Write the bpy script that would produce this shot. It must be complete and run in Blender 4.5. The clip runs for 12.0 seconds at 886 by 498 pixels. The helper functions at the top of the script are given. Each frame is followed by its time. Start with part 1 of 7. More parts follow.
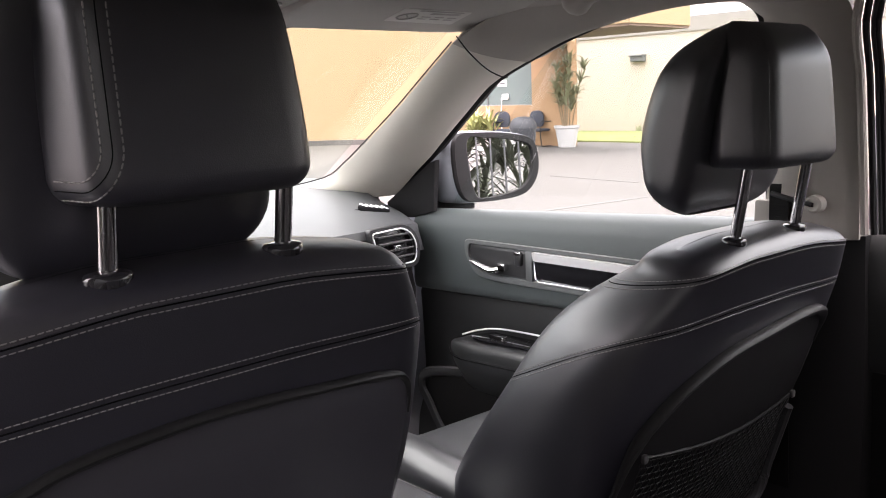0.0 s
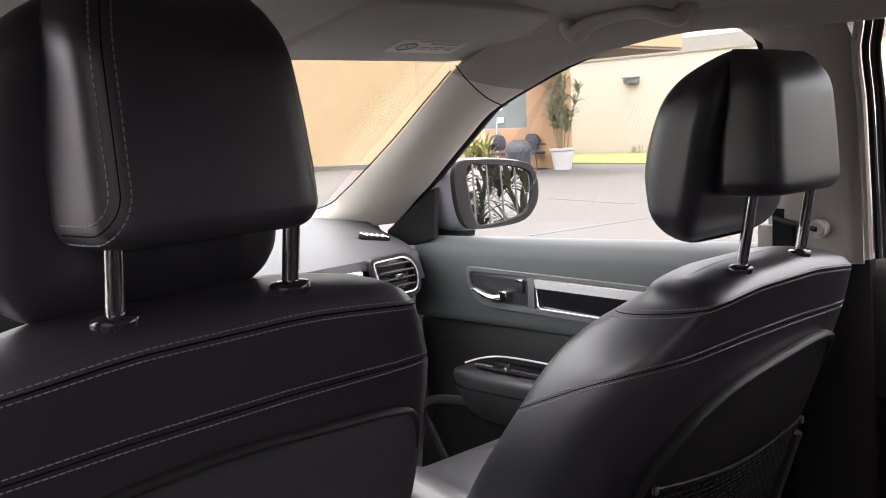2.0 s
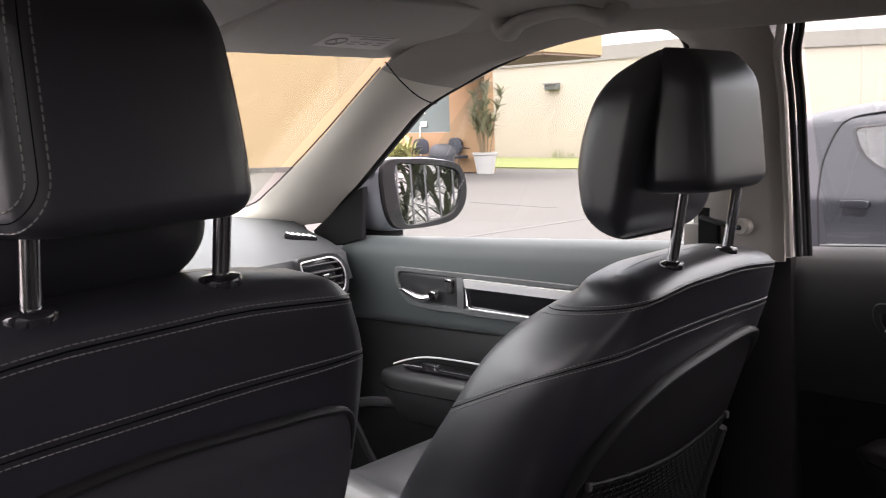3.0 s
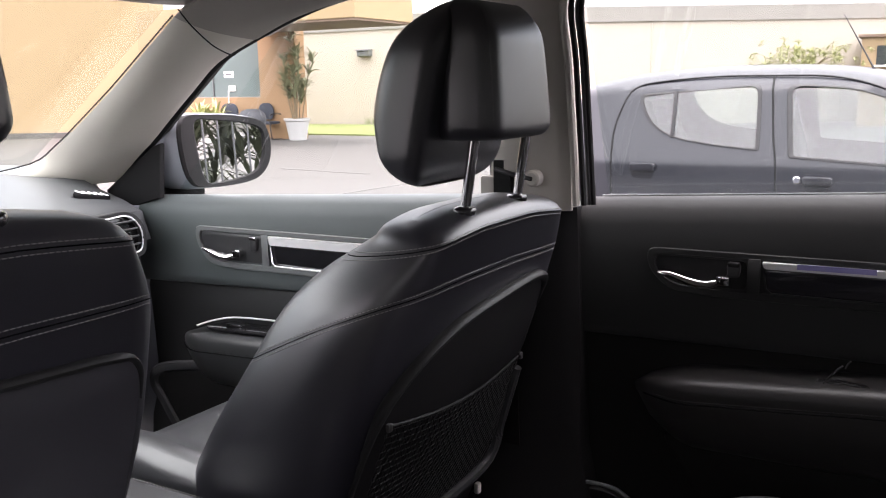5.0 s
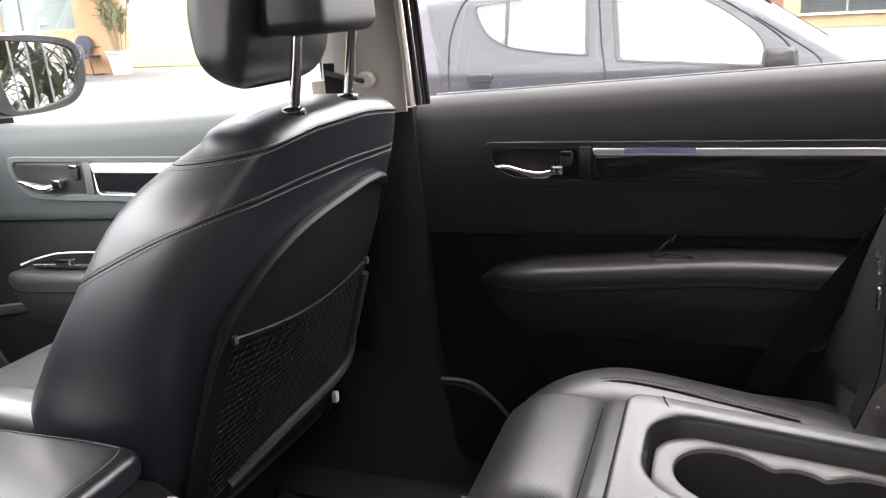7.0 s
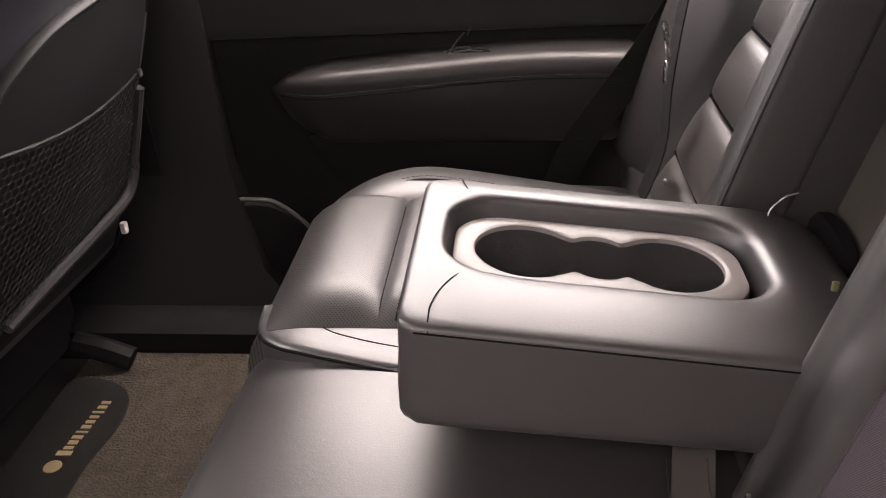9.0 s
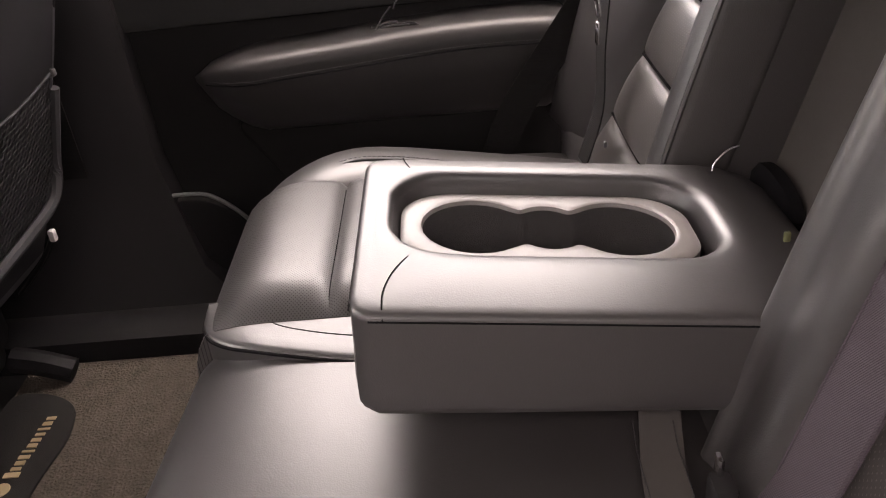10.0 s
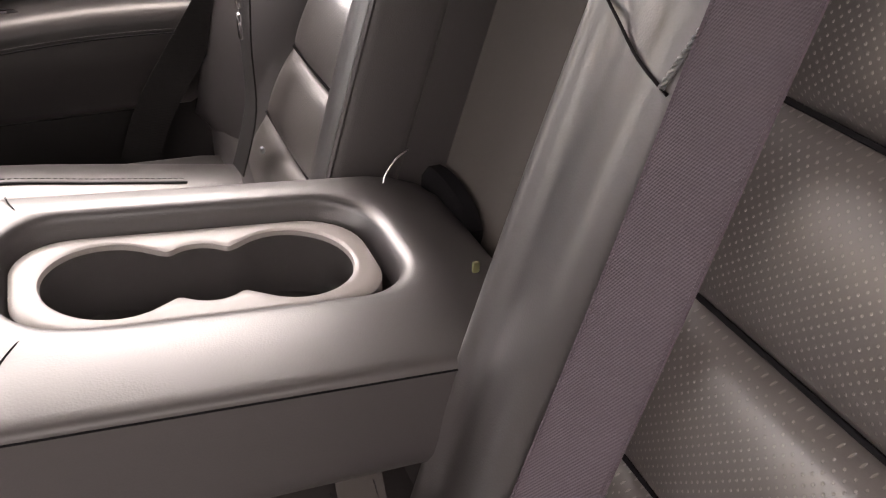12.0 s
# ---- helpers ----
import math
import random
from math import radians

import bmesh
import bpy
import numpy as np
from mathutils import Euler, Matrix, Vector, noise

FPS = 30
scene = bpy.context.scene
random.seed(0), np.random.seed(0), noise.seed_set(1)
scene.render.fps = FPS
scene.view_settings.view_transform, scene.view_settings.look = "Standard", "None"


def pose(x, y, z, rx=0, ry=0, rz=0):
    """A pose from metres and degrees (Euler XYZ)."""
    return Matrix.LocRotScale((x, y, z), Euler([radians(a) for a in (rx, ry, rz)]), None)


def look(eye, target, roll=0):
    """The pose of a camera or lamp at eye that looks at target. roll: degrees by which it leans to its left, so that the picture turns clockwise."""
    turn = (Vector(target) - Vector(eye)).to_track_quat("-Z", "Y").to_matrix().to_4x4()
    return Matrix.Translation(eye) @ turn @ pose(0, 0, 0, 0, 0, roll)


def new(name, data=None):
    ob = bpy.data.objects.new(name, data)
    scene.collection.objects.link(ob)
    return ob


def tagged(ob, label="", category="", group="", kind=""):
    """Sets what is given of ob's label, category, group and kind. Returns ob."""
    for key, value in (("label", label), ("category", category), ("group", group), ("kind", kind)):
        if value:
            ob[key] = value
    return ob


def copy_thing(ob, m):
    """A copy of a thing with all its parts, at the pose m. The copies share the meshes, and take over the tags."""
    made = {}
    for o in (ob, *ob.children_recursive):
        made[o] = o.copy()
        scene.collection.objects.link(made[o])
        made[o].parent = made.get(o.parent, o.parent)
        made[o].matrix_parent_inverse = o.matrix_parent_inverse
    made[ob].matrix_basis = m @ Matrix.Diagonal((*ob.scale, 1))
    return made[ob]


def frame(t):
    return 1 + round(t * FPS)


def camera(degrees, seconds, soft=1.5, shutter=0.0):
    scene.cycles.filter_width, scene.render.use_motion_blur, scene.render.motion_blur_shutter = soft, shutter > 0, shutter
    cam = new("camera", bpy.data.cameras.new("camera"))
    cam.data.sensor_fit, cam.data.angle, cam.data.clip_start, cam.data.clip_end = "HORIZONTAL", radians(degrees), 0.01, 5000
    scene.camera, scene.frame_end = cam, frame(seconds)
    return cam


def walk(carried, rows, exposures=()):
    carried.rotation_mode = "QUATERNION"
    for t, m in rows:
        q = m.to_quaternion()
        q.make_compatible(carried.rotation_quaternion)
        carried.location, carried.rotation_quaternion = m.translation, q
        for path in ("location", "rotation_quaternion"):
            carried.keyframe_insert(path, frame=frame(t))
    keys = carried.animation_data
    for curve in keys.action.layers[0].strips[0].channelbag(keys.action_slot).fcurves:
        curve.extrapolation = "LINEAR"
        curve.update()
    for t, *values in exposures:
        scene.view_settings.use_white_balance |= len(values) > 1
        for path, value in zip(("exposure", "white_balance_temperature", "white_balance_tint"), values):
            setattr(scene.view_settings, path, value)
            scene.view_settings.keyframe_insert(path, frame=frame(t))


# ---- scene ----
cam = camera(54.8, 12.0, 1.0, 0.25)
PATH = [
    (0, (-0.658, 0.309, 1.362), (0.694, 1.739, 1.007), -2.1),
    (0.5, (-0.661, 0.31, 1.365), (0.692, 1.739, 1.012), -2.2),
    (1, (-0.666, 0.309, 1.372), (0.692, 1.74, 1.043), -2.2),
    (1.5, (-0.661, 0.309, 1.372), (0.701, 1.739, 1.059), -2.7),
    (2, (-0.659, 0.321, 1.371), (0.706, 1.751, 1.07), -2.9),
    (2.5, (-0.654, 0.332, 1.37), (0.747, 1.728, 1.072), -2.7),
    (3, (-0.656, 0.342, 1.36), (0.834, 1.642, 1.06), -2.1),
    (4.8, (-0.658, 0.322, 1.341), (1.052, 1.287, 0.963), -0.8),
    (5, (-0.655, 0.317, 1.336), (1.066, 1.259, 0.951), -1.0),
    (5.5, (-0.645, 0.315, 1.324), (1.114, 1.164, 0.895), -1.8),
    (6, (-0.645, 0.311, 1.312), (1.138, 1.09, 0.85), -2.3),
    (6.5, (-0.645, 0.306, 1.304), (1.165, 0.993, 0.806), -2.4),
    (6.7, (-0.645, 0.307, 1.303), (1.167, 0.967, 0.774), -2.8),
    (8.3, (-0.613, 0.299, 1.253), (1.197, 0.664, 0.484), -3.9),
    (8.5, (-0.608, 0.301, 1.245), (1.181, 0.622, 0.41), -3.7),
    (9, (-0.606, 0.3, 1.239), (1.15, 0.475, 0.297), -2.6),
    (9.5, (-0.604, 0.301, 1.242), (1.153, 0.401, 0.292), -3.6),
    (10, (-0.587, 0.306, 1.234), (1.145, 0.348, 0.233), -5.4),
    (10.5, (-0.568, 0.306, 1.225), (1.141, 0.297, 0.187), -6.1),
    (11, (-0.536, 0.295, 1.209), (1.142, 0.064, 0.144), -4.1),
    (11.5, (-0.505, 0.271, 1.213), (1.096, -0.229, 0.124), -1.3),
    (12, (-0.476, 0.282, 1.223), (1.061, -0.408, 0.145), 1.9),
]
EXPOSURES = [(0.0, 2.9, 6900, 24), (3.0, 2.68, 6900, 24), (5.2, 2.8, 6700, 23), (6.0, 3.1, 6750, 22), (6.7, 3.55, 6800, 21), (8.3, 4.35, 7650, 29), (9.5, 4.35, 7700, 30), (11.0, 4.5, 7800, 30), (12.0, 4.78, 7750, 29)]
walk(cam, [(t, look(eye, target, roll)) for t, eye, target, roll in PATH], EXPOSURES)

# world, sun, exposure
world = bpy.data.worlds.new("world")
scene.world = world
world.use_nodes = True
wn = world.node_tree.nodes
sky = wn.new("ShaderNodeTexSky")
sky.sky_type, sky.sun_disc = "NISHITA", False
sky.sun_elevation, sky.sun_rotation = radians(74), radians(204)
sky.dust_density, sky.air_density, sky.ozone_density = 4.0, 1.0, 0.6
# an overcast sky: most of its blue is gone
haze = wn.new("ShaderNodeHueSaturation")
haze.inputs["Saturation"].default_value = 0.3
world.node_tree.links.new(sky.outputs[0], haze.inputs["Color"])
world.node_tree.links.new(haze.outputs[0], wn["Background"].inputs[0])
wn["Background"].inputs[1].default_value = 0.15
sun = new("sun", bpy.data.lights.new("sun", "SUN"))
sun.data.energy, sun.data.angle, sun.data.color = 1.5, radians(150), (1.0, 0.97, 0.93)
sun.matrix_world = look((0, 0, 0), (0.10, 0.12, -0.98))

# ---- helpers of the builder ----
def mesh_of(bm, name):
    me = bpy.data.meshes.new(name)
    bmesh.ops.recalc_face_normals(bm, faces=bm.faces)
    bm.to_mesh(me)
    bm.free()
    return me


def thing(name, loc, label, category, group="", kind=""):
    ob = new(name)
    ob.empty_display_size = 0.05
    ob.location = loc
    return tagged(ob, label, category, group, kind)


def place_of(ob):
    m = Matrix.Translation(ob.location)
    return place_of(ob.parent) @ ob.matrix_parent_inverse @ m if ob.parent else m


def part(name, bm, material, parent=None, label="", smooth=True, kind=""):
    me = mesh_of(bm, name)
    me.materials.append(material)
    if smooth:
        me.polygons.foreach_set("use_smooth", [True] * len(me.polygons))
        me.set_sharp_from_angle(angle=radians(38))
    ob = new(name, me)
    if parent:
        ob.parent = parent
        ob.matrix_parent_inverse = place_of(parent).inverted()
    return tagged(ob, label, "", "", kind)


def solid(name, bm, material, label, category, smooth=True, group="", kind=""):
    return tagged(part(name, bm, material, None, label, smooth), label, category, group, kind)


def catmull(pts, k=6, closed=False):
    p = [Vector(q) for q in pts]
    n, out = len(p), []
    for i in range(n if closed else n - 1):
        if closed:
            a, b, c, d = p[i - 1], p[i], p[(i + 1) % n], p[(i + 2) % n]
        else:
            a, b, c, d = p[max(i - 1, 0)], p[i], p[i + 1], p[min(i + 2, n - 1)]
        for s in range(k):
            t = s / k
            out.append(0.5 * (2 * b + (c - a) * t + (2 * a - 5 * b + 4 * c - d) * t * t + (3 * b - a - 3 * c + d) * t ** 3))
    if not closed:
        out.append(p[-1])
    return out


def interp(table, x):
    xs, ys = zip(*sorted(table))
    return float(np.interp(x, xs, ys))


def curve_of(table, x):
    """A smooth line through a table."""
    t = sorted(table)
    for i in range(len(t) - 1):
        if x <= t[i + 1][0] or i == len(t) - 2:
            (x0, y0), (x1, y1) = t[i], t[i + 1]
            s = min(max((x - x0) / (x1 - x0), 0), 1)
            m0 = (y1 - t[i - 1][1]) / (x1 - t[i - 1][0]) if i else (y1 - y0) / (x1 - x0)
            m1 = (t[i + 2][1] - y0) / (t[i + 2][0] - x0) if i + 2 < len(t) else (y1 - y0) / (x1 - x0)
            d = x1 - x0
            return (2 * s**3 - 3 * s**2 + 1) * y0 + (s**3 - 2 * s**2 + s) * d * m0 + (3 * s**2 - 2 * s**3) * y1 + (s**3 - s**2) * d * m1


def roundpoly(corners, radii, n=6):
    """A closed outline in two dimensions with rounded corners; the count of points depends on n alone."""
    out, m = [], len(corners)
    for i in range(m):
        a, b, c = (Vector(corners[j % m][:2]) for j in (i - 1, i, i + 1))
        u, v = (a - b), (c - b)
        r = min(radii[i], u.length * 0.49, v.length * 0.49)
        u.normalize(), v.normalize()
        for s in range(n):
            t = s / (n - 1)
            out.append((b + u * r * (1 - t)).lerp(b + v * r * t, t) if n > 1 else b)
    return out


def loft(bm, loops, closed=True, caps=True):
    rows = [[bm.verts.new(p) for p in loop] for loop in loops]
    n = len(rows[0])
    for a, b in zip(rows, rows[1:]):
        for i in range(n if closed else n - 1):
            j = (i + 1) % n
            bm.faces.new((a[i], a[j], b[j], b[i]))
    if caps and closed:
        bm.faces.new(rows[0][::-1])
        bm.faces.new(rows[-1])
    return rows


def tube(bm, pts, r, n=8, closed=False, flat=1.0, up=(0, 0, 1), caps=True):
    """A round bar along the points; flat squeezes it along the up direction; r may be a list."""
    p = [Vector(q) for q in pts]
    loops, m = [], len(p)
    for i in range(m):
        a = p[i - 1] if (i or closed) else p[i]
        b = p[(i + 1) % m] if (i < m - 1 or closed) else p[i]
        d = (b - a).normalized()
        side = d.cross(Vector(up))
        if side.length < 1e-4:
            side = d.cross(Vector((1, 0, 0)))
        side.normalize()
        top = side.cross(d).normalized()
        rr = r[i] if isinstance(r, (list, tuple)) else r
        loops.append([p[i] + side * math.cos(t) * rr + top * math.sin(t) * rr * flat for t in (2 * math.pi * k / n for k in range(n))])
    if closed:
        loops.append(loops[0])
        loft(bm, loops, caps=False)
        bmesh.ops.remove_doubles(bm, verts=bm.verts, dist=1e-6)
    else:
        loft(bm, loops, caps=caps)


def rbox(bm, c, s, r=0.005, seg=2, turn=None):
    """A box with rounded edges: centre, size, radius, and a turn as a matrix."""
    b2 = bmesh.new()
    bmesh.ops.create_cube(b2, size=1.0)
    bmesh.ops.scale(b2, vec=s, verts=b2.verts)
    if r > 0:
        bmesh.ops.bevel(b2, geom=b2.edges[:], offset=min(r, min(s) * 0.45), segments=seg, profile=0.5, affect="EDGES")
    m = Matrix.Translation(c) @ (turn.to_4x4() if turn else Matrix())
    bmesh.ops.transform(b2, matrix=m, verts=b2.verts)
    me = bpy.data.meshes.new("tmp")
    b2.to_mesh(me)
    b2.free()
    bm.from_mesh(me)
    bpy.data.meshes.remove(me)


def box(c, s, r=0.005, seg=2, turn=None):
    bm = bmesh.new()
    rbox(bm, c, s, r, seg, turn)
    return bm


def plate(outline, to3d, depth, r=0.003, holes=None):
    """A flat piece from an outline (u, v); to3d maps (u, v, w) to space; rounded on its outer side."""
    bm = bmesh.new()
    cu = sum(p[0] for p in outline) / len(outline)
    cv = sum(p[1] for p in outline) / len(outline)

    def inset(q, d):
        v = Vector((q[0] - cu, q[1] - cv))
        return (q[0] - v.x / max(v.length, 1e-6) * d, q[1] - v.y / max(v.length, 1e-6) * d)
    loops = [[to3d(q[0], q[1], 0.0) for q in outline], [to3d(q[0], q[1], depth - r) for q in outline],
             [to3d(*inset(q, r * 0.35), depth - r * 0.3) for q in outline], [to3d(*inset(q, r), depth) for q in outline]]
    loft(bm, loops)
    return bm


def ring(outer, inner, to3d, depth, r=0.002):
    """A flat frame between two outlines of the same count."""
    bm = bmesh.new()
    loops = [[to3d(q[0], q[1], 0) for q in outer], [to3d(q[0], q[1], depth - r) for q in outer]]
    mid = [[(o[0] * (1 - k) + i[0] * k, o[1] * (1 - k) + i[1] * k) for o, i in zip(outer, inner)] for k in (0.12, 0.88)]
    loops += [[to3d(q[0], q[1], depth) for q in m] for m in mid]
    loops += [[to3d(q[0], q[1], depth - r) for q in inner], [to3d(q[0], q[1], 0) for q in inner]]
    loft(bm, loops + [loops[0]], caps=False)
    bmesh.ops.remove_doubles(bm, verts=bm.verts, dist=1e-6)
    return bm


def resample(pts, step):
    p = [Vector(q) for q in pts]
    out, left = [p[0].copy()], step
    for a, b in zip(p, p[1:]):
        d = (b - a).length
        if d < 1e-9:
            continue
        s = left
        while s <= d:
            out.append(a.lerp(b, s / d))
            s += step
        left = s - d
    return out


def stitches(bm, pts, pitch=0.0062, r=0.0007):
    p = resample(pts, pitch)
    for a, b in zip(p, p[1:]):
        tube(bm, [a.lerp(b, 0.12), a.lerp(b, 0.5), a.lerp(b, 0.86)], [r * 0.7, r, r * 0.7], n=5)


def pillow(bm, quad, out, bulge, n=14, m=14, power=0.35, back=0.02, pinch=None):
    """A padded patch over four corners (a b c d round), swelling along out, closed behind."""
    a, b, c, d = (Vector(q) for q in quad)
    o = Vector(out).normalized()
    rows = []
    for i in range(n + 1):
        u = i / n
        row = []
        for j in range(m + 1):
            v = j / m
            q = a.lerp(b, u).lerp(d.lerp(c, u), v)
            h = (max(math.sin(math.pi * u), 0) * max(math.sin(math.pi * v), 0)) ** power
            row.append(bm.verts.new(q + o * bulge * h))
        rows.append(row)
    for i in range(n):
        for j in range(m):
            bm.faces.new((rows[i][j], rows[i + 1][j], rows[i + 1][j + 1], rows[i][j + 1]))
    edge = [rows[i][0] for i in range(n + 1)] + [rows[n][j] for j in range(1, m + 1)] + [rows[i][m] for i in range(n - 1, -1, -1)] + [rows[0][j] for j in range(m - 1, 0, -1)]
    low = [bm.verts.new(v.co - o * back) for v in edge]
    for i in range(len(edge)):
        j = (i + 1) % len(edge)
        bm.faces.new((edge[i], low[i], low[j], edge[j]))
    bm.faces.new(low)


# ---- materials ----
def material(name, color, rough=0.5, metal=0.0, vary=0.12, grain=200.0, bump=0.15, bump_dist=0.0005, blotch=6.0, spec=0.5, coat=0.0, rough_vary=0.08, emit=0.0, space="Object"):
    m = bpy.data.materials.new(name)
    m.use_nodes = True
    nt, L = m.node_tree, m.node_tree.links
    b = nt.nodes["Principled BSDF"]
    tc = nt.nodes.new("ShaderNodeTexCoord")
    n1, n2 = nt.nodes.new("ShaderNodeTexNoise"), nt.nodes.new("ShaderNodeTexNoise")
    n1.inputs["Scale"].default_value, n1.inputs["Detail"].default_value = blotch, 4
    n2.inputs["Scale"].default_value, n2.inputs["Detail"].default_value = grain, 3
    for n in (n1, n2):
        L.new(tc.outputs[space], n.inputs["Vector"])
    mix = nt.nodes.new("ShaderNodeMix")
    mix.data_type = "RGBA"
    add = nt.nodes.new("ShaderNodeMath")
    add.operation = "MULTIPLY_ADD"
    add.inputs[1].default_value, add.inputs[2].default_value = 0.5, 0.25
    both = nt.nodes.new("ShaderNodeMath")
    both.operation = "ADD"
    half = nt.nodes.new("ShaderNodeMath")
    half.operation = "MULTIPLY"
    half.inputs[1].default_value = 0.5
    L.new(n1.outputs["Fac"], both.inputs[0])
    L.new(n2.outputs["Fac"], both.inputs[1])
    L.new(both.outputs[0], half.inputs[0])
    L.new(half.outputs[0], mix.inputs["Factor"])
    c = Vector(color)
    mix.inputs["A"].default_value = (*(c * (1 - vary)), 1)
    mix.inputs["B"].default_value = (*(c * (1 + vary)), 1)
    L.new(mix.outputs["Result"], b.inputs["Base Color"])
    rr = nt.nodes.new("ShaderNodeMapRange")
    rr.inputs["To Min"].default_value, rr.inputs["To Max"].default_value = max(rough - rough_vary, 0.0), min(rough + rough_vary, 1)
    L.new(n1.outputs["Fac"], rr.inputs["Value"])
    L.new(rr.outputs[0], b.inputs["Roughness"])
    b.inputs["Metallic"].default_value = metal
    b.inputs["Specular IOR Level"].default_value = spec
    b.inputs["Coat Weight"].default_value = coat
    b.inputs["Coat Roughness"].default_value = 0.06
    if bump:
        bp = nt.nodes.new("ShaderNodeBump")
        bp.inputs["Strength"].default_value, bp.inputs["Distance"].default_value = bump, bump_dist
        L.new(n2.outputs["Fac"], bp.inputs["Height"])
        L.new(bp.outputs[0], b.inputs["Normal"])
    return m


def leather(name, color, rough=0.4, grain=900.0, bump=0.09, holes="", pitch=0.0042, vary=0.15, spec=0.8, crease=0.09, punched=(0.004, 0.004, 0.004)):
    """Grained leather; holes: the two axes of the punched pattern."""
    m = material(name, color, rough, 0, vary, 90.0, 0.0, blotch=5.0, rough_vary=0.05, spec=spec)
    nt, L = m.node_tree, m.node_tree.links
    b = nt.nodes["Principled BSDF"]
    b.inputs["IOR"].default_value = 1.62
    tc = nt.nodes.new("ShaderNodeTexCoord")
    vo = nt.nodes.new("ShaderNodeTexVoronoi")
    vo.inputs["Scale"].default_value = grain
    wr = nt.nodes.new("ShaderNodeTexNoise")
    wr.inputs["Scale"].default_value, wr.inputs["Detail"].default_value = 11, 2
    L.new(tc.outputs["Object"], vo.inputs["Vector"])
    L.new(tc.outputs["Object"], wr.inputs["Vector"])
    bp = nt.nodes.new("ShaderNodeBump")
    bp.inputs["Strength"].default_value, bp.inputs["Distance"].default_value = bump, 0.0004
    L.new(vo.outputs["Distance"], bp.inputs["Height"])
    bw = nt.nodes.new("ShaderNodeBump")
    bw.inputs["Strength"].default_value, bw.inputs["Distance"].default_value = crease, 0.004
    L.new(wr.outputs["Fac"], bw.inputs["Height"])
    L.new(bw.outputs[0], bp.inputs["Normal"])
    last = bp
    if holes:
        sep = nt.nodes.new("ShaderNodeSeparateXYZ")
        L.new(tc.outputs["Object"], sep.inputs[0])
        waves = []
        for axis, k in ((holes[0], 1.0), (holes[1], 1.0)):
            mu = nt.nodes.new("ShaderNodeMath")
            mu.operation = "MULTIPLY"
            mu.inputs[1].default_value = 2 * math.pi / pitch
            L.new(sep.outputs[axis], mu.inputs[0])
            sn = nt.nodes.new("ShaderNodeMath")
            sn.operation = "SINE"
            L.new(mu.outputs[0], sn.inputs[0])
            waves.append(sn)
        pr = nt.nodes.new("ShaderNodeMath")
        pr.operation = "MULTIPLY"
        L.new(waves[0].outputs[0], pr.inputs[0])
        L.new(waves[1].outputs[0], pr.inputs[1])
        rg = nt.nodes.new("ShaderNodeMapRange")
        rg.inputs["From Min"].default_value, rg.inputs["From Max"].default_value = 0.68, 0.85
        L.new(pr.outputs[0], rg.inputs["Value"])
        dark = nt.nodes.new("ShaderNodeMix")
        dark.data_type = "RGBA"
        dark.inputs["B"].default_value = (*punched, 1)
        L.new(rg.outputs[0], dark.inputs["Factor"])
        old = b.inputs["Base Color"].links[0].from_socket
        L.new(old, dark.inputs["A"])
        L.new(dark.outputs["Result"], b.inputs["Base Color"])
        if max(punched) < 0.01:
            # an open hole has no gloss
            dull = nt.nodes.new("ShaderNodeMapRange")
            dull.inputs["From Min"].default_value, dull.inputs["From Max"].default_value = 0.42, 0.62
            dull.inputs["To Min"].default_value, dull.inputs["To Max"].default_value = spec, 0.3 * spec
            L.new(pr.outputs[0], dull.inputs["Value"])
            L.new(dull.outputs[0], b.inputs["Specular IOR Level"])
        b3 = nt.nodes.new("ShaderNodeBump")
        b3.invert = True
        b3.inputs["Strength"].default_value, b3.inputs["Distance"].default_value = 0.45, 0.0008
        L.new(rg.outputs[0], b3.inputs["Height"])
        L.new(bp.outputs[0], b3.inputs["Normal"])
        last = b3
    L.new(last.outputs[0], b.inputs["Normal"])
    return m


def woven(name, color, pitch=0.0022, axes="XZ", rough=0.75, slant=0.6):
    """Webbing with a slanting twill."""
    m = material(name, color, rough, 0, 0.12, 300, 0.0, blotch=12, spec=0.25)
    nt, L = m.node_tree, m.node_tree.links
    b = nt.nodes["Principled BSDF"]
    tc, sep = nt.nodes.new("ShaderNodeTexCoord"), nt.nodes.new("ShaderNodeSeparateXYZ")
    L.new(tc.outputs["Object"], sep.inputs[0])
    waves = []
    for sx, sz in ((1.0, slant), (0.12, 1.0)):
        c = nt.nodes.new("ShaderNodeCombineXYZ")
        dot = nt.nodes.new("ShaderNodeVectorMath")
        dot.operation = "DOT_PRODUCT"
        L.new(sep.outputs[axes[0]], c.inputs[0])
        L.new(sep.outputs[axes[1]], c.inputs[1])
        L.new(c.outputs[0], dot.inputs[0])
        dot.inputs[1].default_value = (sx * 2 * math.pi / pitch, sz * 2 * math.pi / pitch, 0)
        s = nt.nodes.new("ShaderNodeMath")
        s.operation = "SINE"
        L.new(dot.outputs["Value"], s.inputs[0])
        waves.append(s)
    mx = nt.nodes.new("ShaderNodeMath")
    mx.operation = "ADD"
    L.new(waves[0].outputs[0], mx.inputs[0])
    L.new(waves[1].outputs[0], mx.inputs[1])
    bp = nt.nodes.new("ShaderNodeBump")
    bp.inputs["Strength"].default_value, bp.inputs["Distance"].default_value = 0.35, 0.0003
    L.new(mx.outputs[0], bp.inputs["Height"])
    L.new(bp.outputs[0], b.inputs["Normal"])
    return m


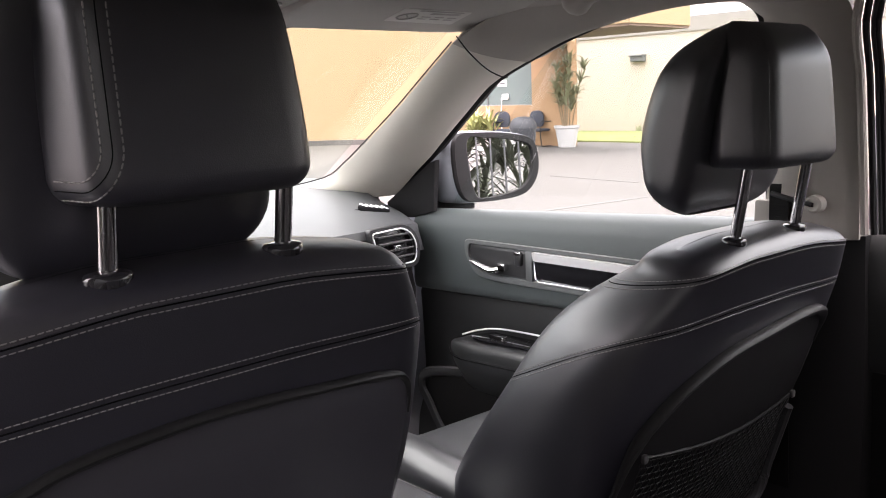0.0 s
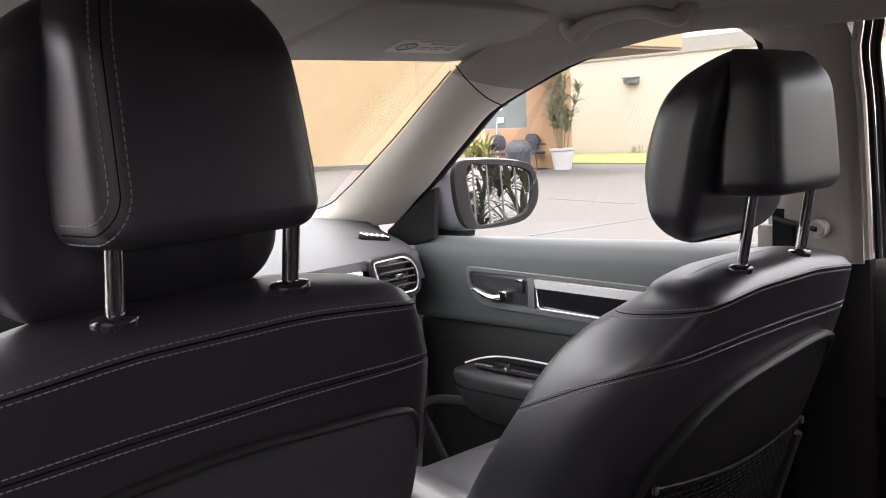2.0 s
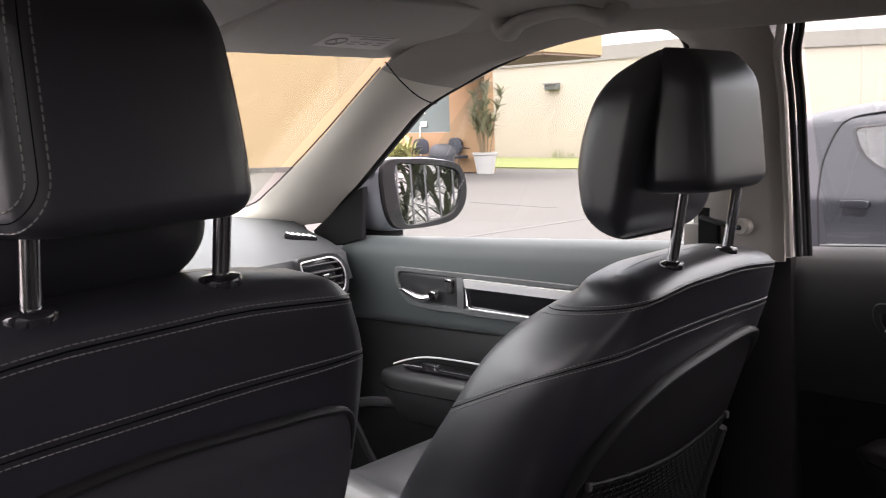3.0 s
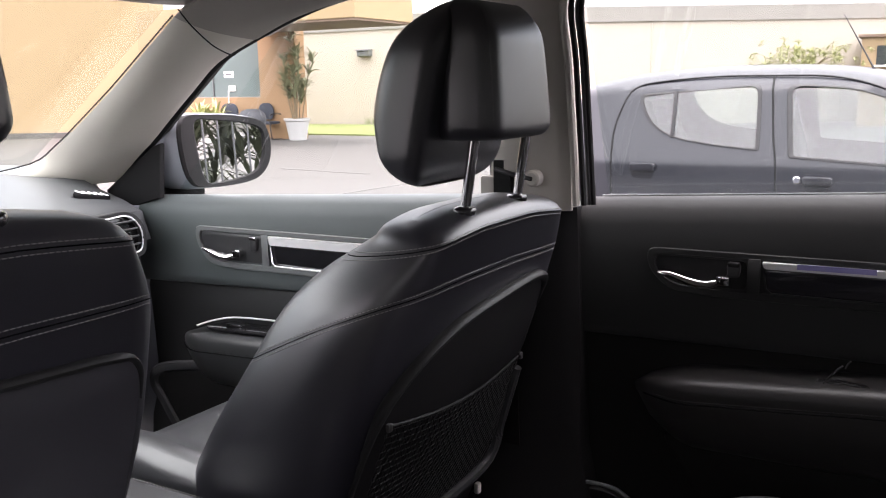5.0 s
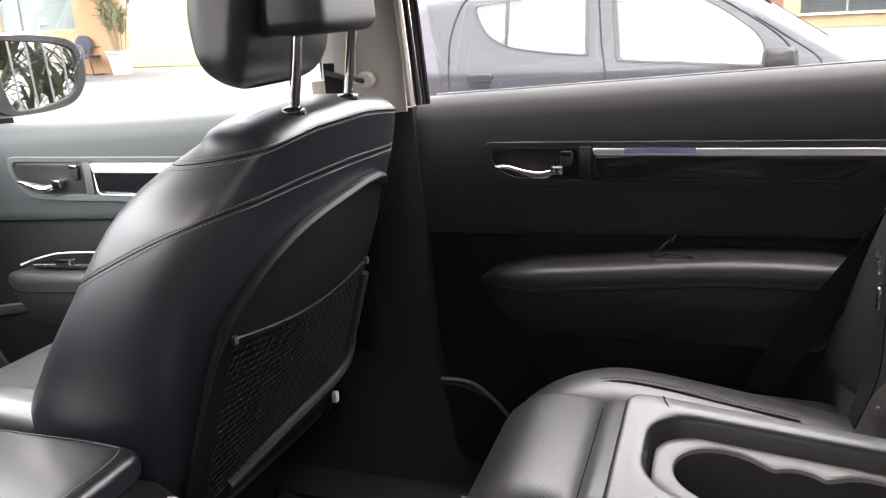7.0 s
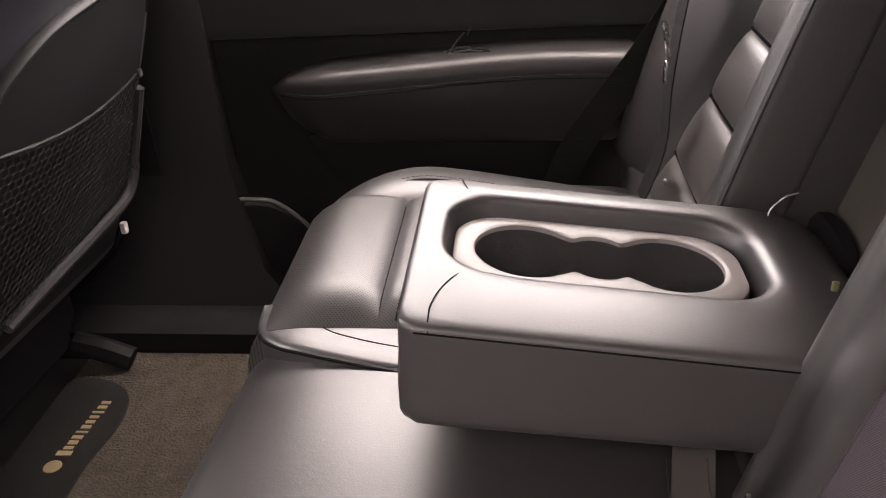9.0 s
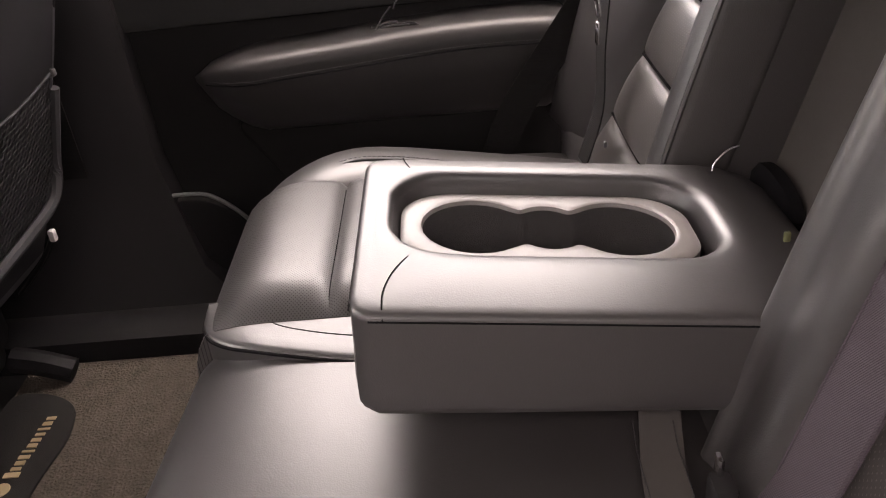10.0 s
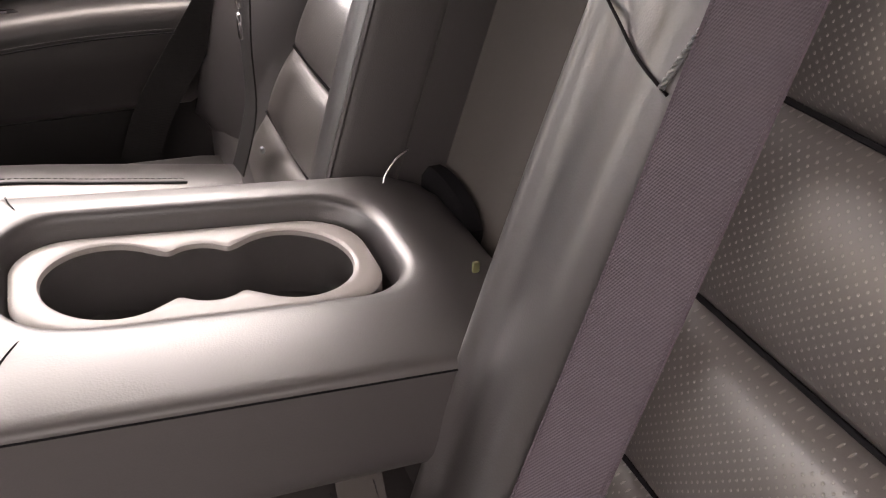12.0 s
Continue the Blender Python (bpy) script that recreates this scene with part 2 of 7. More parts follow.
def glass(name, tint=(0.93, 0.96, 0.95), gloss=0.07, rough=0.01):
    m = bpy.data.materials.new(name)
    m.use_nodes = True
    nt, L = m.node_tree, m.node_tree.links
    nt.nodes.remove(nt.nodes["Principled BSDF"])
    out = nt.nodes["Material Output"]
    tr, gl, mx = nt.nodes.new("ShaderNodeBsdfTransparent"), nt.nodes.new("ShaderNodeBsdfGlossy"), nt.nodes.new("ShaderNodeMixShader")
    tr.inputs[0].default_value = (*tint, 1)
    gl.inputs["Roughness"].default_value = rough
    mx.inputs[0].default_value = gloss
    L.new(tr.outputs[0], mx.inputs[1])
    L.new(gl.outputs[0], mx.inputs[2])
    L.new(mx.outputs[0], out.inputs[0])
    return m


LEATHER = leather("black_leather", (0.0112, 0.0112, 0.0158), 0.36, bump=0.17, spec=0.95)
# paler copy of the seat leather, for light lying on the cushions
LEATHER_LIT = leather("black_leather_lit", (0.035, 0.037, 0.04), 0.36, spec=0.9)
# front door armrest: its brighter light is put into this paler leather
ARMPAD_LIT = leather("lit_door_armrest_leather", (0.03, 0.0325, 0.034), 0.42, spec=0.6)
# paler back panel: light from the left put into the colour
SHELL_LIT = material("lit_back_panel", (0.03, 0.0295, 0.036), 0.42, grain=900, bump=0.15, spec=0.8)
RIM_SEAT = material("dull_black_plastic", (0.014, 0.0145, 0.0155), 0.5, grain=900, bump=0.1, spec=0.35)
LEATHER_REAR = leather("black_leather_rear", (0.013, 0.0122, 0.0125), 0.41, grain=700, bump=0.17, spec=1.0, crease=0.07)
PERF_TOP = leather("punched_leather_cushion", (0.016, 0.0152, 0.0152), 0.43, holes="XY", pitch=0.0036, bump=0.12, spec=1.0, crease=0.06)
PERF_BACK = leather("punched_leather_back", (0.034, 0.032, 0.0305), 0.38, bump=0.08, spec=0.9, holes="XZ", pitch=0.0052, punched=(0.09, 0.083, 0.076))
ARMPAD = leather("door_armrest_vinyl", (0.0125, 0.0122, 0.0125), 0.42)
ARMPAD.node_tree.nodes["Principled BSDF"].inputs["Specular IOR Level"].default_value = 0.35
SEAM = material("seam_groove", (0.0092, 0.0092, 0.01035), 0.9, bump=0, spec=0.05)
THREAD = material("grey_thread", (0.32, 0.31, 0.3), 0.7, vary=0.2, bump=0)
DARKTHREAD = material("dark_thread", (0.024, 0.024, 0.027), 0.6, vary=0.2, bump=0)
SHELL = material("black_hard_plastic", (0.009, 0.009, 0.01), 0.55, spec=0.2, grain=1200, bump=0.2, bump_dist=0.0003)
RIM = material("satin_black_plastic", (0.03, 0.031, 0.033), 0.38, grain=900, bump=0.1)
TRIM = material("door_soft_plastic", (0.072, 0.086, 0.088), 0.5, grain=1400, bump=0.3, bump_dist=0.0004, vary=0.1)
# darker copy of the door plastic, holds the rear door's shade
TRIM_SHADED = material("rear_door_shaded_plastic", (0.03, 0.0315, 0.0325), 0.6, grain=1400, bump=0.3, bump_dist=0.0004, vary=0.1, spec=0.25)
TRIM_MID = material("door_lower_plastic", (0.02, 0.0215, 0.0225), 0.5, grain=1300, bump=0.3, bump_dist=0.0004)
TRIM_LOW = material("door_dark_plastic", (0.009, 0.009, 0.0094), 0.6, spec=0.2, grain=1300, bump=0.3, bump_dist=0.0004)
CUPRIM = material("dark_satin_rim", (0.06, 0.06, 0.061), 0.3, grain=900, bump=0.06)
BEZEL = material("grey_satin_plastic", (0.13, 0.14, 0.143), 0.4, grain=900, bump=0.08)
GLOSSBLACK = material("piano_black", (0.0138, 0.0138, 0.0161), 0.12, coat=0.6, bump=0, rough_vary=0.03)
SILVER = material("satin_silver", (0.82, 0.82, 0.83), 0.36, 0.3, vary=0.05, bump=0, rough_vary=0.05)
CHROME = material("chrome", (0.82, 0.82, 0.83), 0.08, 1.0, vary=0.03, bump=0, rough_vary=0.04)
POST = material("polished_steel", (0.80, 0.79, 0.80), 0.14, 1.0, vary=0.06, grain=60, bump=0.05, rough_vary=0.06)
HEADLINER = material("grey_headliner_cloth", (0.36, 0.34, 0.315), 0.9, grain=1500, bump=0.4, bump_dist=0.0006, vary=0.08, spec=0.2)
# pillar beige made paler: the windscreen's light is in the colour
PILLAR_LIT = material("beige_lit_pillar_plastic", (0.6, 0.57, 0.51), 0.6, grain=1200, bump=0.2, bump_dist=0.0004, vary=0.05)
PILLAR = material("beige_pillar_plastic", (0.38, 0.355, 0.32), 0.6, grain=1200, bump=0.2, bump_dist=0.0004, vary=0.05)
VISOR = material("grey_visor_vinyl", (0.36, 0.345, 0.32), 0.7, grain=900, bump=0.25, vary=0.06)
RUBBER = material("black_rubber", (0.012, 0.012, 0.013), 0.75, spec=0.25, grain=300, bump=0.1)
DASH = material("dash_soft_plastic", (0.07, 0.074, 0.079), 0.45, grain=1300, bump=0.3, bump_dist=0.0004, vary=0.08)
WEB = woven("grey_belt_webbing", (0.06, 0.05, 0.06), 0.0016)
# near-black copy of the webbing, for belts that hang in shade
WEB_SHADED = woven("shaded_belt_webbing", (0.005, 0.005, 0.0053))
CARPET = material("brown_carpet", (0.1, 0.086, 0.072), 0.95, grain=260, bump=1.0, bump_dist=0.006, vary=0.85, blotch=40, spec=0.1)
MAT = material("dark_floor_mat", (0.006, 0.0055, 0.005), 0.9, grain=700, bump=0.8, bump_dist=0.002, vary=0.3)
GOLD = material("gold_print", (0.38, 0.29, 0.17), 0.6, bump=0)
PAPER = material("white_label", (0.70, 0.69, 0.66), 0.6, bump=0, vary=0.04)
INK = material("grey_ink", (0.10, 0.10, 0.11), 0.6, bump=0)
MIRROR = material("mirror_silver", (0.86, 0.87, 0.87), 0.01, 1.0, vary=0.01, bump=0, rough_vary=0.005)
CARBODY = material("silver_grey_paint", (0.216, 0.232, 0.264), 0.42, 0.2, vary=0.04, bump=0, coat=0.15)
GLASS = glass("window_glass", gloss=0.05)
# tint chosen to set how much light enters from behind
DIM_GLASS = glass("dimming_glass", (0.6, 0.62, 0.62), 0.08)
# dark tint stands in for a body blocking the left rear light
SHADE_GLASS = glass("shade_glass", (0.30, 0.31, 0.31), 0.06)
WINDSCREEN = glass("windscreen_glass", (0.85, 0.89, 0.87), 0.025)
TINTED = glass("tinted_glass", (0.90, 0.93, 0.92), 0.08)

# ---- cabin shell ----
def belt(y):
    """Height of the window sill along the car."""
    return interp([(-0.6, 1.211), (0.15, 1.172), (0.8, 1.136), (1.04, 1.130), (1.39, 1.112), (1.9, 1.088)], y)


def yz(x, s=-1):
    """Maps a flat outline (y, z) onto the right door at x, growing towards the cabin."""
    return lambda u, v, w: (x + s * w, u, v)


# floor and lower tub
bm = bmesh.new()
rbox(bm, (0, 0.9, 0.38), (1.36, 3.2, 0.06), 0.01)
solid("floor", bm, TRIM_LOW, "dark carpeted cabin floor", "floor", kind="structure")

# headliner: one shell, curved down to both rails
bm = bmesh.new()
loops = []
for i in range(22):
    y = 1.47 - i * 0.105
    z = interp([(-0.9, 1.50), (-0.3, 1.535), (0.6, 1.552), (1.2, 1.545), (1.47, 1.520)], y)
    inner = [(x, y, z - 0.055 * (abs(x) / 0.60) ** 3.2) for x in np.linspace(-0.60, 0.60, 25)]
    outer = [(x * 1.04, y, z + 0.04 - 0.05 * (abs(x) / 0.60) ** 3) for x in np.linspace(0.60, -0.60, 25)]
    loops.append(inner + outer)
rows = [[bm.verts.new(p) for p in loop] for loop in loops]
for a in range(len(rows) - 1):
    for i in range(50):
        j = (i + 1) % 50
        bm.faces.new((rows[a][i], rows[a][j], rows[a + 1][j], rows[a + 1][i]))
bm.faces.new(rows[0][::-1])
bm.faces.new(rows[-1])
solid("ceiling", bm, HEADLINER, "grey cloth headliner of the cabin", "ceiling", kind="structure")

# windscreen header and body skin above
bm = bmesh.new()
loft(bm, [[(x, 1.515, 1.522 - 0.05 * (abs(x) / 0.6) ** 3), (x, 1.47, 1.507 - 0.05 * (abs(x) / 0.6) ** 3), (x, 1.44, 1.552 - 0.05 * (abs(x) / 0.6) ** 3), (x, 1.50, 1.572 - 0.05 * (abs(x) / 0.6) ** 3)] for x in np.linspace(-0.55, 0.55, 21)])
solid("trim_windscreen_header", bm, HEADLINER, "grey trim along the top of the windscreen", "trim", kind="structure")

# pillars, built for the right side and mirrored
INNER = [(0.482, 1.47, 1.455), (0.507, 1.58, 1.397), (0.53, 1.695, 1.334), (0.556, 1.835, 1.262), (0.577, 1.945, 1.209), (0.575, 2.03, 1.169), (0.50, 2.17, 1.135)]
OUTER = [(0.622, 1.411, 1.418), (0.640, 1.52, 1.379), (0.66, 1.61, 1.325), (0.68, 1.70, 1.268), (0.70, 1.78, 1.218), (0.712, 1.84, 1.183), (0.722, 1.93, 1.12)]


def pillar_row(a, b, swell):
    """A bowed line of eleven points from the windscreen edge to the door edge."""
    a, d = Vector(a), Vector(b) - Vector(a)
    into = Vector((-0.55, -0.62, -0.55)).normalized()
    return [a + d * t + into * (0.024 * swell * math.sin(math.pi * t ** 0.8)) for t in np.linspace(0, 1, 11)]


def a_pillar(side):
    bm = bmesh.new()
    loops = []
    for i, (a, b) in enumerate(zip(catmull(INNER, 4), catmull(OUTER, 4))):
        a, b = Vector(a), Vector(b)
        d = b - a
        row = pillar_row(a, b, min(1, 0.6 + i / 16))
        row += [b + Vector((0.03, 0.03, 0.0)), a + d * 0.5 + Vector((0.05, 0.045, 0.01)), a + Vector((0.035, 0.028, -0.006))]
        loops.append([(p.x * side, p.y, p.z) for p in row])
    loft(bm, loops)
    return solid("trim_windscreen_pillar", bm, PILLAR_LIT, "beige plastic trim of the windscreen pillar, paled for light", "pillar trim", kind="structure")


def roof_rail(side):
    """The headliner's edge along the door opening, from the windscreen pillar back."""
    edge = [(0.622, 1.411, 1.418), (0.605, 1.30, 1.452), (0.588, 1.164, 1.476), (0.582, 1.055, 1.487), (0.59, 0.963, 1.487), (0.60, 0.90, 1.48), (0.605, 0.78, 1.478), (0.605, 0.4, 1.472), (0.605, 0.0, 1.455), (0.60, -0.5, 1.42)]
    bm = bmesh.new()
    loops = []
    first = pillar_row(INNER[0], OUTER[0], 0.6)[::-1]
    for i, (x, y, z) in enumerate(catmull(edge, 6)):
        top = interp([(-0.9, 1.45), (-0.3, 1.485), (0.6, 1.502), (1.2, 1.486), (1.47, 1.45)], y)
        turn = [Vector(p) for p in ((x, y, z), (x - 0.008, y, z - 0.003), (x - 0.02, y, z - 0.004), (x - 0.03, y, z - 0.001), (x - 0.042, y, (z + max(top, z)) / 2 + 0.004), (x - 0.055, y, max(top, z) + 0.012), (x - 0.066, y, max(top, z) + 0.022), (x - 0.076, y, top + 0.032), (x - 0.085, y, top + 0.040), (x - 0.093, y, top + 0.047), (x - 0.10, y, top + 0.053))]
        k = min(i / 11, 1)
        k = k * k * (3 - 2 * k)
        start = [p + Vector((x, y, z)) - Vector(edge[0]) for p in first]
        row = [a.lerp(b, k) for a, b in zip(start, turn)]
        row += [row[-1] + Vector((0.04, 0.0, 0.03)), Vector((x + 0.045, y, max(top, z) + 0.04)), Vector((x + 0.05, y, z + 0.01))]
        loops.append([(side * q.x, q.y, q.z) for q in row])
    loft(bm, loops)
    return solid("trim_roof_rail", bm, HEADLINER, "grey roof rail trim above the doors", "roof trim", kind="structure")


def b_pillar(side):
    up = thing("trim_door_pillar", (side * 0.68, 0.87, 0.45), "beige door pillar trim, black below the sill", "pillar trim", kind="structure")
    bm = bmesh.new()
    loops = []
    for z, y0, y1, x in ((1.12, 0.806, 0.962, 0.672), (1.2, 0.806, 0.950, 0.664), (1.3, 0.806, 0.942, 0.650), (1.4, 0.806, 0.932, 0.628), (1.46, 0.806, 0.938, 0.606), (1.5, 0.815, 0.985, 0.58), (1.53, 0.79, 1.05, 0.55)):
        loops.append([(side * a, b, z) for a, b in ((x + 0.055, y0), (x + 0.016, y0), (x, y0 + 0.022), (x - 0.004, (y0 + y1) / 2), (x, y1 - 0.03), (x + 0.018, y1), (x + 0.055, y1))])
    loft(bm, loops)
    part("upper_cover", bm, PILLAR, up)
    bm = bmesh.new()
    loops = []
    for z, y0, y1, x in ((1.125, 0.80, 0.975, 0.678), (0.9, 0.79, 1.0, 0.676), (0.7, 0.785, 1.03, 0.668), (0.52, 0.74, 1.09, 0.64), (0.44, 0.66, 1.16, 0.60), (0.39, 0.62, 1.2, 0.58)):
        loops.append([(side * a, b, z) for a, b in ((x + 0.09, y0), (x + 0.02, y0), (x, y0 + 0.03), (x, y1 - 0.03), (x + 0.02, y1), (x + 0.09, y1))])
    loft(bm, loops)
    part("lower_cover", bm, SHELL, up, "black plastic lower cover")
    return up


bm = bmesh.new()
tube(bm, catmull([(0.470, 1.446, 1.466), (0.494, 1.440, 1.438), (0.530, 1.43, 1.407), (0.565, 1.425, 1.392), (0.580, 1.422, 1.390)], 6), 0.0013, 6)
solid("trim_pillar_joint", bm, RUBBER, "dark joint between pillar trim and headliner", "joint", kind="structure")
for side in (1, -1):
    bm = bmesh.new()
    tube(bm, [(side * (x + 0.002), y + 0.004, z + 0.003) for x, y, z in catmull(INNER, 4)], 0.0016, 6)
    solid("trim_windscreen_seal", bm, RUBBER, "thin black seal along the windscreen edge", "seal", kind="structure")
    a_pillar(side)
    roof_rail(side)
    b_pillar(side)

# rubber seals and black frames round the right windows
def seal(name, pts, r, mat, label):
    bm = bmesh.new()
    tube(bm, catmull(pts, 5), r, 8)
    return solid(name, bm, mat, label, "door seal", kind="structure")


SEAL_F = [(0.742, 1.93, 1.125), (0.722, 1.84, 1.193), (0.71, 1.78, 1.228), (0.69, 1.70, 1.278), (0.67, 1.61, 1.335), (0.65, 1.52, 1.389), (0.632, 1.411, 1.428), (0.615, 1.30, 1.461), (0.604, 1.164, 1.492), (0.603, 1.055, 1.503), (0.610, 1.0, 1.501), (0.622, 0.955, 1.486), (0.638, 0.938, 1.44), (0.660, 0.938, 1.35), (0.70, 0.952, 1.14)]
for side in (1, -1):
    seal("trim_window_seal", [(side * (x + 0.004), y, z) for x, y, z in SEAL_F], 0.010, RUBBER, "black rubber seal round the front door window")
    seal("trim_window_frame", [(side * (x + 0.03), y + 0.004, z + 0.016) for x, y, z in SEAL_F], 0.012, RUBBER, "black outer frame of the front door window")
    for dx, dy, r, mat in ((0.030, 0.7995, 0.0062, PILLAR), (0.038, 0.789, 0.005, RUBBER), (0.047, 0.782, 0.004, RIM), (0.05, 0.777, 0.005, RUBBER)):
        seal("trim_rear_window_frame", [(side * (0.655 + dx), dy - 0.003, 1.13), (side * (0.645 + dx), dy, 1.22), (side * (0.622 + dx), dy + 0.002, 1.36), (side * (0.59 + dx), dy - 0.002, 1.46), (side * (0.565 + dx), dy - 0.06, 1.495), (side * (0.56 + dx), dy - 0.4, 1.485), (side * (0.56 + dx), dy - 0.9, 1.44)], r, mat, "beige rolled edge of the door pillar" if mat is PILLAR else "black upright frame at the front of the rear door window")

# sail panel at the foot of the windscreen pillar
bm = plate([(1.79, 1.09), (1.776, 1.212), (1.80, 1.205), (1.86, 1.165), (1.96, 1.10), (1.96, 1.06), (1.86, 1.07)], yz(0.728), 0.014, 0.003)
solid("trim_mirror_corner", bm, RUBBER, "black plastic corner panel beside the door mirror", "corner panel", kind="structure")


# ---- doors ----
def door_trim(name, y0, y1, side, label, skin=None):
    """Padded door panel from y0 (front) back to y1, with the sill, a fold and a lower part."""
    door = thing(name, (side * 0.74, (y0 + y1) / 2, 0.45), label, "door", kind="structure")
    n = 26
    upper, lower = [], []
    for i in range(n + 1):
        y = y0 + (y1 - y0) * i / n
        b = belt(y)
        c = interp([(-0.4, 0.925), (0.8, 0.905), (1.39, 0.912), (1.85, 0.896)], y)
        upper.append([(side * x, y, z) for x, z in ((0.80, b - 0.012), (0.765, b - 0.002), (0.748, b + 0.001), (0.732, b - 0.004), (0.719, b - 0.017), (0.711, b - 0.042), (0.708, b - 0.10), (0.709, c + 0.02), (0.712, c + 0.006), (0.718, c), (0.75, c - 0.004), (0.80, c - 0.004))])
        lower.append([(side * x, y, z) for x, z in ((0.81, c - 0.004), (0.732, c - 0.004), (0.728, c - 0.012), (0.731, c - 0.07), (0.735, c - 0.2), (0.728, c - 0.27), (0.706, c - 0.33), (0.698, c - 0.40), (0.70, 0.42), (0.72, 0.40), (0.81, 0.40))])
    bm = bmesh.new()
    loft(bm, upper)
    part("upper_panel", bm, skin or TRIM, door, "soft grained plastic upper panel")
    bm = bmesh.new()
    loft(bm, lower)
    # rear lower panel darker still: light fading downwards is in its colour
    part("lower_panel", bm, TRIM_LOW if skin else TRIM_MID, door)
    return door


def bezel(door, y0, y1, z0, z1, ysplit, side=1, skin=None, strip=0.018):
    """Satin frame that holds the door pull and the trim strip; y0 is the front end."""
    at = lambda u, v, w: (side * (0.7072 - w), u, v)
    h = z1 - z0
    out = roundpoly([(y0, z1), (y0 - 0.002, z1 - h * 0.45), (y0 - 0.035, z0 + 0.006), (y0 - 0.10, z0), (y1, z0 + 0.004), (y1, z1 + 0.004)], [0.016, 0.02, 0.022, 0.04, 0.008, 0.008], 7)
    ins = roundpoly([(y0 - 0.012, z1 - 0.010), (y0 - 0.014, z1 - h * 0.47), (y0 - 0.043, z0 + 0.017), (y0 - 0.10, z0 + 0.013), (y1 + 0.006, z0 + 0.016), (y1 + 0.006, z1 - 0.006)], [0.014, 0.018, 0.02, 0.03, 0.006, 0.006], 7)
    frame_part = part("bezel", ring(out, ins, at, 0.003 if skin else 0.006, 0.002), skin or BEZEL, door, "satin plastic frame")
    # pull pocket
    ys = ysplit + 0.022
    pk = roundpoly([(y0 - 0.014, z1 - 0.012), (y0 - 0.016, z1 - h * 0.5), (y0 - 0.046, z0 + 0.018), (ys, z0 + 0.016), (ys, z1 - 0.012)], [0.012, 0.016, 0.02, 0.008, 0.01], 7)
    part("pull_pocket", plate(pk, at, 0.0012, 0.001), SHELL if skin else RIM, frame_part)
    lat = plate(roundpoly([(ysplit + 0.030, z1 - 0.017), (ysplit + 0.032, z1 - h * 0.52), (ysplit + 0.050, z1 - h * 0.52), (ysplit + 0.052, z1 - 0.017)], [0.006] * 4, 5), at, 0.009, 0.004)
    lock = part("lock_button", lat, RIM, frame_part, "dark satin lock button")
    part("button_top", plate(roundpoly([(ysplit + 0.032, z1 - 0.014), (ysplit + 0.032, z1 - 0.022), (ysplit + 0.050, z1 - 0.022), (ysplit + 0.050, z1 - 0.014)], [0.003] * 4, 4), at, 0.0105, 0.002), SHELL if skin else CHROME, lock)
    # web between pocket and strip
    web = plate([(ysplit + 0.020, z0 + 0.012), (ysplit + 0.020, z1 - 0.007), (ysplit + 0.002, z1 - 0.007), (ysplit + 0.002, z0 + 0.012)], at, 0.0056, 0.001)
    part("web", web, skin or BEZEL, frame_part)
    st = roundpoly([(ysplit, z1 - 0.010), (ysplit - 0.004, z1 - 0.010 - strip), (y1 + 0.008, z1 - 0.008 - strip), (y1 + 0.008, z1 - 0.008)], [0.003] * 4, 4)
    part("silver_strip", plate(st, at, 0.011, 0.003), SILVER, frame_part, "satin silver strip")
    pb = roundpoly([(ysplit - 0.004, z1 - 0.012 - strip), (ysplit - 0.008, z0 + 0.020), (ysplit - 0.016, z0 + 0.015), (y1 + 0.008, z0 + 0.017), (y1 + 0.008, z1 - 0.010 - strip)], [0.003, 0.006, 0.006, 0.003, 0.003], 4)
    part("gloss_panel", plate(pb, at, 0.004, 0.001), GLOSSBLACK, frame_part, "gloss black inlay")
    bm = bmesh.new()
    tube(bm, [at(ysplit - 0.004, z1 - 0.03, 0.006), at(ysplit - 0.008, z0 + 0.022, 0.006), at(ysplit - 0.016, z0 + 0.0155, 0.006), at(y1 + 0.008, z0 + 0.0165, 0.006)], 0.0014, 6)
    part("chrome_line", bm, RIM if skin else CHROME, frame_part)
    # lever
    zc = z0 + h * 0.40
    bm = bmesh.new()
    lever = catmull([at(y0 - 0.022, zc + 0.006, 0.012), at(y0 - 0.045, zc + 0.004, 0.016), at(y0 - 0.075, zc - 0.004, 0.018), at(y0 - 0.10, zc - 0.007, 0.016), at(y0 - 0.118, zc - 0.001, 0.012)], 6)
    tube(bm, lever, [interp([(0, 0.003), (4, 0.0072), (14, 0.0100), (20, 0.0098), (24, 0.0065)], i) for i in range(len(lever))], 10, flat=0.8)
    part("door_pull", bm, CHROME, frame_part, "chrome inner door pull")
    part("hub", box(at(y0 - 0.124, zc + 0.002, 0.011), (0.018, 0.022, 0.017), 0.004), CHROME, frame_part)
    return frame_part


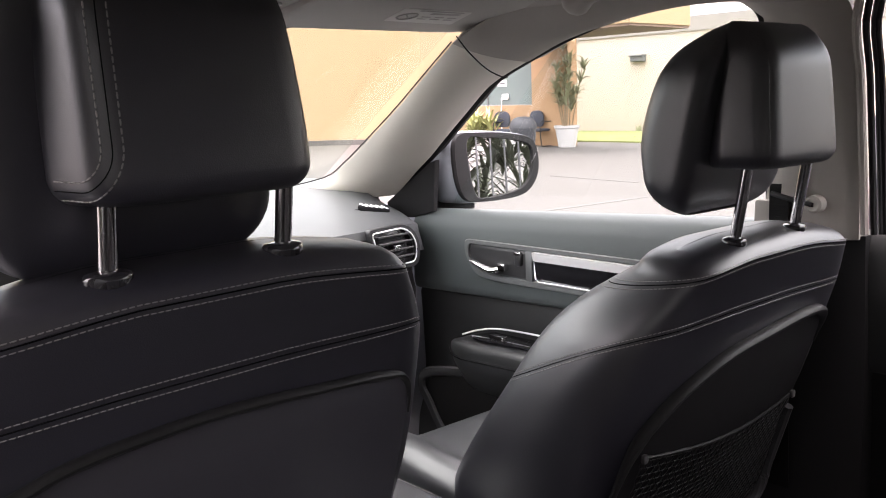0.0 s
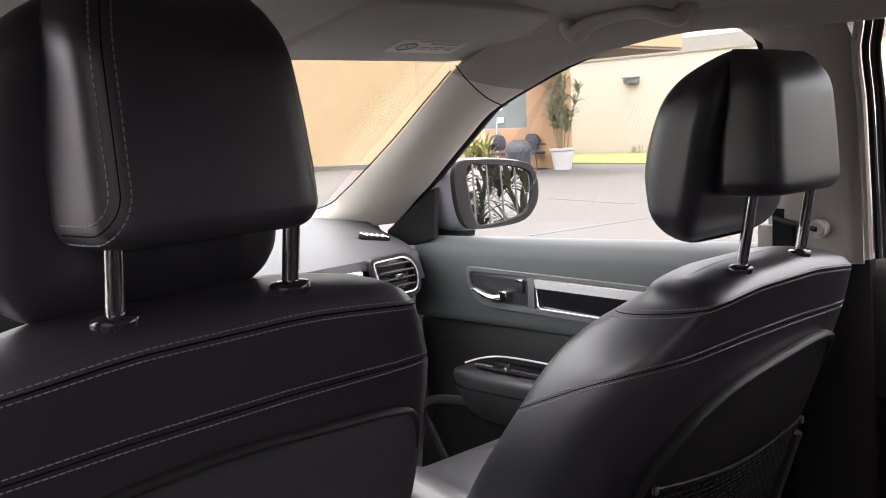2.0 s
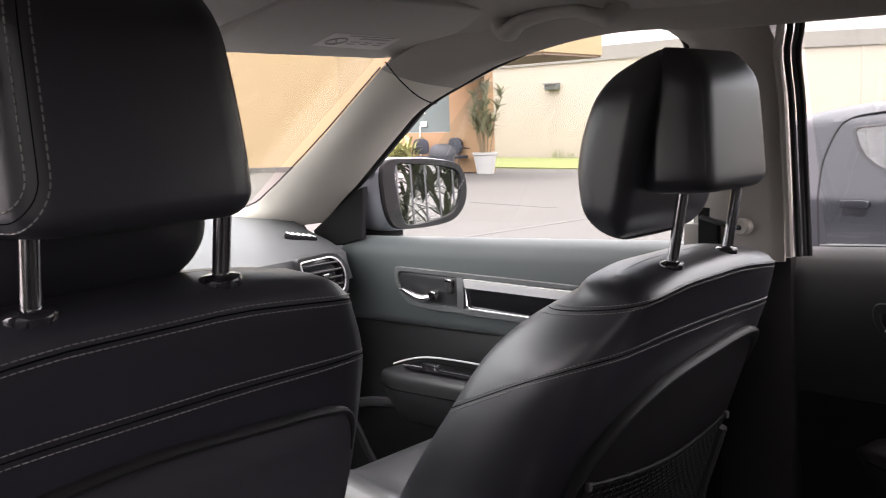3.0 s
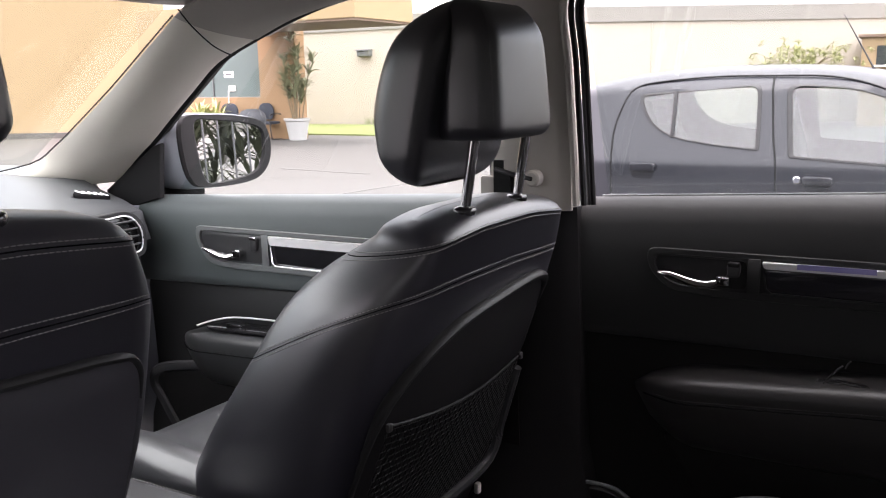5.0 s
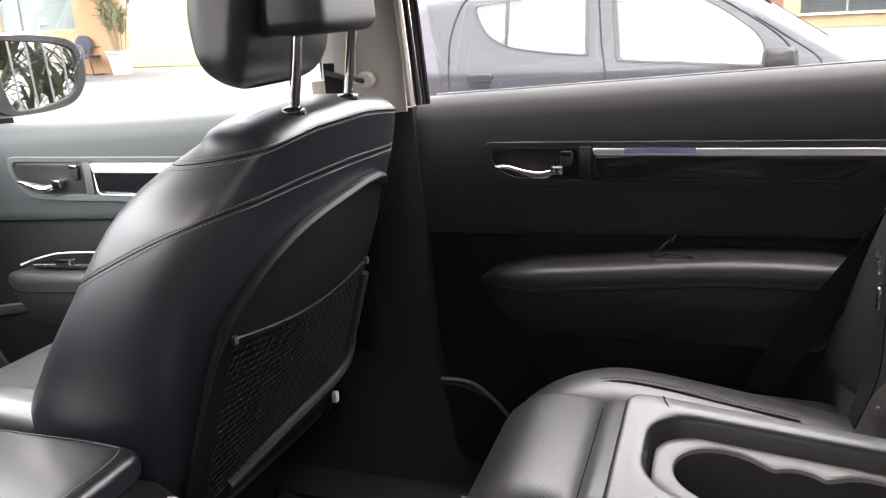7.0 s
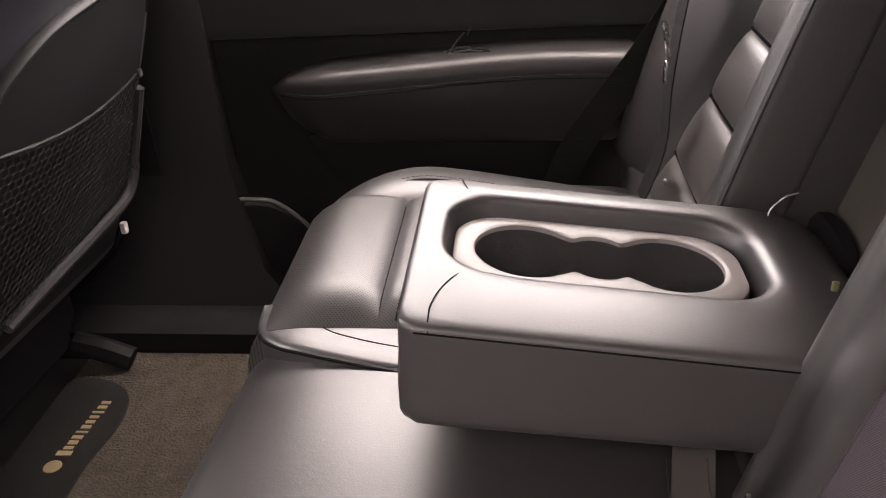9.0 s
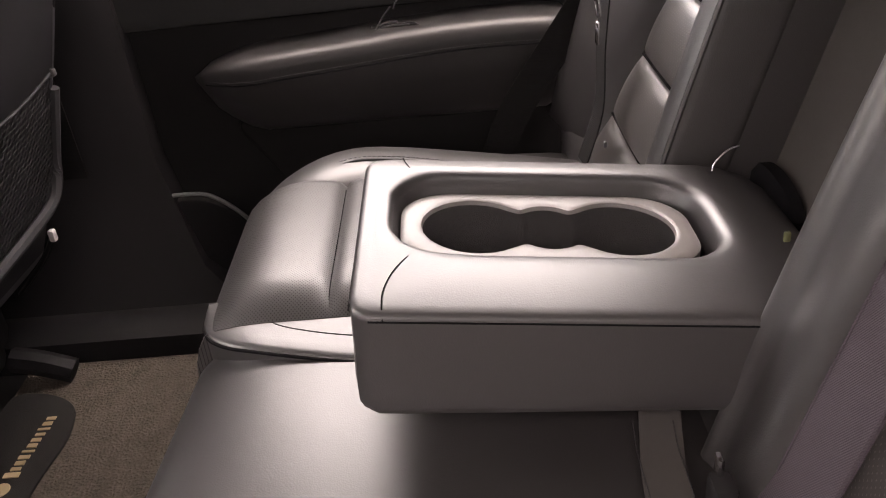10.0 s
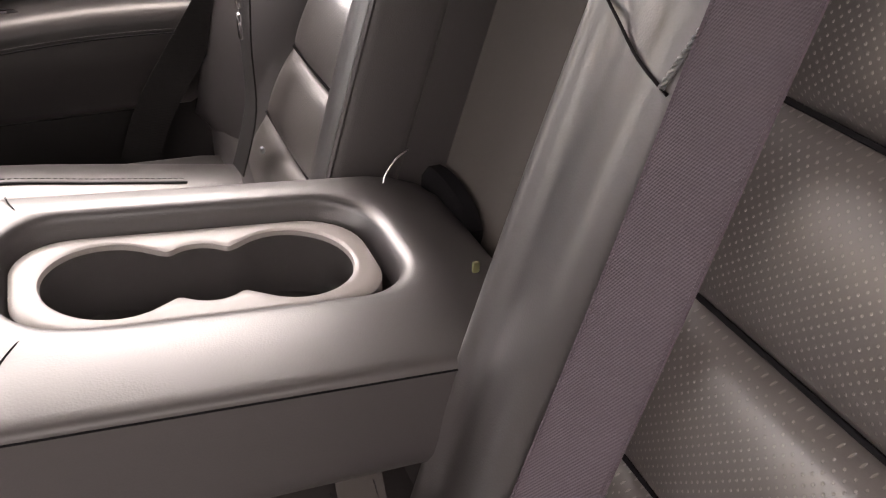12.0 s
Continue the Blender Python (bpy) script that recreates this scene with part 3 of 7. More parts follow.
def door_armrest(door, y0, y1, ztop, zbot, reach, rise, side=1, pad=None, nose=0.022):
    """Padded armrest on a door; reach: its inner face; rise: how much its top climbs rearwards."""
    bm = bmesh.new()
    loops = []
    n = 22
    for i in range(n + 1):
        t = i / n
        y = y0 + (y1 - y0) * t
        zt = ztop + rise * curve_of([(0, -1.0), (0.12, -0.45), (0.4, 0.25), (0.7, 0.9), (1, 0.85)], t)
        ends = min(1, (t / 0.16)) ** 0.5 if t < 0.16 else (min(1, (1 - t) / 0.06) ** 0.5 if t > 0.94 else 1)
        x = 0.735 - (0.735 - reach) * max(ends, 0.15)
        zb = zbot + (1 - ends) * (zt - zbot) * 0.5
        zt -= (1 - ends) * 0.03
        sec = roundpoly([(0.745, zt - 0.004), (x, zt), (x + 0.004, zt - (zt - zb) * 0.45), (x + 0.045, zb), (0.745, zb)], [0.01, nose, 0.02, 0.03, 0.01], 6)
        loops.append([(side * p.x, y, p.y) for p in sec])
    loft(bm, loops)
    arm = part("armrest", bm, pad or LEATHER, door, "black padded leather armrest")
    pts = []
    for i in range(1, n):
        t = i / n
        y = y0 + (y1 - y0) * t
        zt = ztop + rise * curve_of([(0, -1.0), (0.12, -0.45), (0.4, 0.25), (0.7, 0.9), (1, 0.85)], t)
        ends = min(1, (t / 0.16)) ** 0.5 if t < 0.16 else (min(1, (1 - t) / 0.06) ** 0.5 if t > 0.94 else 1)
        x = 0.735 - (0.735 - reach) * ends
        pts.append((side * (x - 0.0005), y, zt - 0.036))
    bm = bmesh.new()
    tube(bm, pts, 0.0014, 5)
    part("seam", bm, SEAM, arm)
    bm = bmesh.new()
    stitches(bm, [(p[0] - side * 0.001, p[1], p[2] + 0.005) for p in pts])
    part("stitching", bm, DARKTHREAD, arm, kind="stuff")
    return arm


front_door = door_trim("door_1", 1.86, 0.975, 1, "closed front door trim in dark grey plastic and leather")
bezel(front_door, 1.677, 1.02, 0.949, 1.037, 1.472)
arm = door_armrest(front_door, 1.735, 1.06, 0.822, 0.69, 0.618, 0.012, 1, ARMPAD_LIT)
sw = plate(roundpoly([(1.632, 0.668), (1.60, 0.648), (1.30, 0.648), (1.10, 0.652), (1.10, 0.712), (1.60, 0.712)], [0.01, 0.02, 0.03, 0.01, 0.01, 0.01], 5), lambda u, v, w: (v, u, interp([(1.1, 0.832), (1.42, 0.832), (1.66, 0.820)], u) + w), 0.004, 0.002)
part("switch_panel", sw, GLOSSBLACK, arm, "gloss black window switch panel")
part("window_switch", box((0.667, 1.545, 0.834), (0.016, 0.04, 0.012), 0.003), CHROME, arm)
bm = bmesh.new()
tube(bm, catmull([(0.655, 1.645, 0.826), (0.690, 1.625, 0.832), (0.712, 1.57, 0.838), (0.716, 1.40, 0.842), (0.716, 1.12, 0.842)], 5), 0.0022, 6)
part("chrome_edge", bm, SILVER, arm)
# pocket at the foot of the front door
bm = bmesh.new()
tube(bm, catmull([(0.672, 1.66, 0.728), (0.662, 1.74, 0.718), (0.658, 1.785, 0.70), (0.66, 1.795, 0.668), (0.665, 1.775, 0.63), (0.668, 1.745, 0.58), (0.67, 1.70, 0.53)], 6), 0.012, 8, flat=0.6, up=(1, 0, 0))
part("pocket_edge", bm, RIM, front_door, "black raised edge of the door pocket")
bm = plate(roundpoly([(1.66, 0.725), (1.78, 0.70), (1.79, 0.66), (1.70, 0.45), (1.1, 0.45), (1.1, 0.725)], [0.02, 0.04, 0.04, 0.03, 0.02, 0.02], 5), yz(0.70), 0.03, 0.01)
part("door_pocket", bm, TRIM_LOW, front_door)

rear_door = door_trim("door_2", 0.800, -0.40, 1, "closed rear door trim in plastic and leather, darkened for shade", TRIM_SHADED)
bezel(rear_door, 0.682, -0.12, 0.992, 1.066, 0.503, 1, TRIM_SHADED, 0.010)
door_armrest(rear_door, 0.70, 0.10, 0.880, 0.742, 0.622, 0.022, 1, ARMPAD, 0.045)
# strip of protective film still on the trim strip
FILM = material("lilac_film", (0.34, 0.32, 0.62), 0.25, vary=0.1, bump=0)
part("protective_film", plate([(0.452, 1.0575), (0.345, 1.0585), (0.345, 1.0505), (0.452, 1.0495)], lambda u, v, w: (0.6962 - w, u, v), 0.0006, 0.0002), FILM, rear_door, "lilac strip of protective film")
# lower pocket with a thin light edge
bm = bmesh.new()
tube(bm, catmull([(0.688, 0.86, 0.628), (0.684, 0.79, 0.641), (0.682, 0.73, 0.643), (0.682, 0.70, 0.632), (0.683, 0.665, 0.60), (0.684, 0.63, 0.55)], 6), 0.0035, 6)
part("pocket_edge", bm, BEZEL, rear_door, "thin grey edge of the speaker cover")
bm = plate(roundpoly([(0.86, 0.62), (0.73, 0.635), (0.66, 0.595), (0.56, 0.42), (0.86, 0.42)], [0.02, 0.03, 0.03, 0.02, 0.02], 5), yz(0.70), 0.014, 0.006)
part("speaker_cover", bm, SHELL, rear_door)
bm = plate(roundpoly([(0.655, 0.755), (0.30, 0.735), (0.05, 0.78), (0.02, 0.45), (0.45, 0.45)], [0.03] * 5, 5), yz(0.715), 0.012, 0.005)
part("lower_inlay", bm, TRIM_LOW, rear_door)
bm = bmesh.new()
tube(bm, [(0.757, y, belt(y) + 0.0015) for y in np.linspace(0.775, -0.38, 16)], 0.0018, 6)
part("sill_moulding", bm, BEZEL, rear_door, "bright window sill moulding")
# torn scrap of packing film left on the armrest
film = thing("plastic_scrap", (0.60, 0.375, 0.905), "torn scrap of clear packing film on the door armrest", "film scrap")
bm = bmesh.new()
for a, b in (((0.612, 0.40, 0.906), (0.604, 0.376, 0.938)), ((0.610, 0.395, 0.912), (0.60, 0.368, 0.918)), ((0.606, 0.372, 0.934), (0.604, 0.366, 0.946)), ((0.611, 0.392, 0.908), (0.602, 0.352, 0.912))):
    tube(bm, [a, Vector(a).lerp(Vector(b), 0.5) + Vector((0, 0, 0.002)), b], 0.0014, 5)
part("film_strip", bm, RIM, film)
bm = bmesh.new()
pillow(bm, [(0.625, 0.41, 0.904), (0.625, 0.34, 0.9045), (0.612, 0.345, 0.912), (0.614, 0.405, 0.912)], (-0.4, 0, 1), 0.003, 6, 4, back=0.001)
part("film_patch", bm, GLOSSBLACK, film)

# left side doors, closed
door_trim("door_3", 1.86, 0.975, -1, "closed front door trim on the driver's side")
door_trim("door_4", 0.80, -0.40, -1, "closed rear door trim in plastic, darkened for shade", TRIM_SHADED)

# window panes
def pane(name, quad, mat, label, thick=0.004, shades=False):
    bm = bmesh.new()
    a, b, c, d = (Vector(q) for q in quad)
    nrm = (b - a).cross(d - a).normalized() * thick
    loft(bm, [[a, b, c, d], [a + nrm, b + nrm, c + nrm, d + nrm]])
    ob = solid(name, bm, mat, label, "window", smooth=False, kind="structure")
    ob.visible_shadow = shades
    return ob


pane("window_1", [(0.778, 1.80, 1.09), (0.778, 0.96, 1.13), (0.628, 0.955, 1.50), (0.628, 1.31, 1.475)], GLASS, "clear front door window, closed")
pane("window_2", [(0.778, 0.77, 1.14), (0.778, -0.35, 1.19), (0.628, -0.35, 1.45), (0.628, 0.77, 1.49)], TINTED, "clear rear door window, closed")
# unseen left pane, darkened to hold back light from that side
pane("window_4", [(-0.778, 0.77, 1.14), (-0.778, -0.35, 1.19), (-0.628, -0.35, 1.45), (-0.628, 0.77, 1.49)], SHADE_GLASS, "unseen rear door window, darkened for blocked light")
pane("window_3", [(-0.66, 2.26, 1.09), (0.66, 2.26, 1.09), (0.50, 1.475, 1.50), (-0.50, 1.475, 1.50)], WINDSCREEN, "lightly tinted windscreen", shades=True)

# unseen rear pane, its tint dims the light on the seat backs
pane("window_5", [(-0.66, -0.92, 1.13), (0.66, -0.92, 1.13), (0.58, -0.80, 1.53), (-0.58, -0.80, 1.53)], DIM_GLASS, "unseen tailgate window, tinted to dim light from behind")

# closing walls behind the camera
bm = bmesh.new()
loft(bm, [[(-0.72, -0.95, 0.4), (0.72, -0.95, 0.4), (0.68, -0.885, 1.13), (-0.68, -0.885, 1.13)], [(-0.74, -1.02, 0.4), (0.74, -1.02, 0.4), (0.71, -0.955, 1.13), (-0.71, -0.955, 1.13)]])
solid("wall_tailgate", bm, TRIM_LOW, "plain dark tailgate trim", "tailgate", smooth=False, kind="structure")
for s in (1, -1):
    bm = bmesh.new()
    loft(bm, [[(s * 0.66, y, 0.40), (s * 0.64, y, 1.18), (s * 0.735, y, 1.18), (s * 0.76, y, 0.40)] for y in (-0.40, -1.0)])
    for y0, y1 in ((-0.40, -0.48), (-0.86, -1.0)):
        loft(bm, [[(s * 0.64, y, 1.17), (s * 0.56, y, 1.52), (s * 0.62, y, 1.52), (s * 0.735, y, 1.17)] for y in (y0, y1)])
    solid("wall_rear_quarter", bm, TRIM_LOW, "plain dark trim of the luggage space", "side trim", kind="structure")
    # unseen opening, added so light reaches the seats from behind
    pane("window_6" if s > 0 else "window_7", [(s * 0.735, -0.47, 1.17), (s * 0.735, -0.87, 1.17), (s * 0.625, -0.87, 1.52), (s * 0.625, -0.47, 1.52)], DIM_GLASS, "unseen quarter window, added to let in light")
bm = bmesh.new()
rbox(bm, (0.80, 0.70, 0.68), (0.03, 3.2, 0.80), 0.01)
solid("wall_body_side", bm, CARBODY, "silver grey painted body side", "body side", kind="structure")
bm = bmesh.new()
rbox(bm, (-0.80, 0.70, 0.68), (0.03, 3.2, 0.80), 0.01)
solid("wall_body_side_left", bm, CARBODY, "silver grey painted body side", "body side", kind="structure")
bm = bmesh.new()
loft(bm, [[(x, 2.22, 1.06), (x, 2.6, 1.06 - 0.03 * abs(x)), (x, 3.05, 0.98 - 0.08 * abs(x)), (x, 3.2, 0.75), (x, 3.1, 0.4), (x, 2.2, 0.4)] for x in np.linspace(-0.8, 0.8, 9)])
solid("wall_bonnet", bm, CARBODY, "silver grey painted bonnet", "bonnet", kind="structure")

# ---- dashboard ----
dash = thing("dashboard", (0.0, 1.95, 0.45), "dark grey moulded dashboard with silver trim and air vents", "dashboard")
bm = bmesh.new()
loops = []
for x in np.linspace(-0.69, 0.69, 41):
    e = (max(abs(x) - 0.57, 0) / 0.12) ** 2
    prof = [(2.30, 1.150), (2.1, 1.152), (1.98, 1.138), (1.88, 1.118 - 0.012 * e), (1.80, 1.099 - 0.016 * e), (1.745, 1.078 - 0.018 * e), (1.742, 1.06 - 0.016 * e), (1.752, 1.00), (1.775, 0.95), (1.76, 0.90), (1.765, 0.78), (1.84, 0.62), (1.95, 0.55), (2.3, 0.55)]
    loops.append([(x, p[0] + (0.075 * e if p[0] < 1.9 else 0), p[1]) for p in prof])
loft(bm, [row[:7] + [(row[7][0], 1.80, 1.0), (row[0][0], 2.30, 1.0)] for row in loops])
part("dash_top", bm, DASH, dash, "dark grey soft dash moulding")
bm = bmesh.new()
loft(bm, [[(row[6][0], row[6][1] + 0.006, row[6][2] - 0.004)] + row[7:] + [(row[0][0], 2.30, 0.99), (row[0][0], 1.86, 1.04)] for row in loops])
part("dash_front", bm, TRIM_LOW, dash, "black lower dash")
# side air vent
vent = part("side_vent", ring(roundpoly([(0.462, 1.083), (0.575, 1.086), (0.612, 1.045), (0.606, 0.985), (0.49, 0.985)], [0.012, 0.03, 0.03, 0.02, 0.02], 6), roundpoly([(0.470, 1.076), (0.570, 1.079), (0.602, 1.043), (0.597, 0.994), (0.494, 0.994)], [0.01, 0.026, 0.026, 0.016, 0.016], 6), lambda u, v, w: (u, 1.738 - w, v), 0.014, 0.004), RIM, dash, "black framed air vent with a thin silver edge")
bm = bmesh.new()
tube(bm, [(q.x, 1.7235, q.y) for q in roundpoly([(0.472, 1.074), (0.568, 1.077), (0.60, 1.042), (0.595, 0.996), (0.496, 0.996)], [0.01, 0.026, 0.026, 0.016, 0.016], 6)], 0.0018, 6, closed=True)
part("vent_edge", bm, SILVER, vent, "thin satin silver edge")
part("vent_well", plate(roundpoly([(0.472, 1.074), (0.568, 1.077), (0.60, 1.042), (0.595, 0.996), (0.496, 0.996)], [0.01, 0.026, 0.026, 0.016, 0.016], 6), lambda u, v, w: (u, 1.739 - w, v), 0.003, 0.001), GLOSSBLACK, vent)
for k in range(4):
    z = 1.012 + k * 0.0165
    bm = bmesh.new()
    rbox(bm, ((0.492 - 0.004 * k + 0.594) / 2, 1.729, z), (0.098, 0.014, 0.0035), 0.0012, turn=Matrix.Rotation(radians(-18), 3, "X"))
    part("slat", bm, RIM, vent)
part("vent_tab", box((0.54, 1.722, 1.035), (0.018, 0.010, 0.012), 0.002), CHROME, vent)
# demister outlet on top
dm = part("demister", plate(roundpoly([(0.528, 1.843), (0.594, 1.808), (0.610, 1.824), (0.548, 1.859)], [0.012] * 4, 5), lambda u, v, w: (u, v, 1.095 + (v - 1.80) * 0.36 + w), 0.008, 0.003), SEAM, dash, "black demister outlet")
for k in range(5):
    t = (k + 0.7) / 5.4
    part("fin", box((0.541 + 0.058 * t, 1.849 - 0.031 * t, 1.1205 - 0.0112 * t), (0.004, 0.020, 0.005), 0.001, turn=Matrix.Rotation(radians(30), 3, "Z") @ Matrix.Rotation(radians(20), 3, "X")), SILVER, dm)
bm = bmesh.new()
tube(bm, [(-0.06, 1.742, 1.056), (0.15, 1.738, 1.060), (0.30, 1.738, 1.060), (0.452, 1.742, 1.052)], 0.0075, 8, flat=0.8)
part("silver_trim", bm, SILVER, dash, "satin silver trim strip")
part("airbag_mark", box((0.545, 1.85, 1.112), (0.03, 0.004, 0.001), 0), RIM, dash)
# instrument side, centre vents
for x0 in (-0.12, -0.56):
    v2 = part("centre_vent", ring(roundpoly([(x0 - 0.07, 1.09), (x0 + 0.07, 1.09), (x0 + 0.06, 0.99), (x0 - 0.06, 0.99)], [0.01] * 4, 4), roundpoly([(x0 - 0.062, 1.083), (x0 + 0.062, 1.083), (x0 + 0.053, 0.997), (x0 - 0.053, 0.997)], [0.008] * 4, 4), lambda u, v, w: (u, 1.738 - w, v), 0.014, 0.003), SILVER, dash)
    for k in range(4):
        part("slat", box((x0, 1.73, 1.012 + 0.018 * k), (0.11, 0.012, 0.0035), 0.001), RIM, v2)
# hood added to darken the bright gap beside the driver's seat
bm = bmesh.new()
loops = []
for y, k in ((1.66, 0.82), (1.665, 0.95), (1.68, 1.0), (1.75, 1.0), (1.86, 0.85), (1.93, 0.55)):
    loops.append([(-0.36 + 0.21 * k * math.cos(a), y, 1.085 + 0.085 * k * max(math.sin(a), -0.2)) for a in np.linspace(0, 2 * math.pi, 26, endpoint=False)])
loft(bm, loops)
part("instrument_hood", bm, TRIM_LOW, dash, "black instrument hood, added to darken the bright gap")
wheel = thing("steering_wheel", (-0.36, 1.42, 0.95), "black leather steering wheel with a silver spoke", "steering wheel")
tilt = Matrix.Translation((-0.36, 1.44, 1.005)) @ Matrix.Rotation(radians(66), 4, "X")
bm = bmesh.new()
tube(bm, [tilt @ Vector((0.185 * math.cos(a), 0.185 * math.sin(a), 0)) for a in np.linspace(0, 2 * math.pi, 40, endpoint=False)], 0.015, 10, closed=True)
part("rim", bm, LEATHER, wheel)
bm = bmesh.new()
rbox(bm, tilt @ Vector((0, 0, -0.02)), (0.15, 0.11, 0.05), 0.02, 3, tilt.to_3x3())
part("hub", bm, RIM, wheel)
for a in (0, 180, 270):
    bm = bmesh.new()
    tube(bm, [tilt @ Vector((0.06 * math.cos(radians(a)), 0.06 * math.sin(radians(a)), -0.015)), tilt @ Vector((0.18 * math.cos(radians(a)), 0.18 * math.sin(radians(a)), 0))], 0.013, 8)
    part("spoke", bm, SILVER, wheel, "satin silver spoke")

# ---- overhead things ----
LABELPAPER = material("pale_label", (0.50, 0.485, 0.46), 0.6, bump=0, vary=0.04)
LABELINK = material("faint_ink", (0.30, 0.29, 0.275), 0.6, bump=0)
visor = thing("sun_visor", (0.33, 1.35, 1.50), "grey vinyl sun visor with a pale warning label", "sun visor")
vm = lambda u, v, w: (u, v, 1.484 + (1.52 - v) * 0.17 - w)
out = roundpoly([(0.085, 1.475), (0.115, 1.49), (0.13, 1.483), (0.51, 1.482), (0.555, 1.43), (0.53, 1.22), (0.48, 1.18), (0.10, 1.19), (0.075, 1.24)], [0.008, 0.008, 0.01, 0.03, 0.03, 0.05, 0.05, 0.05, 0.04], 6)
part("visor_board", plate(out, vm, 0.016, 0.007), VISOR, visor)
lab = part("warning_label", plate(roundpoly([(0.275, 1.418), (0.435, 1.424), (0.415, 1.350), (0.262, 1.345)], [0.004] * 4, 3), lambda u, v, w: (u, v, vm(u, v, 0.016)[2] - w), 0.0006, 0.0002), LABELPAPER, visor, "pale grey warning label with faint print")
for u0, u1, v0, v1, mt in ((0.335, 0.40, 1.362, 1.370, LABELINK), (0.30, 0.40, 1.352, 1.356, LABELINK)) + tuple((0.33 + 0.03 * (k % 3), 0.35 + 0.03 * (k % 3), 1.383 + 0.012 * (k // 3), 1.387 + 0.012 * (k // 3), LABELINK) for k in range(6)):
    part("print_bar", plate([(u0, v0), (u1, v0), (u1, v1), (u0, v1)], lambda u, v, w: (u, v, vm(u, v, 0.0168)[2] - w), 0.0004, 0.0001), mt, lab)
bm = bmesh.new()
tube(bm, [vm(0.298 + 0.018 * math.cos(a), 1.385 + 0.018 * math.sin(a), 0.0170) for a in np.linspace(0, 2 * math.pi, 24, endpoint=False)], 0.0016, 5, closed=True)
tube(bm, [vm(0.286, 1.373, 0.0170), vm(0.310, 1.397, 0.0170)], 0.0016, 5)
part("ban_sign", bm, LABELINK, lab)
part("visor_clip", box((0.105, 1.487, 1.490), (0.03, 0.018, 0.014), 0.005), VISOR, visor)

lamp = thing("overhead_console", (0.0, 1.35, 1.51), "grey overhead console with a map light", "overhead console")
bm = bmesh.new()
loft(bm, [[(x, 1.47, 1.497), (x, 1.44, 1.488), (x, 1.30, 1.507), (x, 1.16, 1.53), (x, 1.16, 1.55), (x, 1.47, 1.50)] for x in np.linspace(-0.105, 0.065, 6)])
part("housing", bm, VISOR, lamp)
part("lens", box((0.02, 1.40, 1.492), (0.055, 0.07, 0.008), 0.004, turn=Matrix.Rotation(radians(-10), 3, "X")), SILVER, lamp, "clear map light lens")

grab = thing("grab_handle", (0.56, 1.15, 1.5), "grey plastic grab handle on the roof rail", "grab handle")
bm = bmesh.new()
gp = catmull([(0.52, 1.205, 1.535), (0.492, 1.197, 1.512), (0.478, 1.176, 1.494), (0.474, 1.150, 1.506), (0.474, 1.105, 1.514), (0.476, 1.055, 1.515), (0.479, 1.020, 1.504), (0.486, 0.998, 1.500), (0.51, 0.990, 1.53)], 6)
tube(bm, gp, [interp([(0, 0.019), (10, 0.021), (18, 0.0150), (34, 0.0130), (42, 0.017), (48, 0.018)], i) for i in range(len(gp))], 12, flat=0.8)
part("grip", bm, VISOR, grab)

# belt guide on the right pillar
guide = thing("belt_guide", (0.66, 0.89, 1.19), "beige belt guide with the front seat belt", "seat belt")
bm = bmesh.new()
loft(bm, [[(x, 0.860 + r * math.cos(a), 1.176 + r * math.sin(a)) for a in np.linspace(0, 2 * math.pi, 24, endpoint=False)] for x, r in ((0.662, 0.014), (0.650, 0.0145), (0.644, 0.0135), (0.642, 0.010), (0.6435, 0.006), (0.644, 0.003))])
part("bolt_cover", bm, PILLAR, guide, "round beige bolt cover")
part("bolt", box((0.6425, 0.862, 1.176), (0.004, 0.007, 0.007), 0.001), RUBBER, guide)
part("height_adjuster", box((0.654, 0.896, 1.225), (0.018, 0.040, 0.085), 0.008), PILLAR, guide)
bm = bmesh.new()
tube(bm, catmull([(0.645, 0.925, 1.190), (0.643, 0.90, 1.184), (0.643, 0.875, 1.179), (0.645, 0.862, 1.176)], 5), 0.007, 8, flat=0.6)
part("loop", bm, RIM, guide)
part("slot", box((0.656, 0.911, 1.160), (0.012, 0.028, 0.034), 0.004), RUBBER, guide, "black slot")
part("lower_plate", box((0.662, 0.946, 1.152), (0.012, 0.030, 0.05), 0.006), PILLAR, guide)
bm = bmesh.new()
loft(bm, [[(0.648, 0.90, 1.205), (0.648, 0.93, 1.205), (0.646, 0.93, 1.205), (0.646, 0.90, 1.205)], [(0.655, 0.885, 0.7), (0.655, 0.93, 0.7), (0.653, 0.93, 0.7), (0.653, 0.885, 0.7)]])
part("webbing", bm, WEB_SHADED, guide, smooth=False)

# door mirror outside
mir = thing("door_mirror", (0.80, 1.76, 1.09), "silver grey door mirror with a black rim", "door mirror")
MC, MU = Vector((0.885, 1.7205, 1.172)), Vector((0.966, -0.26, 0.0))
MN = Vector((-0.26, -0.966, 0.03)).normalized()
mat_at = lambda u, v, w: MC + MU * u + Vector((0.008, 0.029, 1.0)) * v + MN * w
oval = lambda pts: [(p.x, p.y) for p in catmull([(a, b, 0) for a, b in pts], 5, True)]
glass_line = oval([(-0.094, 0.083), (-0.045, 0.085), (0.029, 0.076), (0.080, 0.058), (0.085, 0.018), (0.072, -0.026), (0.034, -0.048), (-0.055, -0.059), (-0.079, -0.045), (-0.091, 0.010)])
rim_line = oval([(-0.130, 0.091), (-0.06, 0.099), (0.03, 0.092), (0.088, 0.075), (0.107, 0.025), (0.096, -0.028), (0.05, -0.062), (-0.06, -0.068), (-0.115, -0.055), (-0.136, 0.01)])
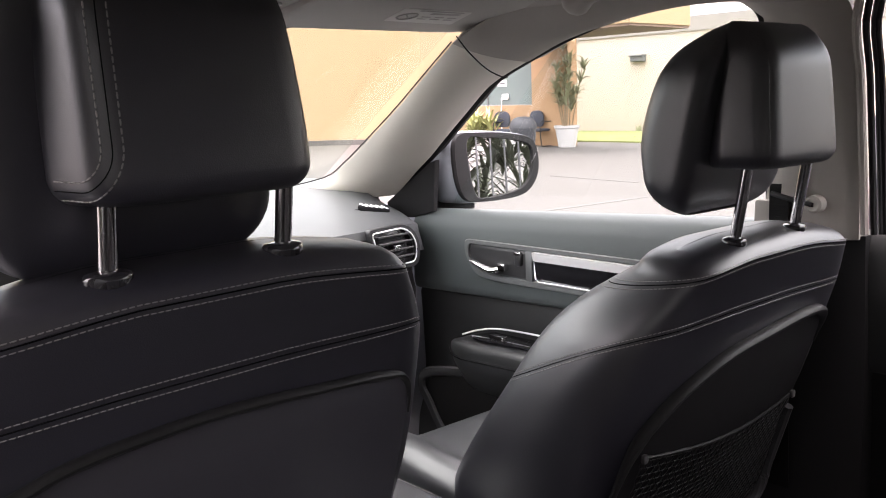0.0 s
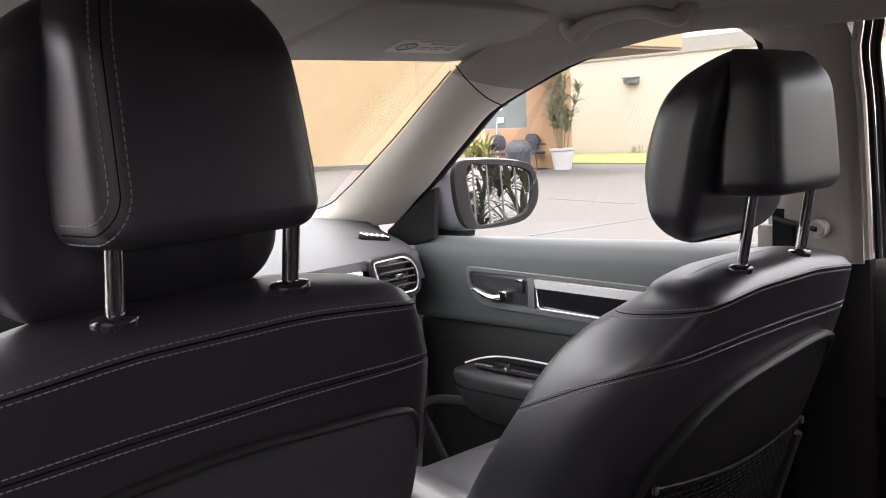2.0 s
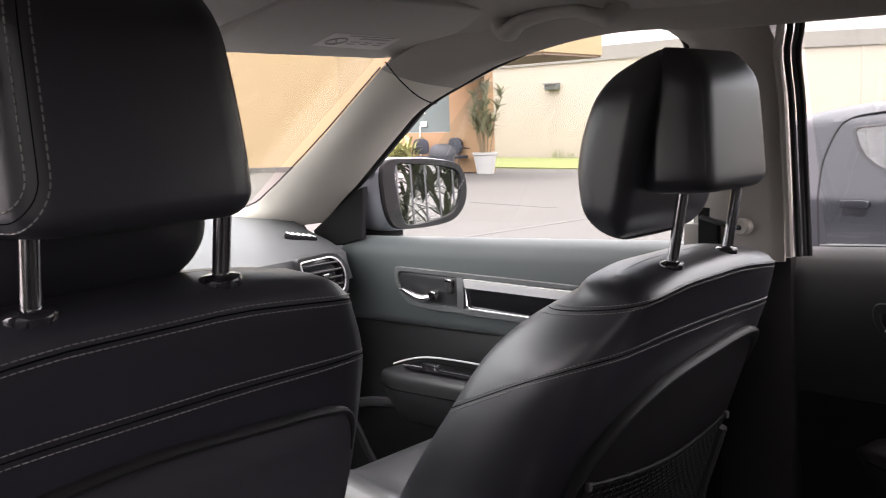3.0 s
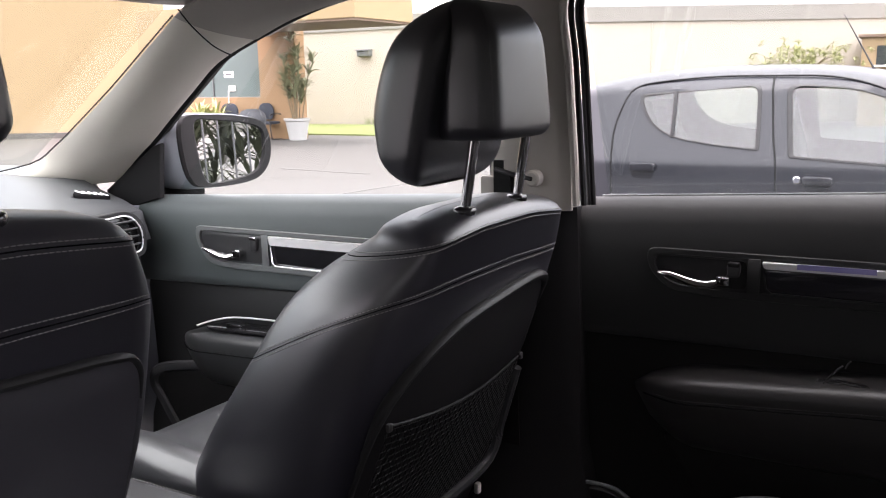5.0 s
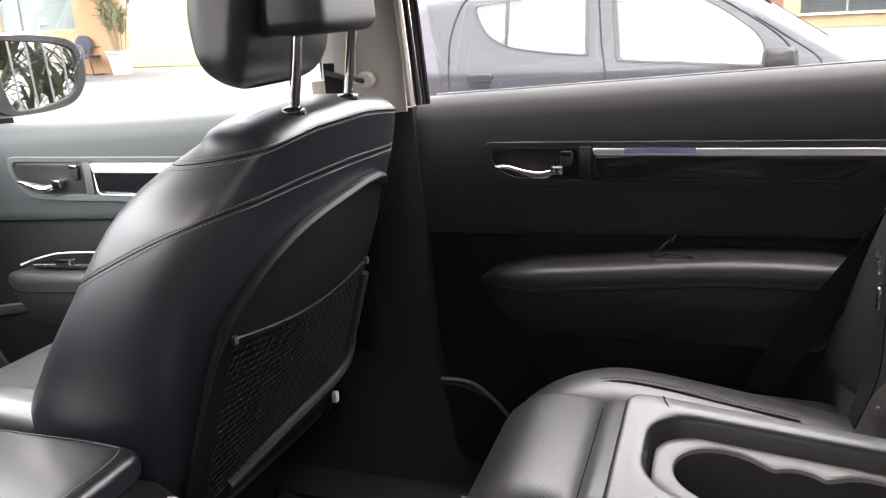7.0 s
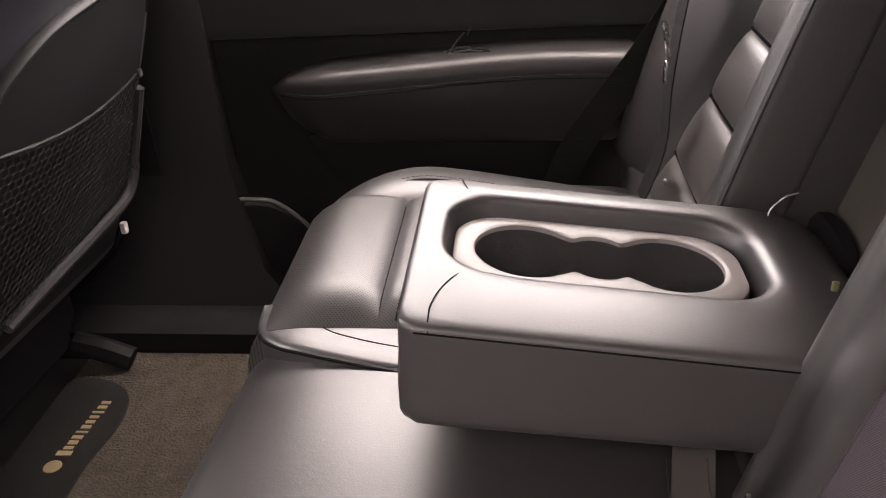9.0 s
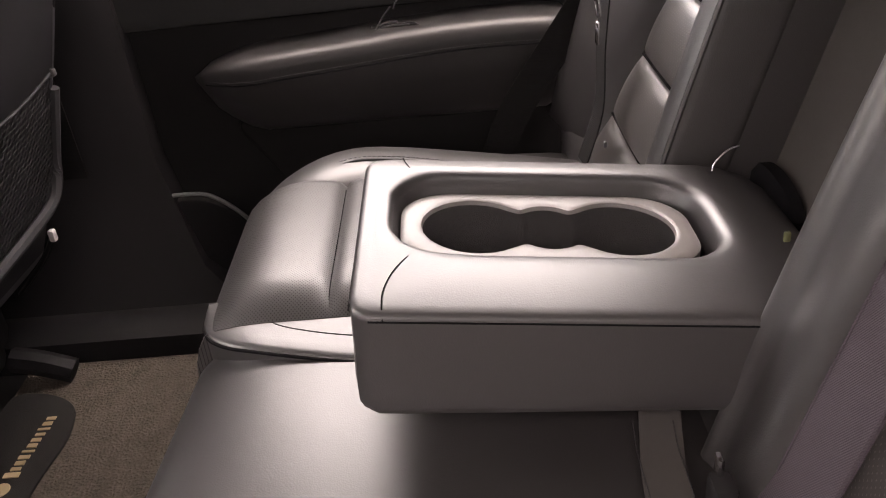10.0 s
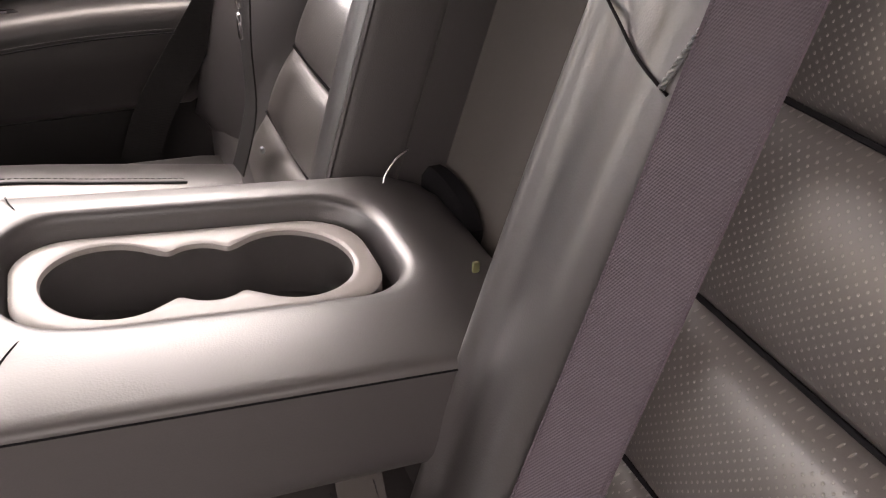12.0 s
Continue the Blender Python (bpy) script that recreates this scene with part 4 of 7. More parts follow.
around = lambda k, d: [(x * k + d, 0.012 + (y - 0.012) * k) for x, y in rim_line]
bm = bmesh.new()
loft(bm, [[mat_at(x, y, w) for x, y in around(k, d)] for k, w, d in ((0.8, -0.008, 0), (1.0, -0.006, 0), (1.03, -0.014, -0.002), (1.05, -0.035, -0.014), (1.03, -0.065, -0.034), (0.92, -0.095, -0.060), (0.7, -0.12, -0.075), (0.35, -0.135, -0.08))])
part("housing", bm, CARBODY, mir, "silver grey painted housing")
part("black_rim", ring(rim_line, glass_line, lambda u, v, w: mat_at(u, v, w - 0.006), 0.012, 0.005), RUBBER, mir, "dark grey plastic rim")
part("mirror_glass", plate(glass_line, lambda u, v, w: mat_at(u, v, w - 0.005), 0.004, 0.0005), MIRROR, mir, "mirror glass", smooth=False)
bm = bmesh.new()
tube(bm, [(0.76, 1.86, 1.085), (0.80, 1.83, 1.09), (0.85, 1.80, 1.11)], [0.035, 0.03, 0.03], 10)
part("arm", bm, SHELL, mir, "black mirror arm")

# ---- front seats ----
HALF = [(-0.66, 0.255), (-0.45, 0.272), (-0.30, 0.272), (-0.227, 0.266), (-0.117, 0.241), (-0.067, 0.217), (-0.024, 0.184), (0.0, 0.165)]
DEPTH = [(-0.66, 0.25), (-0.45, 0.27), (-0.351, 0.265), (-0.267, 0.238), (-0.197, 0.214), (-0.150, 0.202), (-0.113, 0.190), (-0.085, 0.178), (-0.061, 0.162), (-0.035, 0.134), (-0.016, 0.112), (0.0, 0.098)]
TAPER = [(-0.66, 0.012), (-0.2, 0.008), (-0.085, 0.002), (-0.024, 0.0), (0.0, 0.0)]


def back_y(h):
    return -0.02 - 0.354 * (h + 0.026)


def seat_ring(h, inset=0.0):
    """Outline of the backrest at height h over the foot of the head restraint posts, in (x, y)."""
    hh = min(h, -0.004)
    w, d, k = curve_of(HALF, hh) - inset, curve_of(DEPTH, hh) - 2 * inset, curve_of(TAPER, hh)
    y0 = back_y(h) + inset
    r = curve_of([(-0.66, 0.085), (-0.2, 0.085), (-0.09, 0.072), (-0.02, 0.045), (0.0, 0.04)], hh)
    e = w + 0.018
    c = [(-w + k, y0), (e - k, y0), (e, y0 + d * 0.62), (e - 0.03, y0 + d), (-w + 0.03, y0 + d), (-w, y0 + d * 0.62)]
    p = roundpoly(c, [r, r, d * 0.36, 0.07, 0.07, d * 0.36], 8)
    mid = lambda a, b: [a.lerp(b, k / 11) for k in range(1, 11)]
    p = p[:8] + mid(p[7], p[8]) + p[8:32] + mid(p[31], p[32]) + p[32:]
    for _ in range(7):
        p = [p[i - 1] * 0.25 + p[i] * 0.5 + p[(i + 1) % len(p)] * 0.25 for i in range(len(p))]
    return p


def sag(x, h):
    """How far the shoulder falls away towards the sides near the top."""
    t = min(max((h + 0.14) / 0.14, 0), 1)
    return 0.20 * max(abs(x) - 0.06, 0) ** 1.3 * t * t * (3 - 2 * t)


def seam_line(P, h0, fall, lift=0.0, lo=-1.0, hi=1.0):
    """A seam that runs round the back from one front edge to the other, falling forwards."""
    order = list(range(56, 68)) + list(range(0, 38))
    pts = []
    for j in order:
        h = h0
        for _ in range(5):
            q = seat_ring(h)[j]
            fwd = max(q.y - back_y(h) - 0.004, 0)
            h = h0 - fall * 1.12 * fwd * fwd / (fwd + 0.018)
        q = seat_ring(h)[j]
        ctr = Vector((0, back_y(h) + 0.06))
        o = (Vector((q.x, q.y)) - ctr).normalized() * lift
        pts.append(Vector((P[0] + q.x + o.x, P[1] + q.y + o.y, P[2] + h - sag(q.x, h))))
    return pts


def front_seat(P, drop, label, net=False, yaw=0.0):
    P = Vector(P)
    seat = thing("front_seat", (P.x, P.y, 0.42), label, "car seat", "front seats")
    bm = bmesh.new()
    hs = [-0.57, -0.55, -0.5, -0.42, -0.35, -0.3, -0.26, -0.22, -0.18, -0.15, -0.12, -0.10, -0.085, -0.07, -0.055, -0.045, -0.035, -0.026, -0.02]
    loops = [[(P.x + q.x, P.y + q.y, P.z + h - sag(q.x, h)) for q in seat_ring(h)] for h in hs]
    for h, ins in ((-0.013, 0.003), (-0.007, 0.008), (-0.002, 0.017), (0.001, 0.028), (0.003, 0.040)):
        loops.append([(P.x + q.x, P.y + q.y, P.z + h - sag(q.x, -0.02) - 0.045 * max(abs(q.x) - 0.085, 0) ** 1.15) for q in seat_ring(-0.02, ins)])
    ym = sum(p[1] for p in loops[-1]) / len(loops[-1])
    loops.append([(x, ym + (y - ym) * 0.05, z + 0.0005) for x, y, z in loops[-1]])
    loft(bm, loops)
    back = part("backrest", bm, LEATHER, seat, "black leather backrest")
    for h0, fall, gap in ((-0.0215, 0.16, 0.0042), (-0.0875, 0.52, 0.0052)):
        bm = bmesh.new()
        tube(bm, seam_line(P, h0, fall, 0.0001), 0.0007, 6)
        part("seam", bm, SEAM, back)
        bm = bmesh.new()
        for s in (gap, -gap):
            stitches(bm, seam_line(P, h0 + s, fall, 0.0006), 0.0054, 0.0006)
        part("stitching", bm, THREAD, back, "light grey double stitching", kind="stuff")
    # moulded shell in the back
    out = [(-0.19, -0.555), (-0.208, -0.48), (-0.212, -0.42), (-0.206, -0.30), (-0.19, -0.235), (-0.15, -0.195), (-0.11, -0.172), (-0.046, -0.150), (0.056, -0.135), (0.12, -0.128), (0.165, -0.131), (0.190, -0.150), (0.198, -0.19), (0.203, -0.30), (0.205, -0.45), (0.19, -0.555)]
    if not net:
        out = [(-0.19, -0.555), (-0.21, -0.45), (-0.213, -0.32), (-0.20, -0.22), (-0.175, -0.160), (-0.135, -0.138), (-0.09, -0.127), (0.006, -0.122), (0.115, -0.130), (0.174, -0.136), (0.206, -0.148), (0.221, -0.19), (0.227, -0.3), (0.228, -0.45), (0.19, -0.555)]
    sm = [(p.x, p.y) for p in catmull([(u, v, 0) for u, v in out], 4)]
    to = lambda u, v, w: (P.x + u, P.y + back_y(v) - w + 0.02 * max(abs(u) - 0.15, 0), P.z + v)
    # the driver's shell takes the paler copy that holds left-hand light
    shell = part("back_shell", plate(sm, to, 0.005, 0.004), SHELL if net else SHELL_LIT, seat, "black moulded back panel")
    bm = bmesh.new()
    rp = [to(u, v, 0.005) for u, v in sm[8:-12]]
    tube(bm, rp, [(0.0105 if net else 0.0065) * min(1, (i + 1) / 8, (len(rp) - i) / 8) for i in range(len(rp))], 12, flat=0.7)
    part("shell_rim", bm, RIM_SEAT, shell, "satin black raised rim")
    # cushion
    bm = bmesh.new()
    loops = []
    zt = P.z - 0.395
    for y, top, w in ((0.21, -0.03, 0.22), (0.23, 0.0, 0.245), (0.28, 0.005, 0.255), (0.40, 0.01, 0.26), (0.52, 0.012, 0.255), (0.57, -0.004, 0.25), (0.60, -0.03, 0.24), (0.605, -0.08, 0.235)):
        c = [(-w, zt - 0.17), (-w, zt + top + 0.02), (-w + 0.05, zt + top + 0.032), (-w + 0.10, zt + top), (w - 0.10, zt + top), (w - 0.05, zt + top + 0.032), (w, zt + top + 0.02), (w, zt - 0.17)]
        loops.append([(P.x + q.x, P.y + y, q.y) for q in roundpoly(c, [0.02, 0.03, 0.03, 0.05, 0.05, 0.03, 0.03, 0.02], 5)])
    loft(bm, loops)
    part("seat_cushion", bm, LEATHER_LIT, seat, "black leather cushion")
    bm = bmesh.new()
    rbox(bm, (P.x, P.y + 0.45, 0.52), (0.42, 0.36, 0.20), 0.03)
    part("seat_base", bm, SHELL, seat)
    # head restraint
    H = P + Vector((0, 0, -drop))
    for s in (-1, 1):
        bm = bmesh.new()
        top = H.z + 0.14
        tube(bm, [(P.x + s * 0.0705, P.y + 0.004, P.z - 0.01), (P.x + s * 0.0705, P.y - 0.006, P.z + 0.05), (P.x + s * 0.0705, P.y - 0.02, top)], 0.0068, 14)
        part("post", bm, POST, seat, "polished steel post")
        bm = bmesh.new()
        loops = []
        for k, zz in ((0.95, -0.010), (1.0, -0.001), (0.97, 0.0018), (0.88, 0.0034), (0.6, 0.0046), (0.36, 0.0052)):
            loops.append([(P.x + s * 0.0705 + 0.0175 * k * math.cos(a), P.y + 0.003 + 0.0140 * k * math.sin(a), P.z + zz) for a in np.linspace(0, 2 * math.pi, 20, endpoint=False)])
        loft(bm, loops)
        part("post_collar", bm, GLOSSBLACK, seat, "gloss black collar")
    FRONT = [(0.028, 0.070), (0.038, 0.090), (0.055, 0.104), (0.08, 0.114), (0.122, 0.119), (0.18, 0.103), (0.225, 0.077), (0.248, 0.048), (0.258, 0.025)]
    bm = bmesh.new()
    loops = []
    for z in [0.1435 - 0.1155 * math.cos(math.pi * k / 40) for k in range(41)]:
        dome = math.sqrt(max(1 - max((z - 0.19) / 0.0692, 0) ** 2.6, 0.0))
        bowl = math.sqrt(max(1 - max((0.075 - z) / 0.0472, 0) ** 2.4, 0.0))
        w = 0.137 * (0.40 + 0.60 * dome) * (0.55 + 0.45 * bowl) * (1 - 0.35 * max((z - 0.13) / 0.13, 0) ** 3 * 0.4)
        y1 = curve_of(FRONT, z) * (0.45 + 0.55 * dome) * (0.75 + 0.25 * bowl)
        y0 = 0.036 - 0.045 * (z - 0.036) / 0.22 + 0.030 * (1 - bowl) + 0.034 * (1 - dome)
        v = w - 0.050 * dome
        c = [(-w, y0), (v, y0), (v, y0 + (y1 - y0) * 0.72), (v * 0.72, y1), (-w * 0.72, y1), (-w * 1.0, y0 + (y1 - y0) * 0.72)]
        loops.append([(H.x + q.x, H.y + q.y, H.z + z) for q in roundpoly(c, [0.024, 0.024, 0.05, 0.055, 0.055, 0.05], 9)])
    loft(bm, loops)
    head = part("head_restraint", bm, LEATHER, seat, "black leather head restraint")
    bm = bmesh.new()
    loops = []

    lean = lambda z: 0.018 * max((z - 0.11) / 0.14, 0) ** 1.3

    def slope(z, y):
        """The top of the cover falls towards the back."""
        return 0.13 * max(0.045 - y, 0) * min(max((z - 0.15) / 0.095, 0), 1) ** 2

    def shell_ring(z):
        k = math.sqrt(1 - 0.93 * max((0.108 - z) / 0.020, 0) ** 2.2) if z < 0.112 else math.sqrt(1 - 0.96 * min(max((z - 0.203) / 0.060, 0), 1) ** 2.4)
        w = 0.087 * (0.80 + 0.20 * k if z < 0.112 else 0.72 + 0.28 * k)
        wr = w - 0.009 - lean(z)
        yb = -0.052 - 0.004 * (0.17 - z) / 0.08 + (1 - k) * (0.016 if z < 0.112 else 0.036)
        deep = max(min(0.052 + 0.24 * max(z - 0.11, 0), curve_of(FRONT, z) - 0.016), 0.014)
        return [(x - 0.005, y) for x, y in ((-w, yb), (wr, yb), (wr + 0.001, 0.0), (wr - 0.001, min(deep, 0.052)), (-w + 0.004, deep), (-w - 0.010, 0.006))], yb, w
    zs = [0.108 - 0.020 * math.cos(0.13 * k) for k in range(12)] + list(np.linspace(0.115, 0.195, 9)) + [0.203 + 0.0595 * math.sin(math.pi / 36 * k) for k in range(1, 19)]
    for z in zs:
        c, yb, w = shell_ring(z)
        loops.append([(H.x + q.x, H.y + q.y, H.z + z - slope(z, q.y)) for q in roundpoly(c, [0.024, 0.026, 0.03, 0.01, 0.01, 0.006], 7)])
    loft(bm, loops)
    part("rear_cover", bm, LEATHER, head)
    bmt = bmesh.new()

    def on_cover(z, d, right, lift):
        """Point of the rear cover at height z, d along its outline from the corner (towards the middle of the back)."""
        c, yb, w = shell_ring(min(max(z, 0.090), 0.256))
        q = [Vector((p.x, p.y)) for p in roundpoly(c, [0.024, 0.026, 0.03, 0.01, 0.01, 0.006], 7)]
        k, step = (10, -1) if right else (3, 1)
        if d < 0:
            step, d = -step, -d
        p = q[k % len(q)]
        while True:
            nxt = q[(k + step) % len(q)]
            seg = (nxt - p).length
            if d <= seg and seg > 0:
                break
            d, p, k = d - seg, nxt, k + step
        u = (nxt - p) / seg
        o = Vector((u.y, -u.x)) * step
        p = p + u * d + o * lift
        return Vector((H.x + p.x, H.y + p.y, H.z + z - slope(z, p.y)))

    for right in (False, True):
        def line(d, lift):
            r = 0.020 + d
            pts = [on_cover(z, d, right, lift) for z in np.linspace(0.2525, 0.098 if net else 0.1255, 28)]
            if not right and not net:
                pts += [on_cover(0.1255 - r * math.sin(t), d - r * (1 - math.cos(t)), False, lift) for t in np.linspace(0.15, math.pi / 2, 9)]
                pts += [on_cover(0.1255 - r, x, False, lift) for x in np.linspace(-0.026, -0.052, 5)]
            return pts
        bms = bmesh.new()
        off = 0.0 if right or net else 0.007
        tube(bms, line(off, 0.0), 0.00045, 6)
        part("seam", bms, LEATHER if net or right else SEAM, head)
        for d in () if right or net else (-0.0065, 0.0065):
            stitches(bmt, line(off + d, 0.0005), 0.0054, 0.0007)
    if not net:
        part("stitching", bmt, THREAD, head, "double stitching", kind="stuff")
    if net:
        tn = lambda u, v, w: (P.x + u, P.y + back_y(v) - w, P.z + v)
        pocket = part("net_frame", bmesh.new(), RIM, seat)
        bm = bmesh.new()
        tube(bm, catmull([tn(-0.12, -0.515, 0.012), tn(0.0, -0.494, 0.018), tn(0.12, -0.477, 0.022), tn(0.178, -0.466, 0.020), tn(0.200, -0.44, 0.016), tn(0.204, -0.40, 0.010), tn(0.20, -0.30, 0.006)], 6), 0.0085, 8)
        me = mesh_of(bm, "net_frame")
        me.materials.append(RIM)
        pocket.data = me
        tagged(pocket, "black plastic net frame")
        bm = bmesh.new()
        ends = (tn(-0.172, -0.266, 0.006), tn(0.19, -0.275, 0.006))
        band = [Vector(ends[0]).lerp(Vector(ends[1]), t) + Vector((0, -0.006 * math.sin(math.pi * t), -0.016 * math.sin(math.pi * t))) for t in np.linspace(0, 1, 30)]
        tube(bm, band, [0.0022 + 0.0007 * math.sin(i * 2.1) for i in range(30)], 6)
        part("elastic_band", bm, RIM_SEAT, seat, "black elastic band of the net pocket")
        for e in ends:
            part("net_clip", box((e[0], e[1] - 0.003, e[2]), (0.010, 0.007, 0.012), 0.003), CUPRIM, seat, "grey plastic clip")
        bm = bmesh.new()
        def web_at(u, v):
            a = band[min(int(u * 29), 28)].lerp(band[min(int(u * 29) + 1, 29)], u * 29 % 1)
            b = Vector(tn(-0.18 + 0.383 * u, -0.525 + 0.06 * u, 0.012))
            return a.lerp(b, v)
        nu, nv = 54, 24
        for i in range(nu + 1):
            u = i / nu
            tube(bm, [web_at(min(max(u + 0.012 * (1 if k % 2 else -1) * (1 if i % 2 else -1), 0), 1), k / nv) for k in range(nv + 1)], 0.00085, 4, caps=False)
        for k in range(nv):
            tube(bm, [web_at(i / 26, (k + 0.5) / nv) for i in range(27)], 0.0007, 4, caps=False)
        part("net", bm, SHELL, seat, "black elastic net", kind="stuff")
        bm = bmesh.new()
        rbox(bm, tn(0.205, -0.535, 0.01), (0.012, 0.010, 0.02), 0.003)
        part("strap_clip", bm, PAPER, seat, "white plastic strap clip")
        bm = bmesh.new()
        tube(bm, catmull([tn(0.205, -0.54, 0.008), tn(0.23, -0.60, -0.02), tn(0.27, -0.72, -0.10)], 5), 0.004, 6)
        part("strap", bm, SHELL, seat)
    seat.rotation_euler = (0, 0, radians(yaw))
    return seat


front_seat((0.365, 0.797, 1.176), 0.0, "black leather passenger seat with a net pocket on its back", True, -4.0)
front_seat((-0.360, 0.882, 1.247), 0.036, "black leather driver's seat with light grey stitching")

# centre console between the seats
console = thing("centre_console", (0.0, 1.2, 0.42), "black centre console with a padded lid and rear air vents", "centre console")
bm = bmesh.new()
loft(bm, [[(x, y, z) for x, z in ((-w, 0.42), (-w, t), (-w + 0.02, t + 0.012), (w - 0.02, t + 0.012), (w, t), (w, 0.42))] for y, w, t in ((0.88, 0.085, 0.70), (0.885, 0.09, 0.745), (0.93, 0.095, 0.765), (1.3, 0.10, 0.765), (1.5, 0.11, 0.72), (1.75, 0.13, 0.75))])
part("body", bm, SHELL, console)
bm = bmesh.new()
loops = []
for y, ins in ((0.938, 0.02), (0.942, 0.008), (0.95, 0.002), (0.97, 0.0), (1.10, 0.0), (1.25, 0.0), (1.30, 0.01), (1.31, 0.03)):
    c = [(-0.095 + ins, 0.778), (-0.097 + ins, 0.812 - ins * 0.5), (0.097 - ins, 0.812 - ins * 0.5), (0.095 - ins, 0.778)]
    loops.append([(q.x, y, q.y + 0.006 * math.cos(q.x * 14) - 0.03 * max(0.99 - y, 0)) for q in roundpoly(c, [0.01, 0.02, 0.02, 0.01], 5)])
loft(bm, loops)
lid = part("lid", bm, LEATHER, console, "black padded leather lid")
bm = bmesh.new()
stitches(bm, catmull([(0.088, 1.28, 0.8135), (0.089, 1.1, 0.8135), (0.088, 0.985, 0.8125), (0.070, 0.958, 0.8135), (0.0, 0.953, 0.815), (-0.07, 0.958, 0.8135)], 6))
part("stitching", bm, THREAD, lid, kind="stuff")
vt = lambda u, v, w: (u - 0.034, 0.874 - w - (v - 0.745) * 0.25, v)
vf = part("rear_vent", ring(roundpoly([(-0.066, 0.80), (0.066, 0.80), (0.110, 0.702), (0.104, 0.684), (-0.104, 0.684), (-0.110, 0.702)], [0.012] * 6, 5), roundpoly([(-0.060, 0.792), (0.060, 0.792), (0.100, 0.704), (0.095, 0.692), (-0.095, 0.692), (-0.100, 0.704)], [0.01] * 6, 5), vt, 0.014, 0.004), SILVER, console, "chrome framed rear air vents")
part("vent_well", plate(roundpoly([(-0.060, 0.792), (0.060, 0.792), (0.100, 0.704), (0.095, 0.692), (-0.095, 0.692), (-0.100, 0.704)], [0.01] * 6, 5), vt, 0.002, 0.001), GLOSSBLACK, vf)
for k in range(5):
    part("slat", box(vt(0.042, 0.706 + 0.019 * k, 0.008), (0.068, 0.012, 0.003), 0.001), RIM, vf)
    part("slat", box(vt(-0.042, 0.706 + 0.019 * k, 0.008), (0.068, 0.012, 0.003), 0.001), RIM, vf)
part("vent_tab", box(vt(0.05, 0.745, 0.014), (0.012, 0.01, 0.03), 0.002), SILVER, vf)
for s in (-1, 1):
    part("socket_cover", box(vt(s * 0.045 + 0.01, 0.645, 0.004), (0.045, 0.012, 0.035), 0.006), SILVER, console, "grey socket cover")

# ---- rear bench ----
def rear_y(z):
    """Front plane of the rear backrests."""
    return 0.075 - 0.29 * (z - 0.91)


bench = thing("rear_bench", (0.0, 0.35, 0.42), "black leather rear bench with punched centre panels", "rear seat")
NB = (0, 1, 0.29)
# long cushion under the left and middle seats
CUSH = [(0.16, 0.0), (0.28, 0.005), (0.38, 0.005), (0.44, 0.001), (0.49, -0.006), (0.53, -0.018), (0.557, -0.040), (0.570, -0.072), (0.573, -0.11), (0.56, -0.18), (0.53, -0.28)]


def slab(x0, x1, ztop, edge, table, mat, name, label, shift=0.0, skew=0.0):
    bm = bmesh.new()
    loops = []
    n = 40
    for i in range(n + 1):
        t = 0.5 - 0.5 * math.cos(math.pi * i / n)
        x = x0 + (x1 - x0) * t
        e = min(t, 1 - t) * (x1 - x0)
        k = math.sqrt(max(1 - (1 - min(e / edge, 1)) ** 2, 0)) if edge else 1
        row = [(x, y + shift + skew * (x1 - x) - (1 - k) * edge * 0.5 * (y > 0.5), ztop + dz - (1 - k) * edge) for y, dz in table]
        row += [(x, 0.30, 0.45), (x, 0.05, 0.45), (x, 0.05, ztop - 0.02 - (1 - k) * edge)]
        loops.append(row)
    loft(bm, loops)
    return part(name, bm, mat, bench, label)


fine = [tuple(p)[:2] for p in catmull([(a, b, 0) for a, b in CUSH], 4)]
slab(-0.68, 0.098, 0.772, 0.02, fine, LEATHER_REAR, "long_cushion", "black leather cushion", 0.010, 0.06)
# right seat: punched pad with a cross fold
crown = lambda y: 0.7795 - 0.9 * max(y - 0.50, 0) ** 1.7
pad = [(y, 0.004 - 0.036 * ((0.40 - y) / 0.30) ** 1.4) for y in np.linspace(0.10, 0.40, 8)]
pad += [(0.420, 0.003), (0.431, 0.0005), (0.4375, -0.007), (0.444, 0.0005), (0.455, 0.0035), (0.472, 0.0055), (0.49, 0.0055), (0.508, 0.003), (0.526, -0.003), (0.543, -0.013), (0.557, -0.026), (0.567, -0.042), (0.573, -0.060), (0.574, -0.075), (0.570, -0.095)]
bm = bmesh.new()
loops = []
for x in [0.086, 0.0865, 0.0875, 0.089, 0.091, 0.094, 0.098] + list(np.linspace(0.104, 0.140, 5)) + list(np.linspace(0.16, 0.33, 7)) + list(np.linspace(0.34, 0.366, 7)):
    far = 0.022 * (1 - math.sqrt(max(1 - (1 - min((0.366 - x) / 0.022, 1)) ** 2, 0)))
    near = max(1 - (x - 0.086) / 0.055, 0) ** 2.2
    row = []
    for y, dz in pad:
        low = far + near * max(0.797 + dz - crown(y) - 0.001, 0)
        row.append((x, y - (0.25 * far if y > 0.5 else 0), 0.797 + dz - low))
    loops.append(row + [(x, 0.30, 0.45), (x, 0.05, 0.45), (x, 0.05, 0.75 - far)])
loft(bm, loops)
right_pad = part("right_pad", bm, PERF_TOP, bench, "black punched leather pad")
bm = bmesh.new()
tube(bm, [(x, 0.4375, 0.7903 - 0.0118 * max(1 - (x - 0.086) / 0.055, 0) ** 2.2) for x in np.linspace(0.09, 0.34, 24)], 0.0008, 6)
part("fold_seam", bm, SEAM, right_pad)
slab(0.092, 0.58, 0.715, 0.015, fine, LEATHER_REAR, "right_cushion", "", 0.002)
